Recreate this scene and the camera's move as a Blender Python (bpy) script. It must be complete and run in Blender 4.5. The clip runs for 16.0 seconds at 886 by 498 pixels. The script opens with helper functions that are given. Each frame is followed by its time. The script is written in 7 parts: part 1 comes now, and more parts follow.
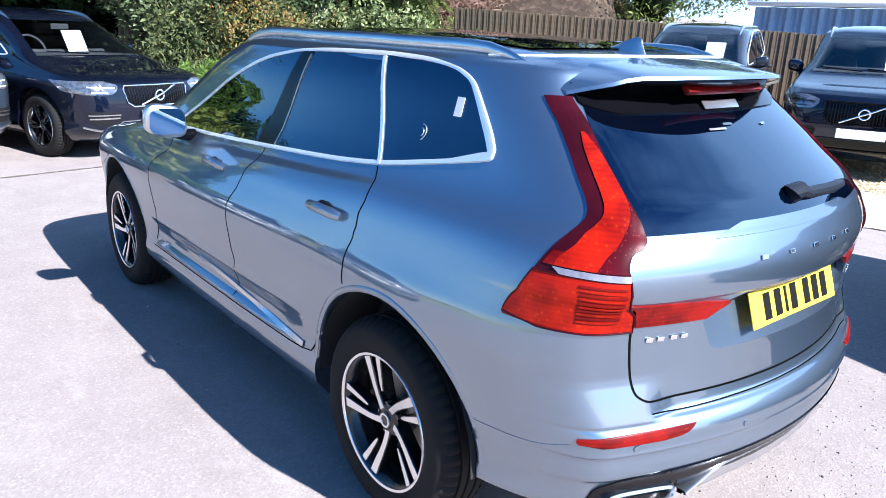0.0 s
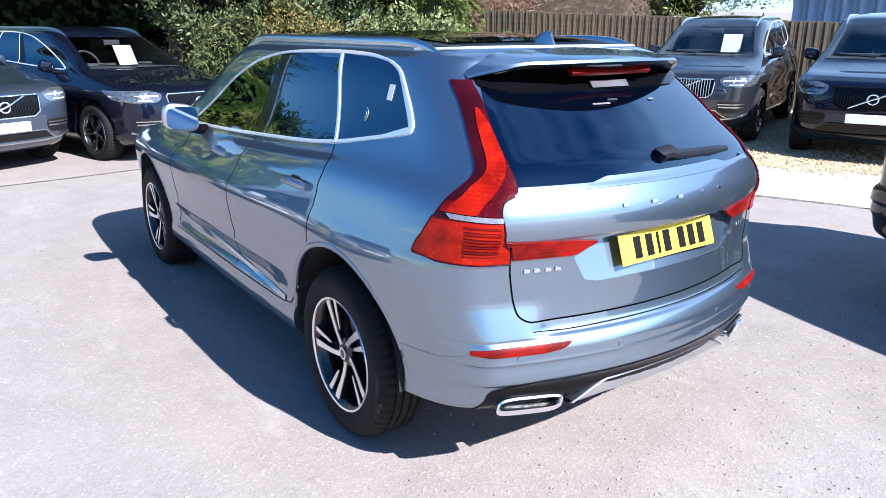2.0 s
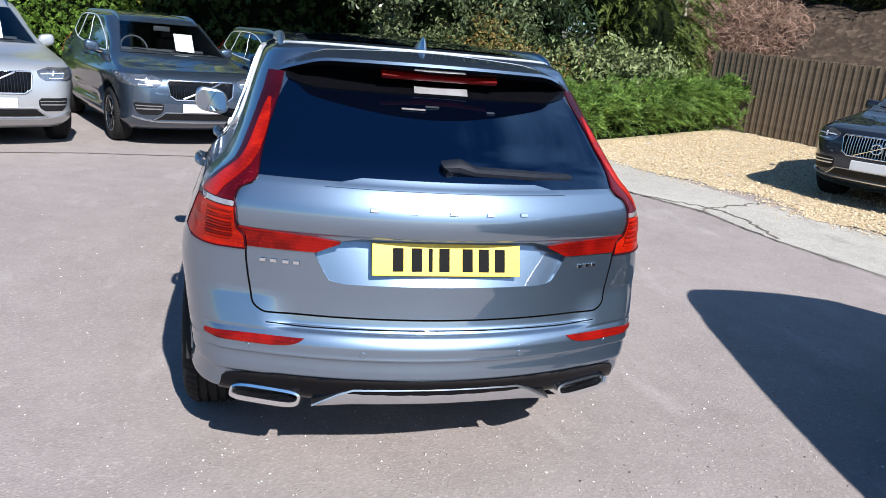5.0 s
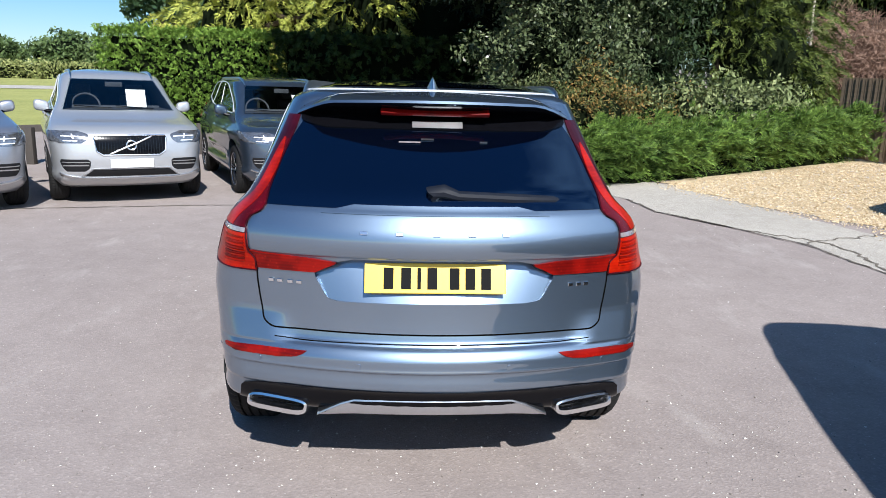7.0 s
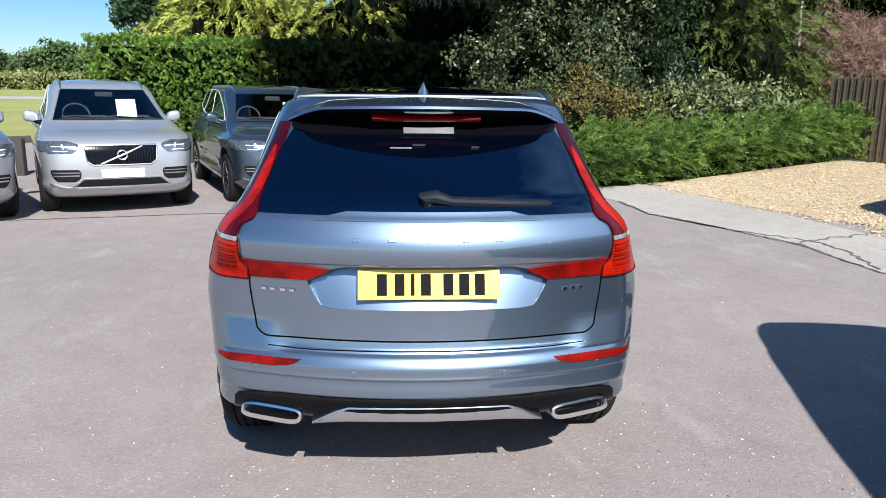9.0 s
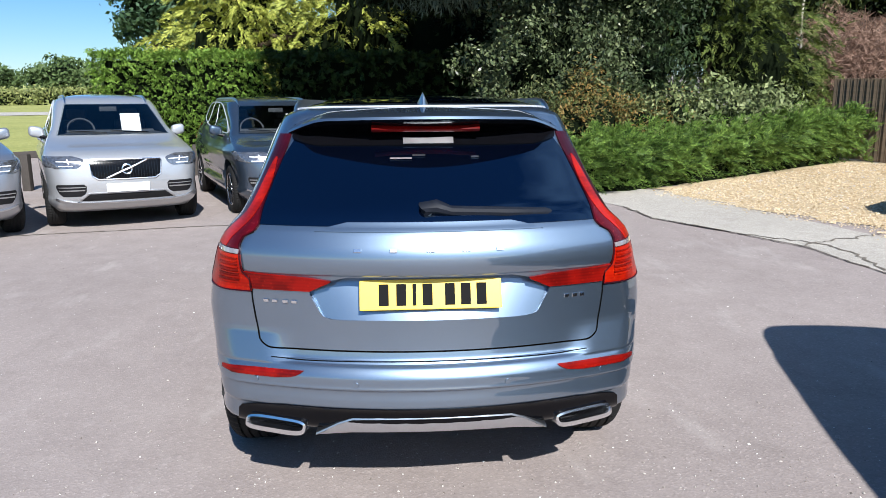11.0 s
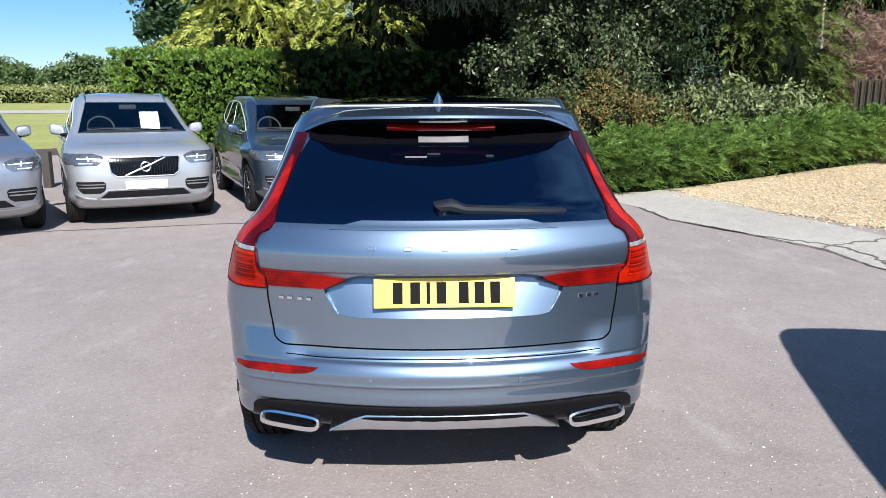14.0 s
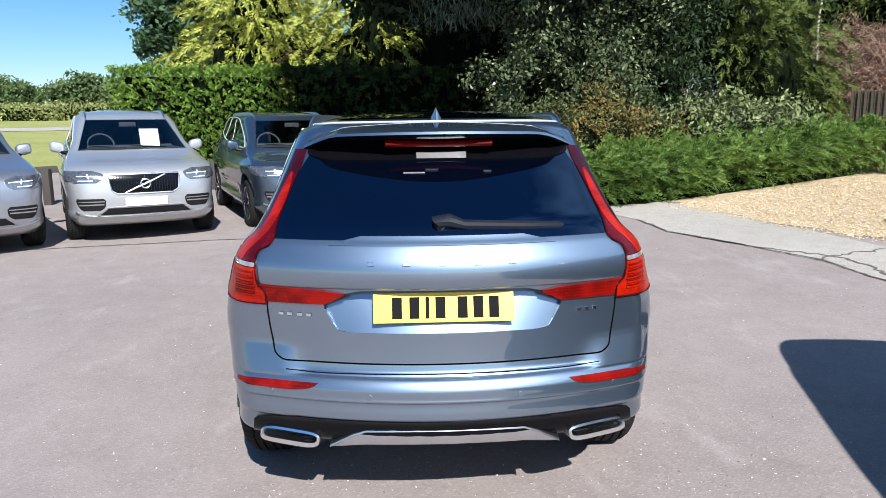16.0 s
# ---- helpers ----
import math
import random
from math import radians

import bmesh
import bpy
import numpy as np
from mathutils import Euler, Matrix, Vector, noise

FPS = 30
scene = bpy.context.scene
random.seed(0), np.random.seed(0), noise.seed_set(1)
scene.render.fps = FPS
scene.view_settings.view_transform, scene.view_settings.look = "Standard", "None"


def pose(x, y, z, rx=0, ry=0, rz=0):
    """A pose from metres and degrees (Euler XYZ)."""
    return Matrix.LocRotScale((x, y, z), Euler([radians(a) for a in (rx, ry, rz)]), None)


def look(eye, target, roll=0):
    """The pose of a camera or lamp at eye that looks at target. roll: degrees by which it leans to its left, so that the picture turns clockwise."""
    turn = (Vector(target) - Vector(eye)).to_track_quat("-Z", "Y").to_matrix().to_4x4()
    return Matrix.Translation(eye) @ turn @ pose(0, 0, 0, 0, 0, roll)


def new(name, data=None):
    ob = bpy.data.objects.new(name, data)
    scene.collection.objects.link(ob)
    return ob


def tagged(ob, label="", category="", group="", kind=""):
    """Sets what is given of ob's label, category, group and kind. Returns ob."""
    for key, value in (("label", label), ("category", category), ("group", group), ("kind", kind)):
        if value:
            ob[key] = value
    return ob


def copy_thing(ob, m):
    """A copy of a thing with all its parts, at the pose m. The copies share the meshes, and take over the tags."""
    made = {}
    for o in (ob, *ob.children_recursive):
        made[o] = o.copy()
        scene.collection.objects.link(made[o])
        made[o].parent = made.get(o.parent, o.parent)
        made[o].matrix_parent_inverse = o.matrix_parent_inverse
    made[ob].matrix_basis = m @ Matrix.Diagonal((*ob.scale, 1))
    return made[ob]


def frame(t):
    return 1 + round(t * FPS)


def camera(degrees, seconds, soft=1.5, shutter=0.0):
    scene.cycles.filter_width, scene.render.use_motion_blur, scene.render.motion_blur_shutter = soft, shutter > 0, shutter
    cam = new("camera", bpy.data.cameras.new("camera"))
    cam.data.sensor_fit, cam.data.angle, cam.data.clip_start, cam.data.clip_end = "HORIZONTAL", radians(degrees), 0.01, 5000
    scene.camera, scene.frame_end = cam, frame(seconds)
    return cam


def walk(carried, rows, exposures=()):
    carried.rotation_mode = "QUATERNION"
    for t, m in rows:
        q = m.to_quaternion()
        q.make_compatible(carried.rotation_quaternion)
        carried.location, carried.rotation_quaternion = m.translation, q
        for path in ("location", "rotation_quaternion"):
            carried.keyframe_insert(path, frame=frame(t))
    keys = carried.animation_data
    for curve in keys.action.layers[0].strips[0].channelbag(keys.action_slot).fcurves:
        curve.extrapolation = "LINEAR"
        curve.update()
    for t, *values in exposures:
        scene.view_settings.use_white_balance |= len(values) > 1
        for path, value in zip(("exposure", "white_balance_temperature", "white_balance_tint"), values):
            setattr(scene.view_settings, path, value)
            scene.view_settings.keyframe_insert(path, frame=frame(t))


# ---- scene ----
cam = camera(63.0, 16.0, soft=0.8)
PATH = [
    (0, (-2.178, -0.942, 1.668), (-0.953, 0.526, 1.082), 2.3),
    (0.5, (-2.174, -1.07, 1.67), (-0.973, 0.439, 1.141), 1.0),
    (1, (-2.241, -1.299, 1.654), (-1.095, 0.262, 1.155), 0.5),
    (1.5, (-2.258, -1.454, 1.68), (-1.061, 0.057, 1.15), 3.5),
    (2, (-2.157, -1.637, 1.662), (-1.051, -0.074, 1.082), 0.1),
    (2.5, (-1.982, -1.903, 1.639), (-1.009, -0.283, 0.983), 1.7),
    (3, (-1.781, -1.974, 1.643), (-0.887, -0.29, 1.04), 0.1),
    (3.5, (-1.496, -1.972, 1.634), (-0.608, -0.273, 1.064), 0.8),
    (4, (-1.198, -2.085, 1.622), (-0.452, -0.327, 1.025), 2.2),
    (4.2, (-1.08, -2.154, 1.63), (-0.38, -0.368, 1.064), 2.9),
    (6.3, (-0.126, -2.493, 1.582), (-0.01, -0.564, 1.066), 1.6),
    (6.5, (-0.113, -2.542, 1.591), (-0.022, -0.597, 1.132), 0.7),
    (7, (-0.12, -2.595, 1.589), (-0.01, -0.642, 1.169), 1.4),
    (7.5, (-0.129, -2.594, 1.586), (-0.029, -0.641, 1.163), 1.1),
    (8, (-0.133, -2.587, 1.588), (-0.025, -0.634, 1.17), 1.4),
    (8.5, (-0.129, -2.585, 1.589), (-0.035, -0.628, 1.188), 0.6),
    (9, (-0.117, -2.584, 1.589), (0.01, -0.63, 1.183), 0.6),
    (11.5, (-0.099, -2.589, 1.597), (0.004, -0.629, 1.214), -0.7),
    (12, (-0.098, -2.58, 1.591), (-0.015, -0.626, 1.172), -0.6),
    (12.5, (-0.095, -2.574, 1.59), (-0.035, -0.624, 1.15), -0.5),
    (13, (-0.089, -2.575, 1.592), (-0.02, -0.624, 1.156), -0.1),
    (13.5, (-0.087, -2.582, 1.594), (-0.014, -0.628, 1.176), -0.2),
    (14, (-0.096, -2.598, 1.594), (-0.027, -0.636, 1.208), -0.2),
    (14.5, (-0.098, -2.605, 1.599), (-0.014, -0.642, 1.23), -0.5),
    (15, (-0.099, -2.606, 1.597), (-0.019, -0.643, 1.22), -0.2),
    (15.5, (-0.097, -2.612, 1.599), (-0.008, -0.649, 1.224), 0.5),
    (16, (-0.092, -2.614, 1.602), (-0.022, -0.646, 1.253), -0.7),
]
walk(cam, [(t, look(eye, target, roll)) for t, eye, target, roll in PATH],
     exposures=[(0.0, 1.58, 5650, 12), (2.5, 1.33, 5800, 11), (4.2, 0.92, 5950, 10), (6.3, 0.69, 6050, 10), (16.0, 0.76, 6050, 10)])

# ---- world and sun ----
SUN_TRAVEL = Vector((-0.26, 1.22, -1.0)).normalized()
SUN_FROM = -SUN_TRAVEL
SUN_ELEV = math.asin(SUN_FROM.z)
SUN_AZ = math.atan2(SUN_FROM.x, SUN_FROM.y)
world = bpy.data.worlds.new("sky")
scene.world = world
world.use_nodes = True
wn = world.node_tree.nodes
wl = world.node_tree.links
sky = wn.new("ShaderNodeTexSky")
sky.sky_type = "NISHITA"
sky.sun_disc = False
sky.sun_elevation = SUN_ELEV
sky.sun_rotation = SUN_AZ
sky.altitude = 50
sky.air_density = 1.0
sky.dust_density = 0.35
sky.ozone_density = 4.0
# thin cloud, thicker towards the gravel side, as over the shed
wtc = wn.new("ShaderNodeTexCoord")
wno = wn.new("ShaderNodeTexNoise")
wno.inputs["Scale"].default_value = 2.1
wno.inputs["Detail"].default_value = 7
wl.new(wtc.outputs["Generated"], wno.inputs["Vector"])
wsp = wn.new("ShaderNodeSeparateXYZ")
wl.new(wtc.outputs["Generated"], wsp.inputs["Vector"])
wma = wn.new("ShaderNodeMath")
wma.operation = "MULTIPLY_ADD"
wl.new(wsp.outputs["X"], wma.inputs[0])
wma.inputs[1].default_value = 0.6
wl.new(wno.outputs["Fac"], wma.inputs[2])
wra = wn.new("ShaderNodeValToRGB")
wra.color_ramp.elements[0].position, wra.color_ramp.elements[0].color = 0.70, (0, 0, 0, 1)
wra.color_ramp.elements[1].position, wra.color_ramp.elements[1].color = 0.95, (0.8, 0.8, 0.8, 1)
wl.new(wma.outputs["Value"], wra.inputs["Fac"])
wmx = wn.new("ShaderNodeMixRGB")
wl.new(wra.outputs["Color"], wmx.inputs["Fac"])
wsat = wn.new("ShaderNodeHueSaturation")
wsat.inputs["Saturation"].default_value = 1.28
wl.new(sky.outputs["Color"], wsat.inputs["Color"])
wl.new(wsat.outputs["Color"], wmx.inputs["Color1"])
wmx.inputs["Color2"].default_value = (5.5, 8.0, 11.5, 1)
wl.new(wmx.outputs["Color"], wn["Background"].inputs["Color"])
wn["Background"].inputs["Strength"].default_value = 0.072
sun_data = bpy.data.lights.new("sun", "SUN")
sun_data.energy = 5.3
sun_data.angle = radians(0.53)
sun_data.color = (1.0, 0.955, 0.88)
sun = new("sun", sun_data)
sun.matrix_world = Matrix.Translation((5, -20, 20)) @ SUN_TRAVEL.to_track_quat("-Z", "Y").to_matrix().to_4x4()

# ---- helpers ----
def node_mat(name):
    m = bpy.data.materials.new(name)
    m.use_nodes = True
    nt = m.node_tree
    return m, nt, nt.nodes["Principled BSDF"]


def ramp(nt, fac, stops):
    r = nt.nodes.new("ShaderNodeValToRGB")
    while len(r.color_ramp.elements) < len(stops):
        r.color_ramp.elements.new(0.5)
    for e, (p, c) in zip(r.color_ramp.elements, stops):
        e.position = p
        e.color = (*c, 1)
    nt.links.new(fac, r.inputs["Fac"])
    return r.outputs["Color"]


def noise_tex(nt, scale, detail=4, rough=0.55, coord="Object"):
    tc = nt.nodes.new("ShaderNodeTexCoord")
    n = nt.nodes.new("ShaderNodeTexNoise")
    n.inputs["Scale"].default_value = scale
    n.inputs["Detail"].default_value = detail
    n.inputs["Roughness"].default_value = rough
    nt.links.new(tc.outputs[coord], n.inputs["Vector"])
    return n.outputs["Fac"]


def bump(nt, bsdf, height, strength=0.3, dist=0.01):
    b = nt.nodes.new("ShaderNodeBump")
    b.inputs["Strength"].default_value = strength
    b.inputs["Distance"].default_value = dist
    nt.links.new(height, b.inputs["Height"])
    nt.links.new(b.outputs["Normal"], bsdf.inputs["Normal"])


def mix_rgb(nt, fac, a, b, mode="MIX"):
    m = nt.nodes.new("ShaderNodeMixRGB")
    m.blend_type = mode
    for v, s in ((fac, "Fac"), (a, "Color1"), (b, "Color2")):
        if isinstance(v, (int, float)):
            m.inputs[s].default_value = v
        elif isinstance(v, tuple):
            m.inputs[s].default_value = (*v, 1)
        else:
            nt.links.new(v, m.inputs[s])
    return m.outputs["Color"]


def plain(name, col, rough=0.5, metal=0.0, coat=0.0, var=0.12, scale=18.0, bumps=0.0, spec=0.5):
    """A surface with slight unevenness of colour and gloss at two scales."""
    m, nt, b = node_mat(name)
    n1 = noise_tex(nt, scale)
    n2 = noise_tex(nt, scale * 9)
    lo = tuple(c * (1 - var) for c in col)
    hi = tuple(min(1, c * (1 + var)) for c in col)
    c1 = ramp(nt, n1, [(0.3, lo), (0.7, hi)])
    c2 = ramp(nt, n2, [(0.3, lo), (0.7, hi)])
    nt.links.new(mix_rgb(nt, 0.4, c1, c2), b.inputs["Base Color"])
    mr = nt.nodes.new("ShaderNodeMapRange")
    mr.inputs["To Min"].default_value = max(0.0, rough * 0.88)
    mr.inputs["To Max"].default_value = min(1.0, rough * 1.12)
    nt.links.new(n1, mr.inputs["Value"])
    nt.links.new(mr.outputs["Result"], b.inputs["Roughness"])
    b.inputs["Metallic"].default_value = metal
    b.inputs["Coat Weight"].default_value = coat
    b.inputs["Coat Roughness"].default_value = 0.04
    b.inputs["Specular IOR Level"].default_value = spec
    if bumps:
        bump(nt, b, n2, bumps, 0.004)
    return m


def paint(name, col, metal=0.75, rough=0.34, flake=0.1, ior=1.42, dust=0.06):
    """Metallic car paint under clear lacquer, with fine flakes and a trace of dust."""
    m, nt, b = node_mat(name)
    f = noise_tex(nt, 900, 2)
    d = noise_tex(nt, 2.5, 5)
    lo = tuple(c * (1 - flake) for c in col)
    hi = tuple(min(1, c * (1 + flake)) for c in col)
    c = ramp(nt, f, [(0.35, lo), (0.65, hi)])
    c = mix_rgb(nt, ramp(nt, d, [(0.45, (0, 0, 0)), (0.8, (dust, dust, dust))]), c, (0.4, 0.37, 0.33))
    nt.links.new(c, b.inputs["Base Color"])
    b.inputs["Metallic"].default_value = metal
    b.inputs["Specular Tint"].default_value = (*(min(1.0, v * 1.3) for v in col), 1)
    b.inputs["Roughness"].default_value = rough
    b.inputs["Coat Weight"].default_value = 1.0
    b.inputs["Coat Roughness"].default_value = 0.025
    b.inputs["Coat IOR"].default_value = ior
    return m


M_PAINT = paint("blue_grey_metallic_paint", (0.162, 0.216, 0.288), 0.9, 0.38, 0.1, 2.25)
M_GLASS = plain("privacy_glass", (0.0006, 0.0013, 0.0045), 0.02, 0, 0, 0.1, 3, 0, 1.0)
M_GLASS.node_tree.nodes["Principled BSDF"].inputs["IOR"].default_value = 1.64
M_GLASS.node_tree.nodes["Principled BSDF"].inputs["Specular Tint"].default_value = (0.5, 0.74, 1.0, 1)
M_SCREEN = plain("windscreen_glass", (0.010, 0.017, 0.030), 0.03, 0, 0, 0.5, 3, 0, 1.0)
def clear_glass(name, tint):
    m = bpy.data.materials.new(name)
    m.use_nodes = True
    nt = m.node_tree
    nt.nodes.remove(nt.nodes["Principled BSDF"])
    tr = nt.nodes.new("ShaderNodeBsdfTransparent")
    tr.inputs["Color"].default_value = (*tint, 1)
    gl = nt.nodes.new("ShaderNodeBsdfGlossy")
    gl.inputs["Roughness"].default_value = 0.02
    fr = nt.nodes.new("ShaderNodeFresnel")
    fr.inputs["IOR"].default_value = 2.0
    mx = nt.nodes.new("ShaderNodeMixShader")
    nt.links.new(fr.outputs["Fac"], mx.inputs["Fac"])
    nt.links.new(tr.outputs["BSDF"], mx.inputs[1])
    nt.links.new(gl.outputs["BSDF"], mx.inputs[2])
    nt.links.new(mx.outputs["Shader"], nt.nodes["Material Output"].inputs["Surface"])
    return m


M_CLEAR = clear_glass("clear_windscreen_glass", (0.74, 0.82, 0.86))
M_CABIN = plain("dark_cabin_lining", (0.05, 0.053, 0.06), 0.7, 0, 0, 0.3, 12, 0, 0.2)
M_SEAT = plain("charcoal_leather", (0.10, 0.102, 0.112), 0.5, 0, 0, 0.25, 20, 0.1, 0.3)
M_BLACK = plain("gloss_black_trim", (0.003, 0.003, 0.004), 0.16, 0, 0.0, 0.2, 18, 0, 0.15)
M_PLASTIC = plain("grained_black_plastic", (0.008, 0.008, 0.009), 0.55, 0, 0, 0.2, 60, 0.2, 0.25)
M_GAP = plain("shadow_gap_rubber", (0.003, 0.003, 0.003), 0.9, spec=0.05)
M_CHROME = plain("bright_trim", (0.86, 0.87, 0.88), 0.2, 1.0, 0, 0.04)
M_TRIM = plain("bright_window_trim", (0.88, 0.89, 0.9), 0.3, 0.55, 0, 0.03)
M_SATIN = plain("satin_silver", (0.62, 0.63, 0.65), 0.3, 1.0, 0, 0.06)
M_RUBBER = plain("tyre_rubber", (0.010, 0.0098, 0.0098), 0.8, 0, 0, 0.3, 30, 0.2, 0.25)
M_RIMDARK = plain("dark_rim_paint", (0.012, 0.012, 0.013), 0.25, 0.3, 0.4)
M_RIMFACE = plain("machined_alloy", (0.78, 0.78, 0.79), 0.22, 1.0, 0, 0.06)
M_DISC = plain("brake_disc_steel", (0.3, 0.29, 0.28), 0.4, 1.0)


def lens_mat(name, dark, mid, bright, scale, bands=0.0):
    """Coloured lamp lens: clear gloss; glints of the moulded inside are put into colour."""
    m, nt, bs = node_mat(name)
    tc = nt.nodes.new("ShaderNodeTexCoord")
    vo = nt.nodes.new("ShaderNodeTexVoronoi")
    vo.inputs["Scale"].default_value = scale
    nt.links.new(tc.outputs["Object"], vo.inputs["Vector"])
    soft_part = ramp(nt, noise_tex(nt, 9, 2), [(0.36, dark), (0.58, mid)])
    dots = ramp(nt, vo.outputs["Distance"], [(0.12, bright), (0.3, mid)])
    c = mix_rgb(nt, 0.28, soft_part, dots)
    wv = nt.nodes.new("ShaderNodeTexWave")
    wv.bands_direction = "Z"
    wv.inputs["Scale"].default_value = 26
    wv.inputs["Distortion"].default_value = 0.6
    nt.links.new(tc.outputs["Object"], wv.inputs["Vector"])
    c = mix_rgb(nt, bands, c, ramp(nt, wv.outputs["Fac"], [(0.25, dark), (0.6, mid)]))
    nt.links.new(c, bs.inputs["Base Color"])
    bs.inputs["Roughness"].default_value = 0.35
    bs.inputs["Specular IOR Level"].default_value = 0.1
    bs.inputs["Coat Weight"].default_value = 0.18
    bs.inputs["Coat Roughness"].default_value = 0.02
    return m


M_RED = lens_mat("red_lens", (0.04, 0.0008, 0.0028), (0.072, 0.0012, 0.005), (0.40, 0.05, 0.05), 95, 0.0)
M_REDLIT = lens_mat("bright_red_lens", (0.11, 0.001, 0.0005), (0.36, 0.009, 0.001), (0.62, 0.06, 0.006), 55, 0.12)
M_REDGATE = lens_mat("deep_red_lens", (0.045, 0.001, 0.001), (0.19, 0.004, 0.002), (0.4, 0.02, 0.006), 60, 0.15)
M_REDDARK = lens_mat("smoked_red_lens", (0.018, 0.001, 0.003), (0.036, 0.002, 0.006), (0.05, 0.003, 0.007), 60, 0.0)
M_YELLOW = plain("yellow_plate", (0.84, 0.58, 0.05), 0.35, 0, 0.2, 0.04)
M_WHITE = plain("white_card", (0.82, 0.82, 0.81), 0.5, 0, 0, 0.03)
M_INK = plain("black_ink", (0.006, 0.006, 0.006), 0.7, spec=0.1)
M_STRIP = plain("clear_lamp_strip", (0.42, 0.36, 0.36), 0.15, 0.5, 1.0, 0.35, 60)
M_LINER = plain("arch_liner_felt", (0.012, 0.012, 0.012), 0.95)


def link_bm(name, bm, mat, parent=None, label="", smooth=True, angle=35):
    me = bpy.data.meshes.new(name)
    bm.normal_update()
    bm.to_mesh(me)
    bm.free()
    for m in (mat if isinstance(mat, (list, tuple)) else [mat]):
        me.materials.append(m)
    if smooth:
        me.polygons.foreach_set("use_smooth", [True] * len(me.polygons))
        me.set_sharp_from_angle(angle=radians(angle))
    ob = new(name, me)
    if parent:
        ob.parent = parent
    if label:
        tagged(ob, label)
    return ob


def part(name, bm, mat, parent, label="", smooth=True, angle=35):
    return link_bm(name, bm, mat, parent, label, smooth, angle)


def thing(name, m, label, category, group=""):
    e = new(name)
    e.empty_display_size = 0.2
    e.matrix_basis = m
    return tagged(e, label, category, group)


def bm_box(bm, size, m=Matrix(), bevel=0.0, segs=2):
    r = bmesh.ops.create_cube(bm, size=1.0, matrix=m @ Matrix.Diagonal((*size, 1)))
    if bevel:
        es = list({e for v in r["verts"] for e in v.link_edges})
        bmesh.ops.bevel(bm, geom=es, offset=bevel, segments=segs, affect="EDGES", profile=0.6)
    return bm


def box(size, m=Matrix(), bevel=0.0, segs=2):
    return bm_box(bmesh.new(), size, m, bevel, segs)


def lathe(profile, n=48, sipes=None):
    """Turns a profile of (along the axis, radius) about the x axis; sipes notch the tread between two places along it."""
    bm = bmesh.new()
    rings = []
    for a, r in profile:
        ring = []
        for i in range(n):
            t = 2 * math.pi * i / n
            q = r - 0.008 if sipes and sipes[0] < abs(a) < sipes[1] and i % 3 == 0 else r
            ring.append(bm.verts.new((a, q * math.cos(t), q * math.sin(t))))
        rings.append(ring)
    for p, q in zip(rings, rings[1:]):
        for i in range(n):
            bm.faces.new((p[i], p[(i + 1) % n], q[(i + 1) % n], q[i]))
    bmesh.ops.recalc_face_normals(bm, faces=bm.faces[:])
    return bm


def bm_tube(bm, pts, rad, n=8, flat=1.0, closed=False):
    """A tube along points; flat squeezes it along the world's z."""
    pts = [Vector(p) for p in pts]
    rings = []
    k = len(pts)
    for i, p in enumerate(pts):
        a = pts[(i - 1) % k] if closed or i else p
        b = pts[(i + 1) % k] if closed or i < k - 1 else p
        t = (b - a).normalized()
        up = Vector((0, 0, 1)) if abs(t.z) < 0.95 else Vector((1, 0, 0))
        s = t.cross(up).normalized()
        w = s.cross(t)
        r = rad[i] if isinstance(rad, (list, tuple)) else rad
        rings.append([bm.verts.new(p + s * (r * math.cos(2 * math.pi * j / n)) + w * (r * flat * math.sin(2 * math.pi * j / n))) for j in range(n)])
    pairs = list(zip(rings, rings[1:])) + ([(rings[-1], rings[0])] if closed else [])
    for p, q in pairs:
        for j in range(n):
            bm.faces.new((p[j], p[(j + 1) % n], q[(j + 1) % n], q[j]))
    if not closed:
        bm.faces.new(rings[0][::-1])
        bm.faces.new(rings[-1])
    bmesh.ops.recalc_face_normals(bm, faces=bm.faces[:])
    return bm


def pchip(xs, ys):
    """A smooth curve through points that does not overshoot."""
    xs, ys = np.array(xs, float), np.array(ys, float)
    h, d = np.diff(xs), np.diff(ys) / np.diff(xs)
    m = np.zeros(len(xs))
    m[0], m[-1] = d[0], d[-1]
    for i in range(1, len(xs) - 1):
        if d[i - 1] * d[i] > 0:
            w1, w2 = 2 * h[i] + h[i - 1], h[i] + 2 * h[i - 1]
            m[i] = (w1 + w2) / (w1 / d[i - 1] + w2 / d[i])

    def f(x):
        x = min(max(x, xs[0]), xs[-1])
        i = min(max(int(np.searchsorted(xs, x)) - 1, 0), len(h) - 1)
        t = (x - xs[i]) / h[i]
        return float((2 * t**3 - 3 * t**2 + 1) * ys[i] + (t**3 - 2 * t**2 + t) * h[i] * m[i] + (-2 * t**3 + 3 * t**2) * ys[i + 1] + (t**3 - t**2) * h[i] * m[i + 1])
    return f


# ---- car bodies: plan outlines stacked from sill to roof ----
def ramp01(v, a, b):
    """Rises smoothly from 0 at a to 1 at b."""
    q = np.clip((v - a) / (b - a), 0.0, 1.0)
    return q * q * (3 - 2 * q)


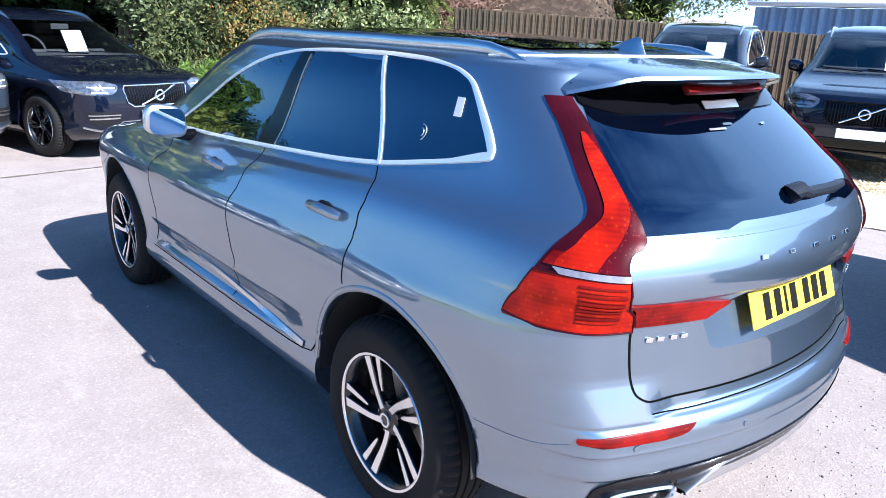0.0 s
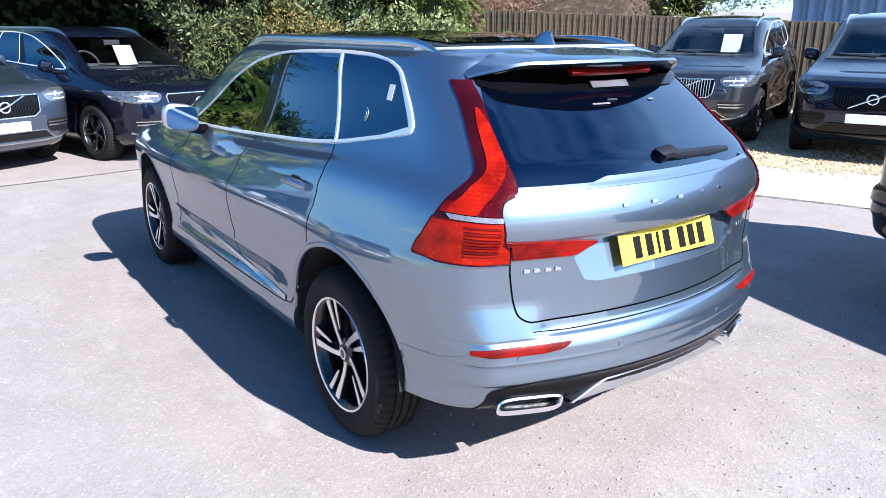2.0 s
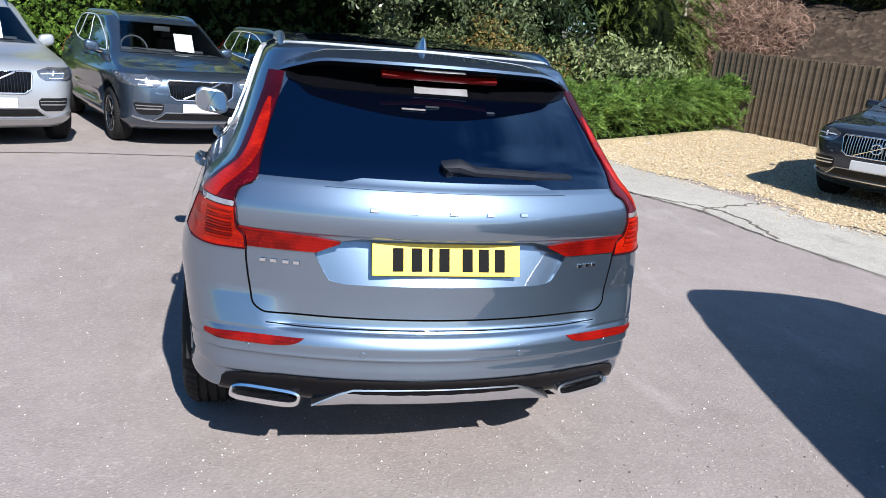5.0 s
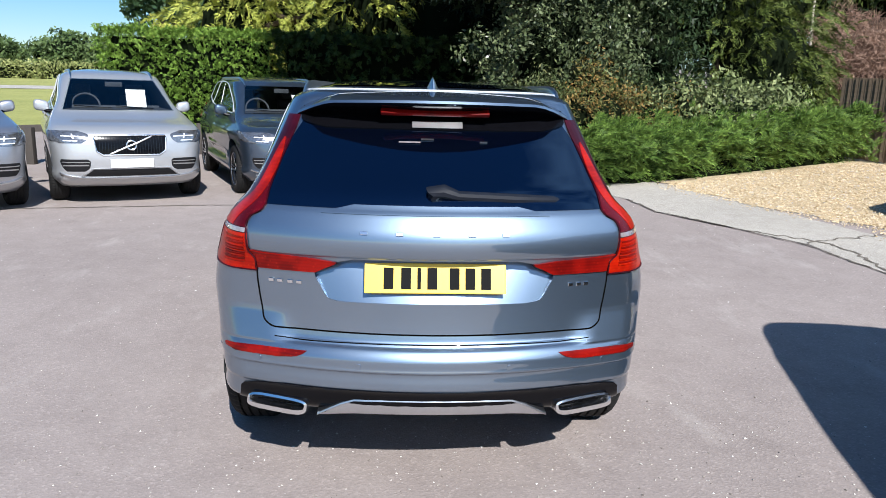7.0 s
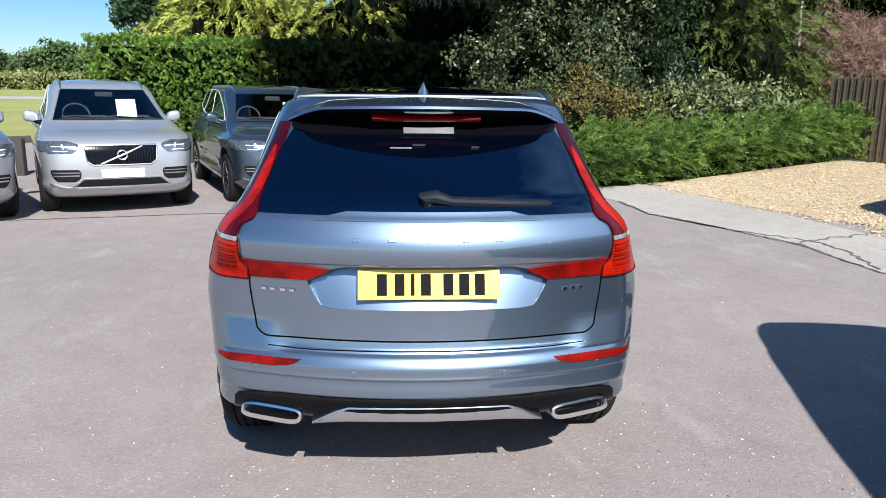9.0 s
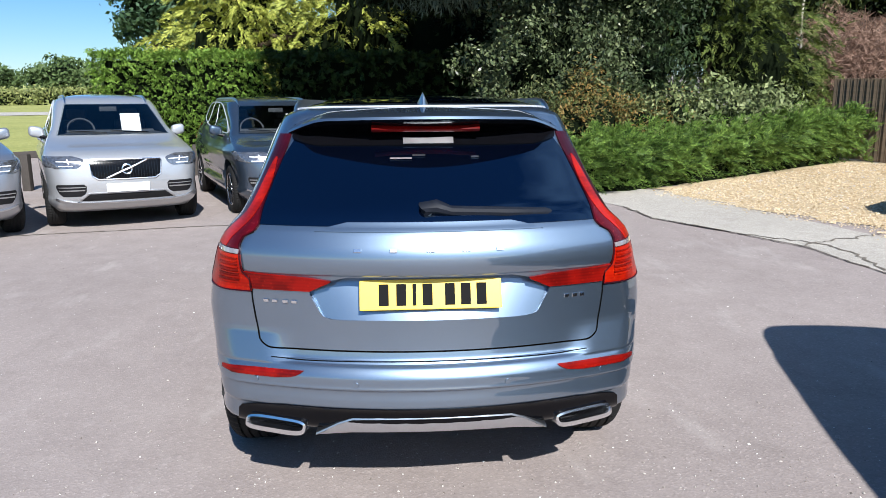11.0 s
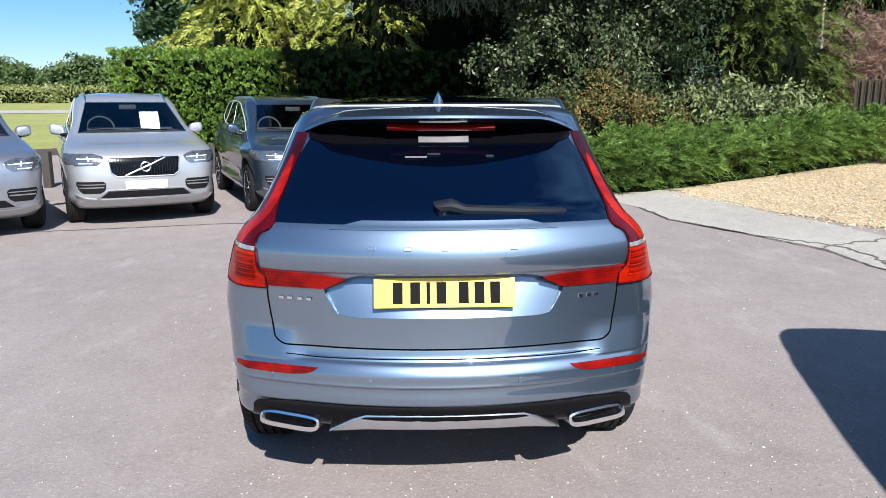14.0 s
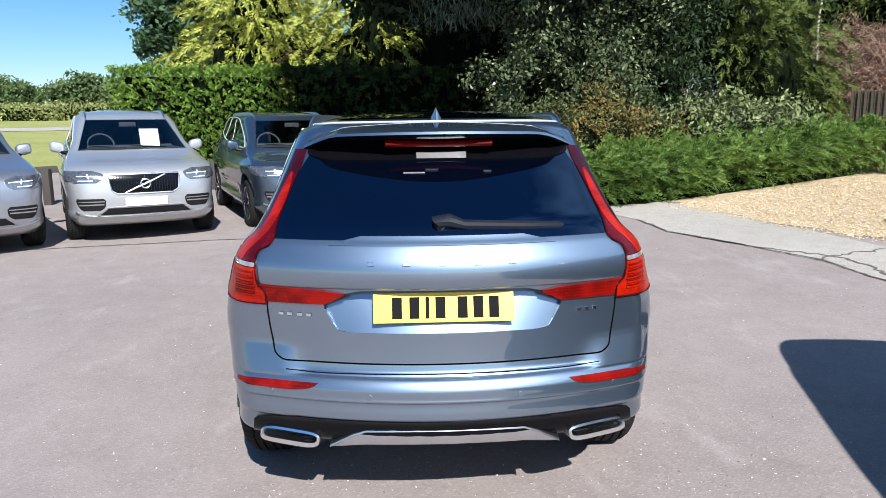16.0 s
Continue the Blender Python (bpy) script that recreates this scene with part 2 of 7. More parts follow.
class Shape:
    def __init__(self, width, rear, front, taper, kr=0.29, kf=0.2, ledge=False, k=(1.0, 1.0)):
        self.ledge, self.k = ledge, k
        self.w, self.r, self.f, self.t = pchip(*zip(*width)), pchip(*zip(*rear)), pchip(*zip(*front)), pchip(*zip(*taper))
        self.kr, self.kf = kr, kf
        self.tz, self.ty = np.linspace(width[0][0], width[-1][0], 700), np.linspace(taper[0][0], taper[-1][0], 400)
        self.tw, self.tt = np.array([self.w(v) for v in self.tz]), np.array([self.t(v) for v in self.ty])
        self.z0, self.z1 = width[0][0], width[-1][0]
        self.cache = {}

    def side(self, z, y):
        """Half width at a height and a place along the car: the belt falls towards the front, the haunch swells over the rear wheel, the doors are hollow above the sill."""
        sy, sz = self.k
        a, b = np.asarray(y) / sy, z / sz
        belt = np.interp(a, (1.05, 1.4, 2.0, 2.6, 3.2), (0.0, 0.025, 0.058, 0.09, 0.1)) * ramp01(b, 0.84, 1.03) * (1 - ramp01(b, 1.20, 1.50))
        haunch = ramp01(a, 0.20, 0.75) * (1 - ramp01(a, 0.75, 1.5)) * (0.010 * ramp01(b, 0.50, 0.74) * (1 - ramp01(b, 0.74, 1.0)) - 0.006 * ramp01(b, 0.76, 1.0) * (1 - ramp01(b, 1.0, 1.18)))
        w = np.interp(z + belt * sz, self.tz, self.tw) + haunch
        hollow = ramp01(a, 1.30, 1.75) * (1 - ramp01(a, 2.95, 3.2))
        w = w - hollow * (0.026 * ramp01(b, 0.43, 0.47) * (1 - ramp01(b, 0.50, 0.60)) - 0.006 * ramp01(b, 0.56, 0.59) * (1 - ramp01(b, 0.59, 0.66)))
        return w * np.interp(y, self.ty, self.tt)

    def half(self, z):
        """The half outline at height z, as arrays u, x, y from the rear's middle to the front's middle."""
        key = round(z, 4)
        if key in self.cache:
            return self.cache[key]
        W, y0, y1 = float(self.side(z, 0.3) / self.t(0.3)), self.r(z), self.f(z)
        s = min(1.0, W / 0.6)
        kr, kf = self.kr, self.kf
        yc = y0 + kr * W * W
        for _ in range(4):
            xc = W * self.t(yc)
            yc = y0 + kr * xc * xc
        yd = y1 - kf * W * W
        for _ in range(4):
            xd = W * self.t(yd)
            yd = y1 - kf * xd * xd
        d1, d2, e1, e2 = 0.12 * s, 0.30 * s, 0.22 * s, 0.32 * s
        if yc + d2 > yd - e2:
            k = (yd - yc) / (d2 + e2) * 0.95
            d2, e2 = d2 * k, e2 * k
        xa, yb = xc - d1, yc + d2
        pa, pb = (xa, y0 + kr * xa * xa), (float(self.side(z, yb)), yb)
        xe, yf = xd - e1, yd - e2
        pe, pf = (xe, y1 - kf * xe * xe), (float(self.side(z, yf)), yf)
        U, X, Y = [], [], []
        def lift(x, y):
            if not self.ledge or not 0.655 < z < 0.79:
                return 0.0
            a, b = ramp01(x, 0.50, 0.63), 1 - ramp01(y, 0.16, 0.36)
            want = -0.046 - 0.036 * min(1.0, max(0.0, 1 - (z - 0.664) / 0.106))
            return (want - y0) * a * b * ramp01(z, 0.655, 0.662) * (1 - ramp01(z, 0.77, 0.79))
        for i in range(49):
            u = i / 48
            x = xa * u
            y = y0 + kr * x * x
            U.append(u), X.append(x), Y.append(y + lift(x, y))
        for i in range(1, 13):
            t = i / 12
            U.append(1 + t)
            X.append((1 - t)**2 * pa[0] + 2 * t * (1 - t) * xc + t * t * pb[0])
            Y.append((1 - t)**2 * pa[1] + 2 * t * (1 - t) * yc + t * t * pb[1])
            Y[-1] += lift(X[-1], Y[-1])
        ys = [yb + (yf - yb) * i / 48 for i in range(1, 49)]
        U += [2 + i / 48 for i in range(1, 49)]
        X += self.side(z, ys).tolist()
        Y += ys
        for i in range(1, 13):
            t = i / 12
            U.append(3 + t)
            X.append((1 - t)**2 * pf[0] + 2 * t * (1 - t) * xd + t * t * pe[0])
            Y.append((1 - t)**2 * pf[1] + 2 * t * (1 - t) * yd + t * t * pe[1])
        for i in range(1, 11):
            t = i / 10
            x = xe * (1 - t)
            U.append(4 + t), X.append(x), Y.append(y1 - kf * x * x)
        out = np.array(U), np.array(X), np.array(Y)
        self.cache[key] = out
        return out

    def at(self, z, u, sign=1):
        U, X, Y = self.half(z)
        return Vector((sign * np.interp(u, U, X), np.interp(u, U, Y), z))

    def ux(self, z, x):
        """The place on the outline, towards the rear, whose x is given."""
        U, X, Y = self.half(z)
        return float(np.interp(x, np.maximum.accumulate(X[:66]), U[:66]))

    def uf(self, z, x):
        """The same towards the front."""
        U, X, Y = self.half(z)
        X2, U2 = X[::-1][:24], U[::-1][:24]
        return float(np.interp(x, np.maximum.accumulate(X2), U2))

    def uy(self, z, y):
        U, X, Y = self.half(z)
        return float(np.interp(y, np.maximum.accumulate(Y), U))

    def normal(self, z, u, sign=1):
        e = 0.012
        a = self.at(z, u + e, sign) - self.at(z, u - e, sign)
        za, zb = min(z + 0.006, self.z1), max(z - 0.006, self.z0)
        b = self.at(za, u, sign) - self.at(zb, u, sign)
        n = a.cross(b) * sign
        return n.normalized() if n.length > 1e-9 else Vector((0, 0, 1))

    def on(self, z, u, sign=1, off=0.0):
        return self.at(z, u, sign) + self.normal(z, u, sign) * off

    def shell(self, levels):
        bm = bmesh.new()
        rings = []
        for z in levels:
            U, X, Y = self.half(z)
            ring = [bm.verts.new((x, y, z)) for x, y in zip(X, Y)]
            ring += [bm.verts.new((-x, y, z)) for x, y in list(zip(X, Y))[-2:0:-1]]
            rings.append(ring)
        n = len(rings[0])
        for p, q in zip(rings, rings[1:]):
            for i in range(n):
                bm.faces.new((p[i], p[(i + 1) % n], q[(i + 1) % n], q[i]))
        bm.faces.new(rings[0][::-1])
        bm.faces.new(rings[-1])
        bmesh.ops.recalc_face_normals(bm, faces=bm.faces[:])
        return bm

    def patch(self, rows, off=0.004, sign=1, nu=14, nz=16, bm=None, sides=(1,), depth=0.006):
        """A plate that lies on the body: rows of (z, u from, u to), rising."""
        bm = bm or bmesh.new()
        zs, ua, ub = zip(*rows)
        fa, fb = pchip(zs, ua), pchip(zs, ub)
        for sg in sides:
            grid = []
            for i in range(nz + 1):
                z = zs[0] + (zs[-1] - zs[0]) * i / nz
                a, b = fa(z), fb(z)
                grid.append([(z, a + (b - a) * j / nu) for j in range(nu + 1)])
            top = [[bm.verts.new(self.on(z, u, sg, off)) for z, u in row] for row in grid]
            for p, q in zip(top, top[1:]):
                for j in range(nu):
                    f = (p[j], p[j + 1], q[j + 1], q[j])
                    bm.faces.new(f if sg > 0 else f[::-1])
            rim = [(0, j) for j in range(nu)] + [(i, nu) for i in range(nz)] + [(nz, j) for j in range(nu, 0, -1)] + [(i, 0) for i in range(nz, 0, -1)]
            low = [bm.verts.new(self.on(*grid[i][j], sg, off - depth)) for i, j in rim]
            k = len(rim)
            for a in range(k):
                b = (a + 1) % k
                f = (top[rim[a][0]][rim[a][1]], low[a], low[b], top[rim[b][0]][rim[b][1]])
                bm.faces.new(f if sg > 0 else f[::-1])
        return bm

    def band(self, path, width, off=0.002, sign=1, bm=None, per=6, sides=(1,), smooth=True):
        """A narrow strip on the body along points (z, u)."""
        bm = bm or bmesh.new()
        zs, us = zip(*path)
        t = np.concatenate([[0], np.cumsum([max(1e-4, (self.at(*path[i + 1]) - self.at(*path[i])).length) for i in range(len(path) - 1)])])
        fz, fu = (pchip(t, zs), pchip(t, us)) if smooth else ((lambda s: float(np.interp(s, t, zs))), (lambda s: float(np.interp(s, t, us))))
        n = max(2, per * (len(path) - 1))
        for sg in sides:
            prev = None
            pts = [(fz(s), fu(s)) for s in np.linspace(0, t[-1], n + 1)]
            P = [self.on(z, u, sg, off) for z, u in pts]
            for i, (z, u) in enumerate(pts):
                tan = (P[min(i + 1, n)] - P[max(i - 1, 0)]).normalized()
                nor = self.normal(z, u, sg)
                s = tan.cross(nor).normalized() * width / 2
                row = [bm.verts.new(P[i] - s - nor * (off + 0.003)), bm.verts.new(P[i] - s), bm.verts.new(P[i] + s), bm.verts.new(P[i] + s - nor * (off + 0.003))]
                if prev:
                    for j in range(3):
                        bm.faces.new((prev[j], prev[j + 1], row[j + 1], row[j]))
                prev = row
        bmesh.ops.recalc_face_normals(bm, faces=bm.faces[:])
        return bm


def cut(ob, cutters):
    """Cuts solids out of an object's mesh for good."""
    for bmc in cutters:
        me = bpy.data.meshes.new("cutter")
        bmc.to_mesh(me)
        bmc.free()
        c = new("cutter", me)
        c.parent = ob.parent
        mod = ob.modifiers.new("cut", "BOOLEAN")
        mod.operation, mod.object, mod.solver = "DIFFERENCE", c, "EXACT"
        bpy.context.view_layer.update()
        res = bpy.data.meshes.new_from_object(ob.evaluated_get(bpy.context.evaluated_depsgraph_get()))
        ob.modifiers.clear()
        old = ob.data
        ob.data = res
        res.name = old.name
        bpy.data.objects.remove(c)
        bpy.data.meshes.remove(me)
    ob.data.polygons.foreach_set("use_smooth", [True] * len(ob.data.polygons))
    ob.data.set_sharp_from_angle(angle=radians(32))


WIDTH = [(0.22, 0.84), (0.27, 0.875), (0.33, 0.92), (0.38, 0.926), (0.45, 0.915), (0.6, 0.926), (0.75, 0.943), (0.82, 0.949), (0.88, 0.944), (0.95, 0.925), (1.03, 0.899), (1.08, 0.880),
         (1.113, 0.863), (1.15, 0.832), (1.165, 0.815), (1.208, 0.782), (1.33, 0.727), (1.515, 0.662), (1.545, 0.648), (1.56, 0.64), (1.585, 0.605), (1.60, 0.57), (1.62, 0.50), (1.635, 0.42), (1.648, 0.30), (1.656, 0.12)]
REAR = [(0.22, 0.75), (0.30, 0.60), (0.345, 0.35), (0.37, 0.10), (0.385, 0.0), (0.42, -0.05), (0.493, -0.078), (0.502, -0.088), (0.512, -0.092), (0.53, -0.0915), (0.565, -0.0885), (0.574, -0.089), (0.5785, -0.101), (0.584, -0.1035), (0.59, -0.102), (0.622, -0.0998), (0.628, -0.098), (0.657, -0.0815), (0.662, -0.076), (0.667, -0.066), (0.671, -0.0625), (0.676, -0.0615), (0.681, -0.055), (0.70, -0.049), (0.72, -0.0455), (0.80, -0.043), (0.9, -0.044), (0.985, -0.050), (0.996, -0.0535), (1.004, -0.060),
        (1.04, -0.0665), (1.075, -0.0635), (1.10, -0.055), (1.13, -0.0405), (1.15, -0.030), (1.158, -0.025), (1.166, -0.017), (1.213, 0.02), (1.30, 0.13), (1.40, 0.255), (1.49, 0.37), (1.53, 0.405), (1.56, 0.43), (1.58, 0.47), (1.60, 0.56), (1.62, 0.80), (1.64, 1.12), (1.656, 1.6)]
FRONT = [(0.22, 4.35), (0.3, 4.50), (0.45, 4.60), (0.6, 4.62), (0.75, 4.61), (0.88, 4.56), (0.94, 4.45), (0.98, 4.25), (1.02, 4.0), (1.07, 3.75), (1.10, 3.62), (1.2, 3.42), (1.3, 3.24), (1.4, 3.06), (1.5, 2.86), (1.56, 2.72),
         (1.585, 2.64), (1.60, 2.58), (1.62, 2.45), (1.64, 2.22), (1.656, 1.9)]
TAPER = [(-0.1, 0.88), (0.3, 0.945), (0.6, 0.965), (1.1, 0.985), (2.2, 1.0), (3.4, 0.995), (4.0, 0.97), (4.4, 0.93), (4.7, 0.88)]
SUV = Shape(WIDTH, REAR, FRONT, TAPER, ledge=True)
LEVELS = sorted(set([round(z, 4) for z in np.arange(0.22, 1.56, 0.02)] + [round(z, 4) for z in np.arange(0.485, 0.72, 0.0035)] + [round(z, 4) for z in np.arange(0.72, 0.80, 0.0065)] + [round(z, 4) for z in np.arange(0.985, 1.01, 0.004)] + [round(z, 4) for z in np.arange(1.10, 1.22, 0.01)] + [round(z, 4) for z in np.arange(0.826, 0.87, 0.006)] + [round(z, 4) for z in np.arange(0.96, 1.0, 0.005)] + [round(z, 4) for z in np.arange(0.34, 0.43, 0.008)] + [round(z, 4) for z in np.arange(1.55, 1.656, 0.006)] + [1.656]))
HUBS = (0.869, 3.734)
TRACK = 0.805
TYRE_R = 0.364


def wheel_copy(parent, sign, hub):
    """Another wheel like the first one built."""
    m = Matrix.Translation(hub) @ (pose(0, 0, 0, 0, 0, 180) if sign < 0 else Matrix())
    if not WHEEL:
        WHEEL.append(wheel_mesh_parts(parent, sign, hub))
        return WHEEL[0]
    c = copy_thing(WHEEL[0], m)
    c.parent = parent
    return c


WHEEL = []


def wheel_mesh_parts(parent, sign, hub, tyre_r=TYRE_R, rim_r=0.243, width=0.235, spoke="double"):
    """One road wheel: tyre, rim, spokes, cap and disc, its outer face towards sign along x."""
    w = thing_part("wheel", parent, Matrix.Translation(hub) @ (pose(0, 0, 0, 0, 0, 180) if sign < 0 else Matrix()))
    h = width / 2
    prof = [(-h + 0.015, rim_r - 0.005), (-h, rim_r + 0.02), (-h - 0.004, (rim_r + tyre_r) / 2), (-h + 0.015, tyre_r - 0.018), (-h + 0.04, tyre_r - 0.003)]
    for g in (-0.055, -0.02, 0.02, 0.055):
        prof += [(g - 0.006, tyre_r), (g - 0.005, tyre_r - 0.009), (g + 0.005, tyre_r - 0.009), (g + 0.006, tyre_r)]
    prof += [(h - 0.04, tyre_r - 0.003), (h - 0.015, tyre_r - 0.018), (h - 0.002, tyre_r - 0.035), (h + 0.004, (rim_r + tyre_r) / 2 + 0.01), (h + 0.004, rim_r + 0.03), (h - 0.002, rim_r + 0.012), (h - 0.014, rim_r - 0.004)]
    part("tyre", lathe(prof, 168, (0.058, h - 0.003)), M_RUBBER, w)
    part("rim", lathe([(-h + 0.02, rim_r - 0.02), (h - 0.07, rim_r - 0.035), (h - 0.022, rim_r - 0.022), (h - 0.012, rim_r - 0.012), (h - 0.006, rim_r + 0.002), (h - 0.012, rim_r + 0.006)], 64), M_RIMDARK, w)
    part("rim_lip", lathe([(h - 0.0075, rim_r - 0.0085), (h - 0.004, rim_r - 0.007), (h - 0.002, rim_r + 0.002), (h - 0.008, rim_r + 0.005)], 64), M_RIMFACE, w)
    part("brake_disc", lathe([(h - 0.13, 0.0), (h - 0.13, 0.165), (h - 0.115, 0.165), (h - 0.115, 0.07), (h - 0.09, 0.065), (h - 0.09, 0.0)], 40), M_DISC, w)
    def blade(path, xa, xb, grow):
        """A spoke along (radius, degrees, half width, outward lift)."""
        bm = bmesh.new()
        rings = []
        pts = [Vector((0, r * math.cos(radians(a)), r * math.sin(radians(a)))) for r, a, _, _ in path]
        for i, (r, a, wd, lift) in enumerate(path):
            d = (pts[min(i + 1, len(pts) - 1)] - pts[max(i - 1, 0)]).normalized()
            t = Vector((1, 0, 0)).cross(d) * (wd + grow)
            rings.append([bm.verts.new(pts[i] + o + Vector((x + lift, 0, 0))) for o, x in ((-t, xa), (t, xa), (t, xb), (-t, xb))])
        for p, q in zip(rings, rings[1:]):
            for j in range(4):
                bm.faces.new((p[j], p[(j + 1) % 4], q[(j + 1) % 4], q[j]))
        bm.faces.new(rings[0][::-1])
        bm.faces.new(rings[-1])
        bmesh.ops.recalc_face_normals(bm, faces=bm.faces[:])
        return bm
    for k in range(5):
        a = 72 * k
        long_one = [(0.034, a + 62, 0.013, -0.014), (0.06, a + 57, 0.011, -0.012), (0.095, a + 52, 0.0105, -0.008), (0.14, a + 47, 0.012, -0.003), (0.19, a + 43.5, 0.0145, 0.003), (rim_r - 0.006, a + 42, 0.017, 0.008)]
        short_one = [(0.105, a + 29, 0.003, -0.006), (0.13, a + 28, 0.007, -0.003), (0.19, a + 26.5, 0.010, 0.003), (rim_r - 0.006, a + 25.5, 0.0125, 0.008)]
        web = [(0.05, a + 52, 0.012, -0.03), (0.11, a + 41, 0.017, -0.022), (0.18, a + 35.5, 0.020, -0.014), (rim_r - 0.012, a + 34, 0.026, -0.008)]
        part("spoke", blade(long_one, h - 0.07, h - 0.0235, 0.003), M_RIMDARK, w, smooth=False)
        part("spoke", blade(short_one, h - 0.06, h - 0.0235, 0.002), M_RIMDARK, w, smooth=False)
        part("spoke", blade(web, h - 0.06, h - 0.035, 0.0), M_RIMDARK, w, smooth=False)
        part("spoke_face", blade(long_one, h - 0.0235, h - 0.0195, 0.0), M_RIMFACE, w, smooth=False)
        part("spoke_face", blade(short_one, h - 0.0235, h - 0.0195, 0.0), M_RIMFACE, w, smooth=False)
        bolt = bmesh.new()
        bmesh.ops.create_cone(bolt, cap_ends=True, segments=8, radius1=0.010, radius2=0.009, depth=0.02, matrix=Matrix.Translation((h - 0.05, 0.054 * math.cos(radians(a + 30)), 0.054 * math.sin(radians(a + 30)))) @ pose(0, 0, 0, 0, 90, 0))
        part("wheel_bolt", bolt, M_DISC, w)
    part("hub_cap", lathe([(h - 0.08, 0.06), (h - 0.04, 0.058), (h - 0.034, 0.045), (h - 0.03, 0.033), (h - 0.026, 0.031), (h - 0.026, 0.0)], 32), M_RIMDARK, w)
    part("cap_ring", lathe([(h - 0.027, 0.018), (h - 0.023, 0.019), (h - 0.023, 0.026), (h - 0.027, 0.027)], 32), M_RIMFACE, w)
    return w


def thing_part(name, parent, m):
    e = new(name)
    e.empty_display_size = 0.1
    e.parent = parent
    e.matrix_basis = m
    return e


def frame_path(rows, n=8):
    """The outline of a patch as a closed path of (z, u)."""
    zs, ua, ub = zip(*rows)
    fa, fb = pchip(zs, ua), pchip(zs, ub)
    zz = list(np.linspace(zs[0], zs[-1], n))
    lo = [(zs[0], ua[0] + (ub[0] - ua[0]) * k / n) for k in range(1, n)]
    hi = [(zs[-1], ub[-1] + (ua[-1] - ub[-1]) * k / n) for k in range(1, n)]
    return [(z, fa(z)) for z in zz[::-1]] + lo + [(z, fb(z)) for z in zz] + hi


def surf_tube(S, path, rad, off, sign, bm=None, closed=False, flat=1.0):
    return bm_tube(bm or bmesh.new(), [S.on(z, u, sign, off) for z, u in path], rad, 8, flat, closed)


def arch_cutters(hubs, r=0.432):
    out = []
    for y in hubs:
        for s in (-1, 1):
            bm = bmesh.new()
            bmesh.ops.create_cone(bm, cap_ends=True, segments=56, radius1=r, radius2=r, depth=0.42, matrix=Matrix.Translation((s * 0.87, y, 0.375)) @ pose(0, 0, 0, 0, 90, 0))
            out.append(bm)
    return out


def body_part(S, parent, mat, hubs=HUBS, levels=LEVELS, arch=0.432, label=""):
    ob = part("body", S.shell(levels), mat, parent, label)
    cut(ob, arch_cutters(hubs, arch))
    for y in hubs:
        for s in (-1, 1):
            liner = bmesh.new()
            for k in range(20):
                a0, a1 = math.pi * k / 20, math.pi * (k + 1) / 20
                liner.faces.new([liner.verts.new((s * x, y + (arch - 0.004) * math.cos(a), 0.375 + (arch - 0.004) * math.sin(a))) for x, a in ((0.66, a0), (0.895, a0), (0.895, a1), (0.66, a1))])
            liner.faces.new([liner.verts.new((s * 0.662, y + (arch - 0.004) * math.cos(math.pi * k / 20), 0.375 + (arch - 0.004) * math.sin(math.pi * k / 20))) for k in range(21)])
            bmesh.ops.remove_doubles(liner, verts=liner.verts[:], dist=0.003)
            part("arch_liner", liner, M_LINER, parent)
    return ob


# side glass: the outline of the glass house in (along, up), from the front's foot to the rear and back over the top
GLASS_HOUSE = ((3.10, 1.098), (2.60, 1.108), (1.965, 1.141), (1.393, 1.174), (1.096, 1.203), (0.80, 1.255), (0.655, 1.281), (0.60, 1.293), (0.597, 1.325), (0.625, 1.365), (0.66, 1.405), (0.715, 1.463), (0.775, 1.520), (0.87, 1.553), (1.02, 1.570), (1.286, 1.577), (1.65, 1.571), (1.90, 1.558), (2.18, 1.514), (2.485, 1.405), (2.83, 1.238))


def chaikin(pts, n=2):
    """Rounds the corners of a closed outline."""
    for _ in range(n):
        out = []
        for (ax, ay), (bx, by) in zip(pts, pts[1:] + pts[:1]):
            out += [(0.8 * ax + 0.2 * bx, 0.8 * ay + 0.2 * by), (0.2 * ax + 0.8 * bx, 0.2 * ay + 0.8 * by)]
        pts = out
    return pts


def inset(pts, width):
    """A closed outline drawn inwards by width(point)."""
    area = sum(a[0] * b[1] - b[0] * a[1] for a, b in zip(pts, pts[1:] + pts[:1]))
    sg = 1 if area > 0 else -1
    out = []
    n = len(pts)
    for i, p in enumerate(pts):
        a, b = pts[i - 1], pts[(i + 1) % n]
        dx, dy = b[0] - a[0], b[1] - a[1]
        k = math.hypot(dx, dy) or 1.0
        w = width(p)
        out.append((p[0] - sg * dy / k * w, p[1] + sg * dx / k * w))
    return out


def clip_line(pts, foot, head, keep_front):
    """Keeps the part of an outline before or behind the line from foot to head, each (along, up)."""
    (y0, z0), (y1, z1) = foot, head
    d = lambda p: (p[0] - (y0 + (y1 - y0) * (p[1] - z0) / (z1 - z0))) * (1 if keep_front else -1)
    out = []
    for a, b in zip(pts, pts[1:] + pts[:1]):
        da, db = d(a), d(b)
        if da >= 0:
            out.append(a)
        if da * db < 0:
            t = da / (da - db)
            out.append((a[0] + (b[0] - a[0]) * t, a[1] + (b[1] - a[1]) * t))
    return out


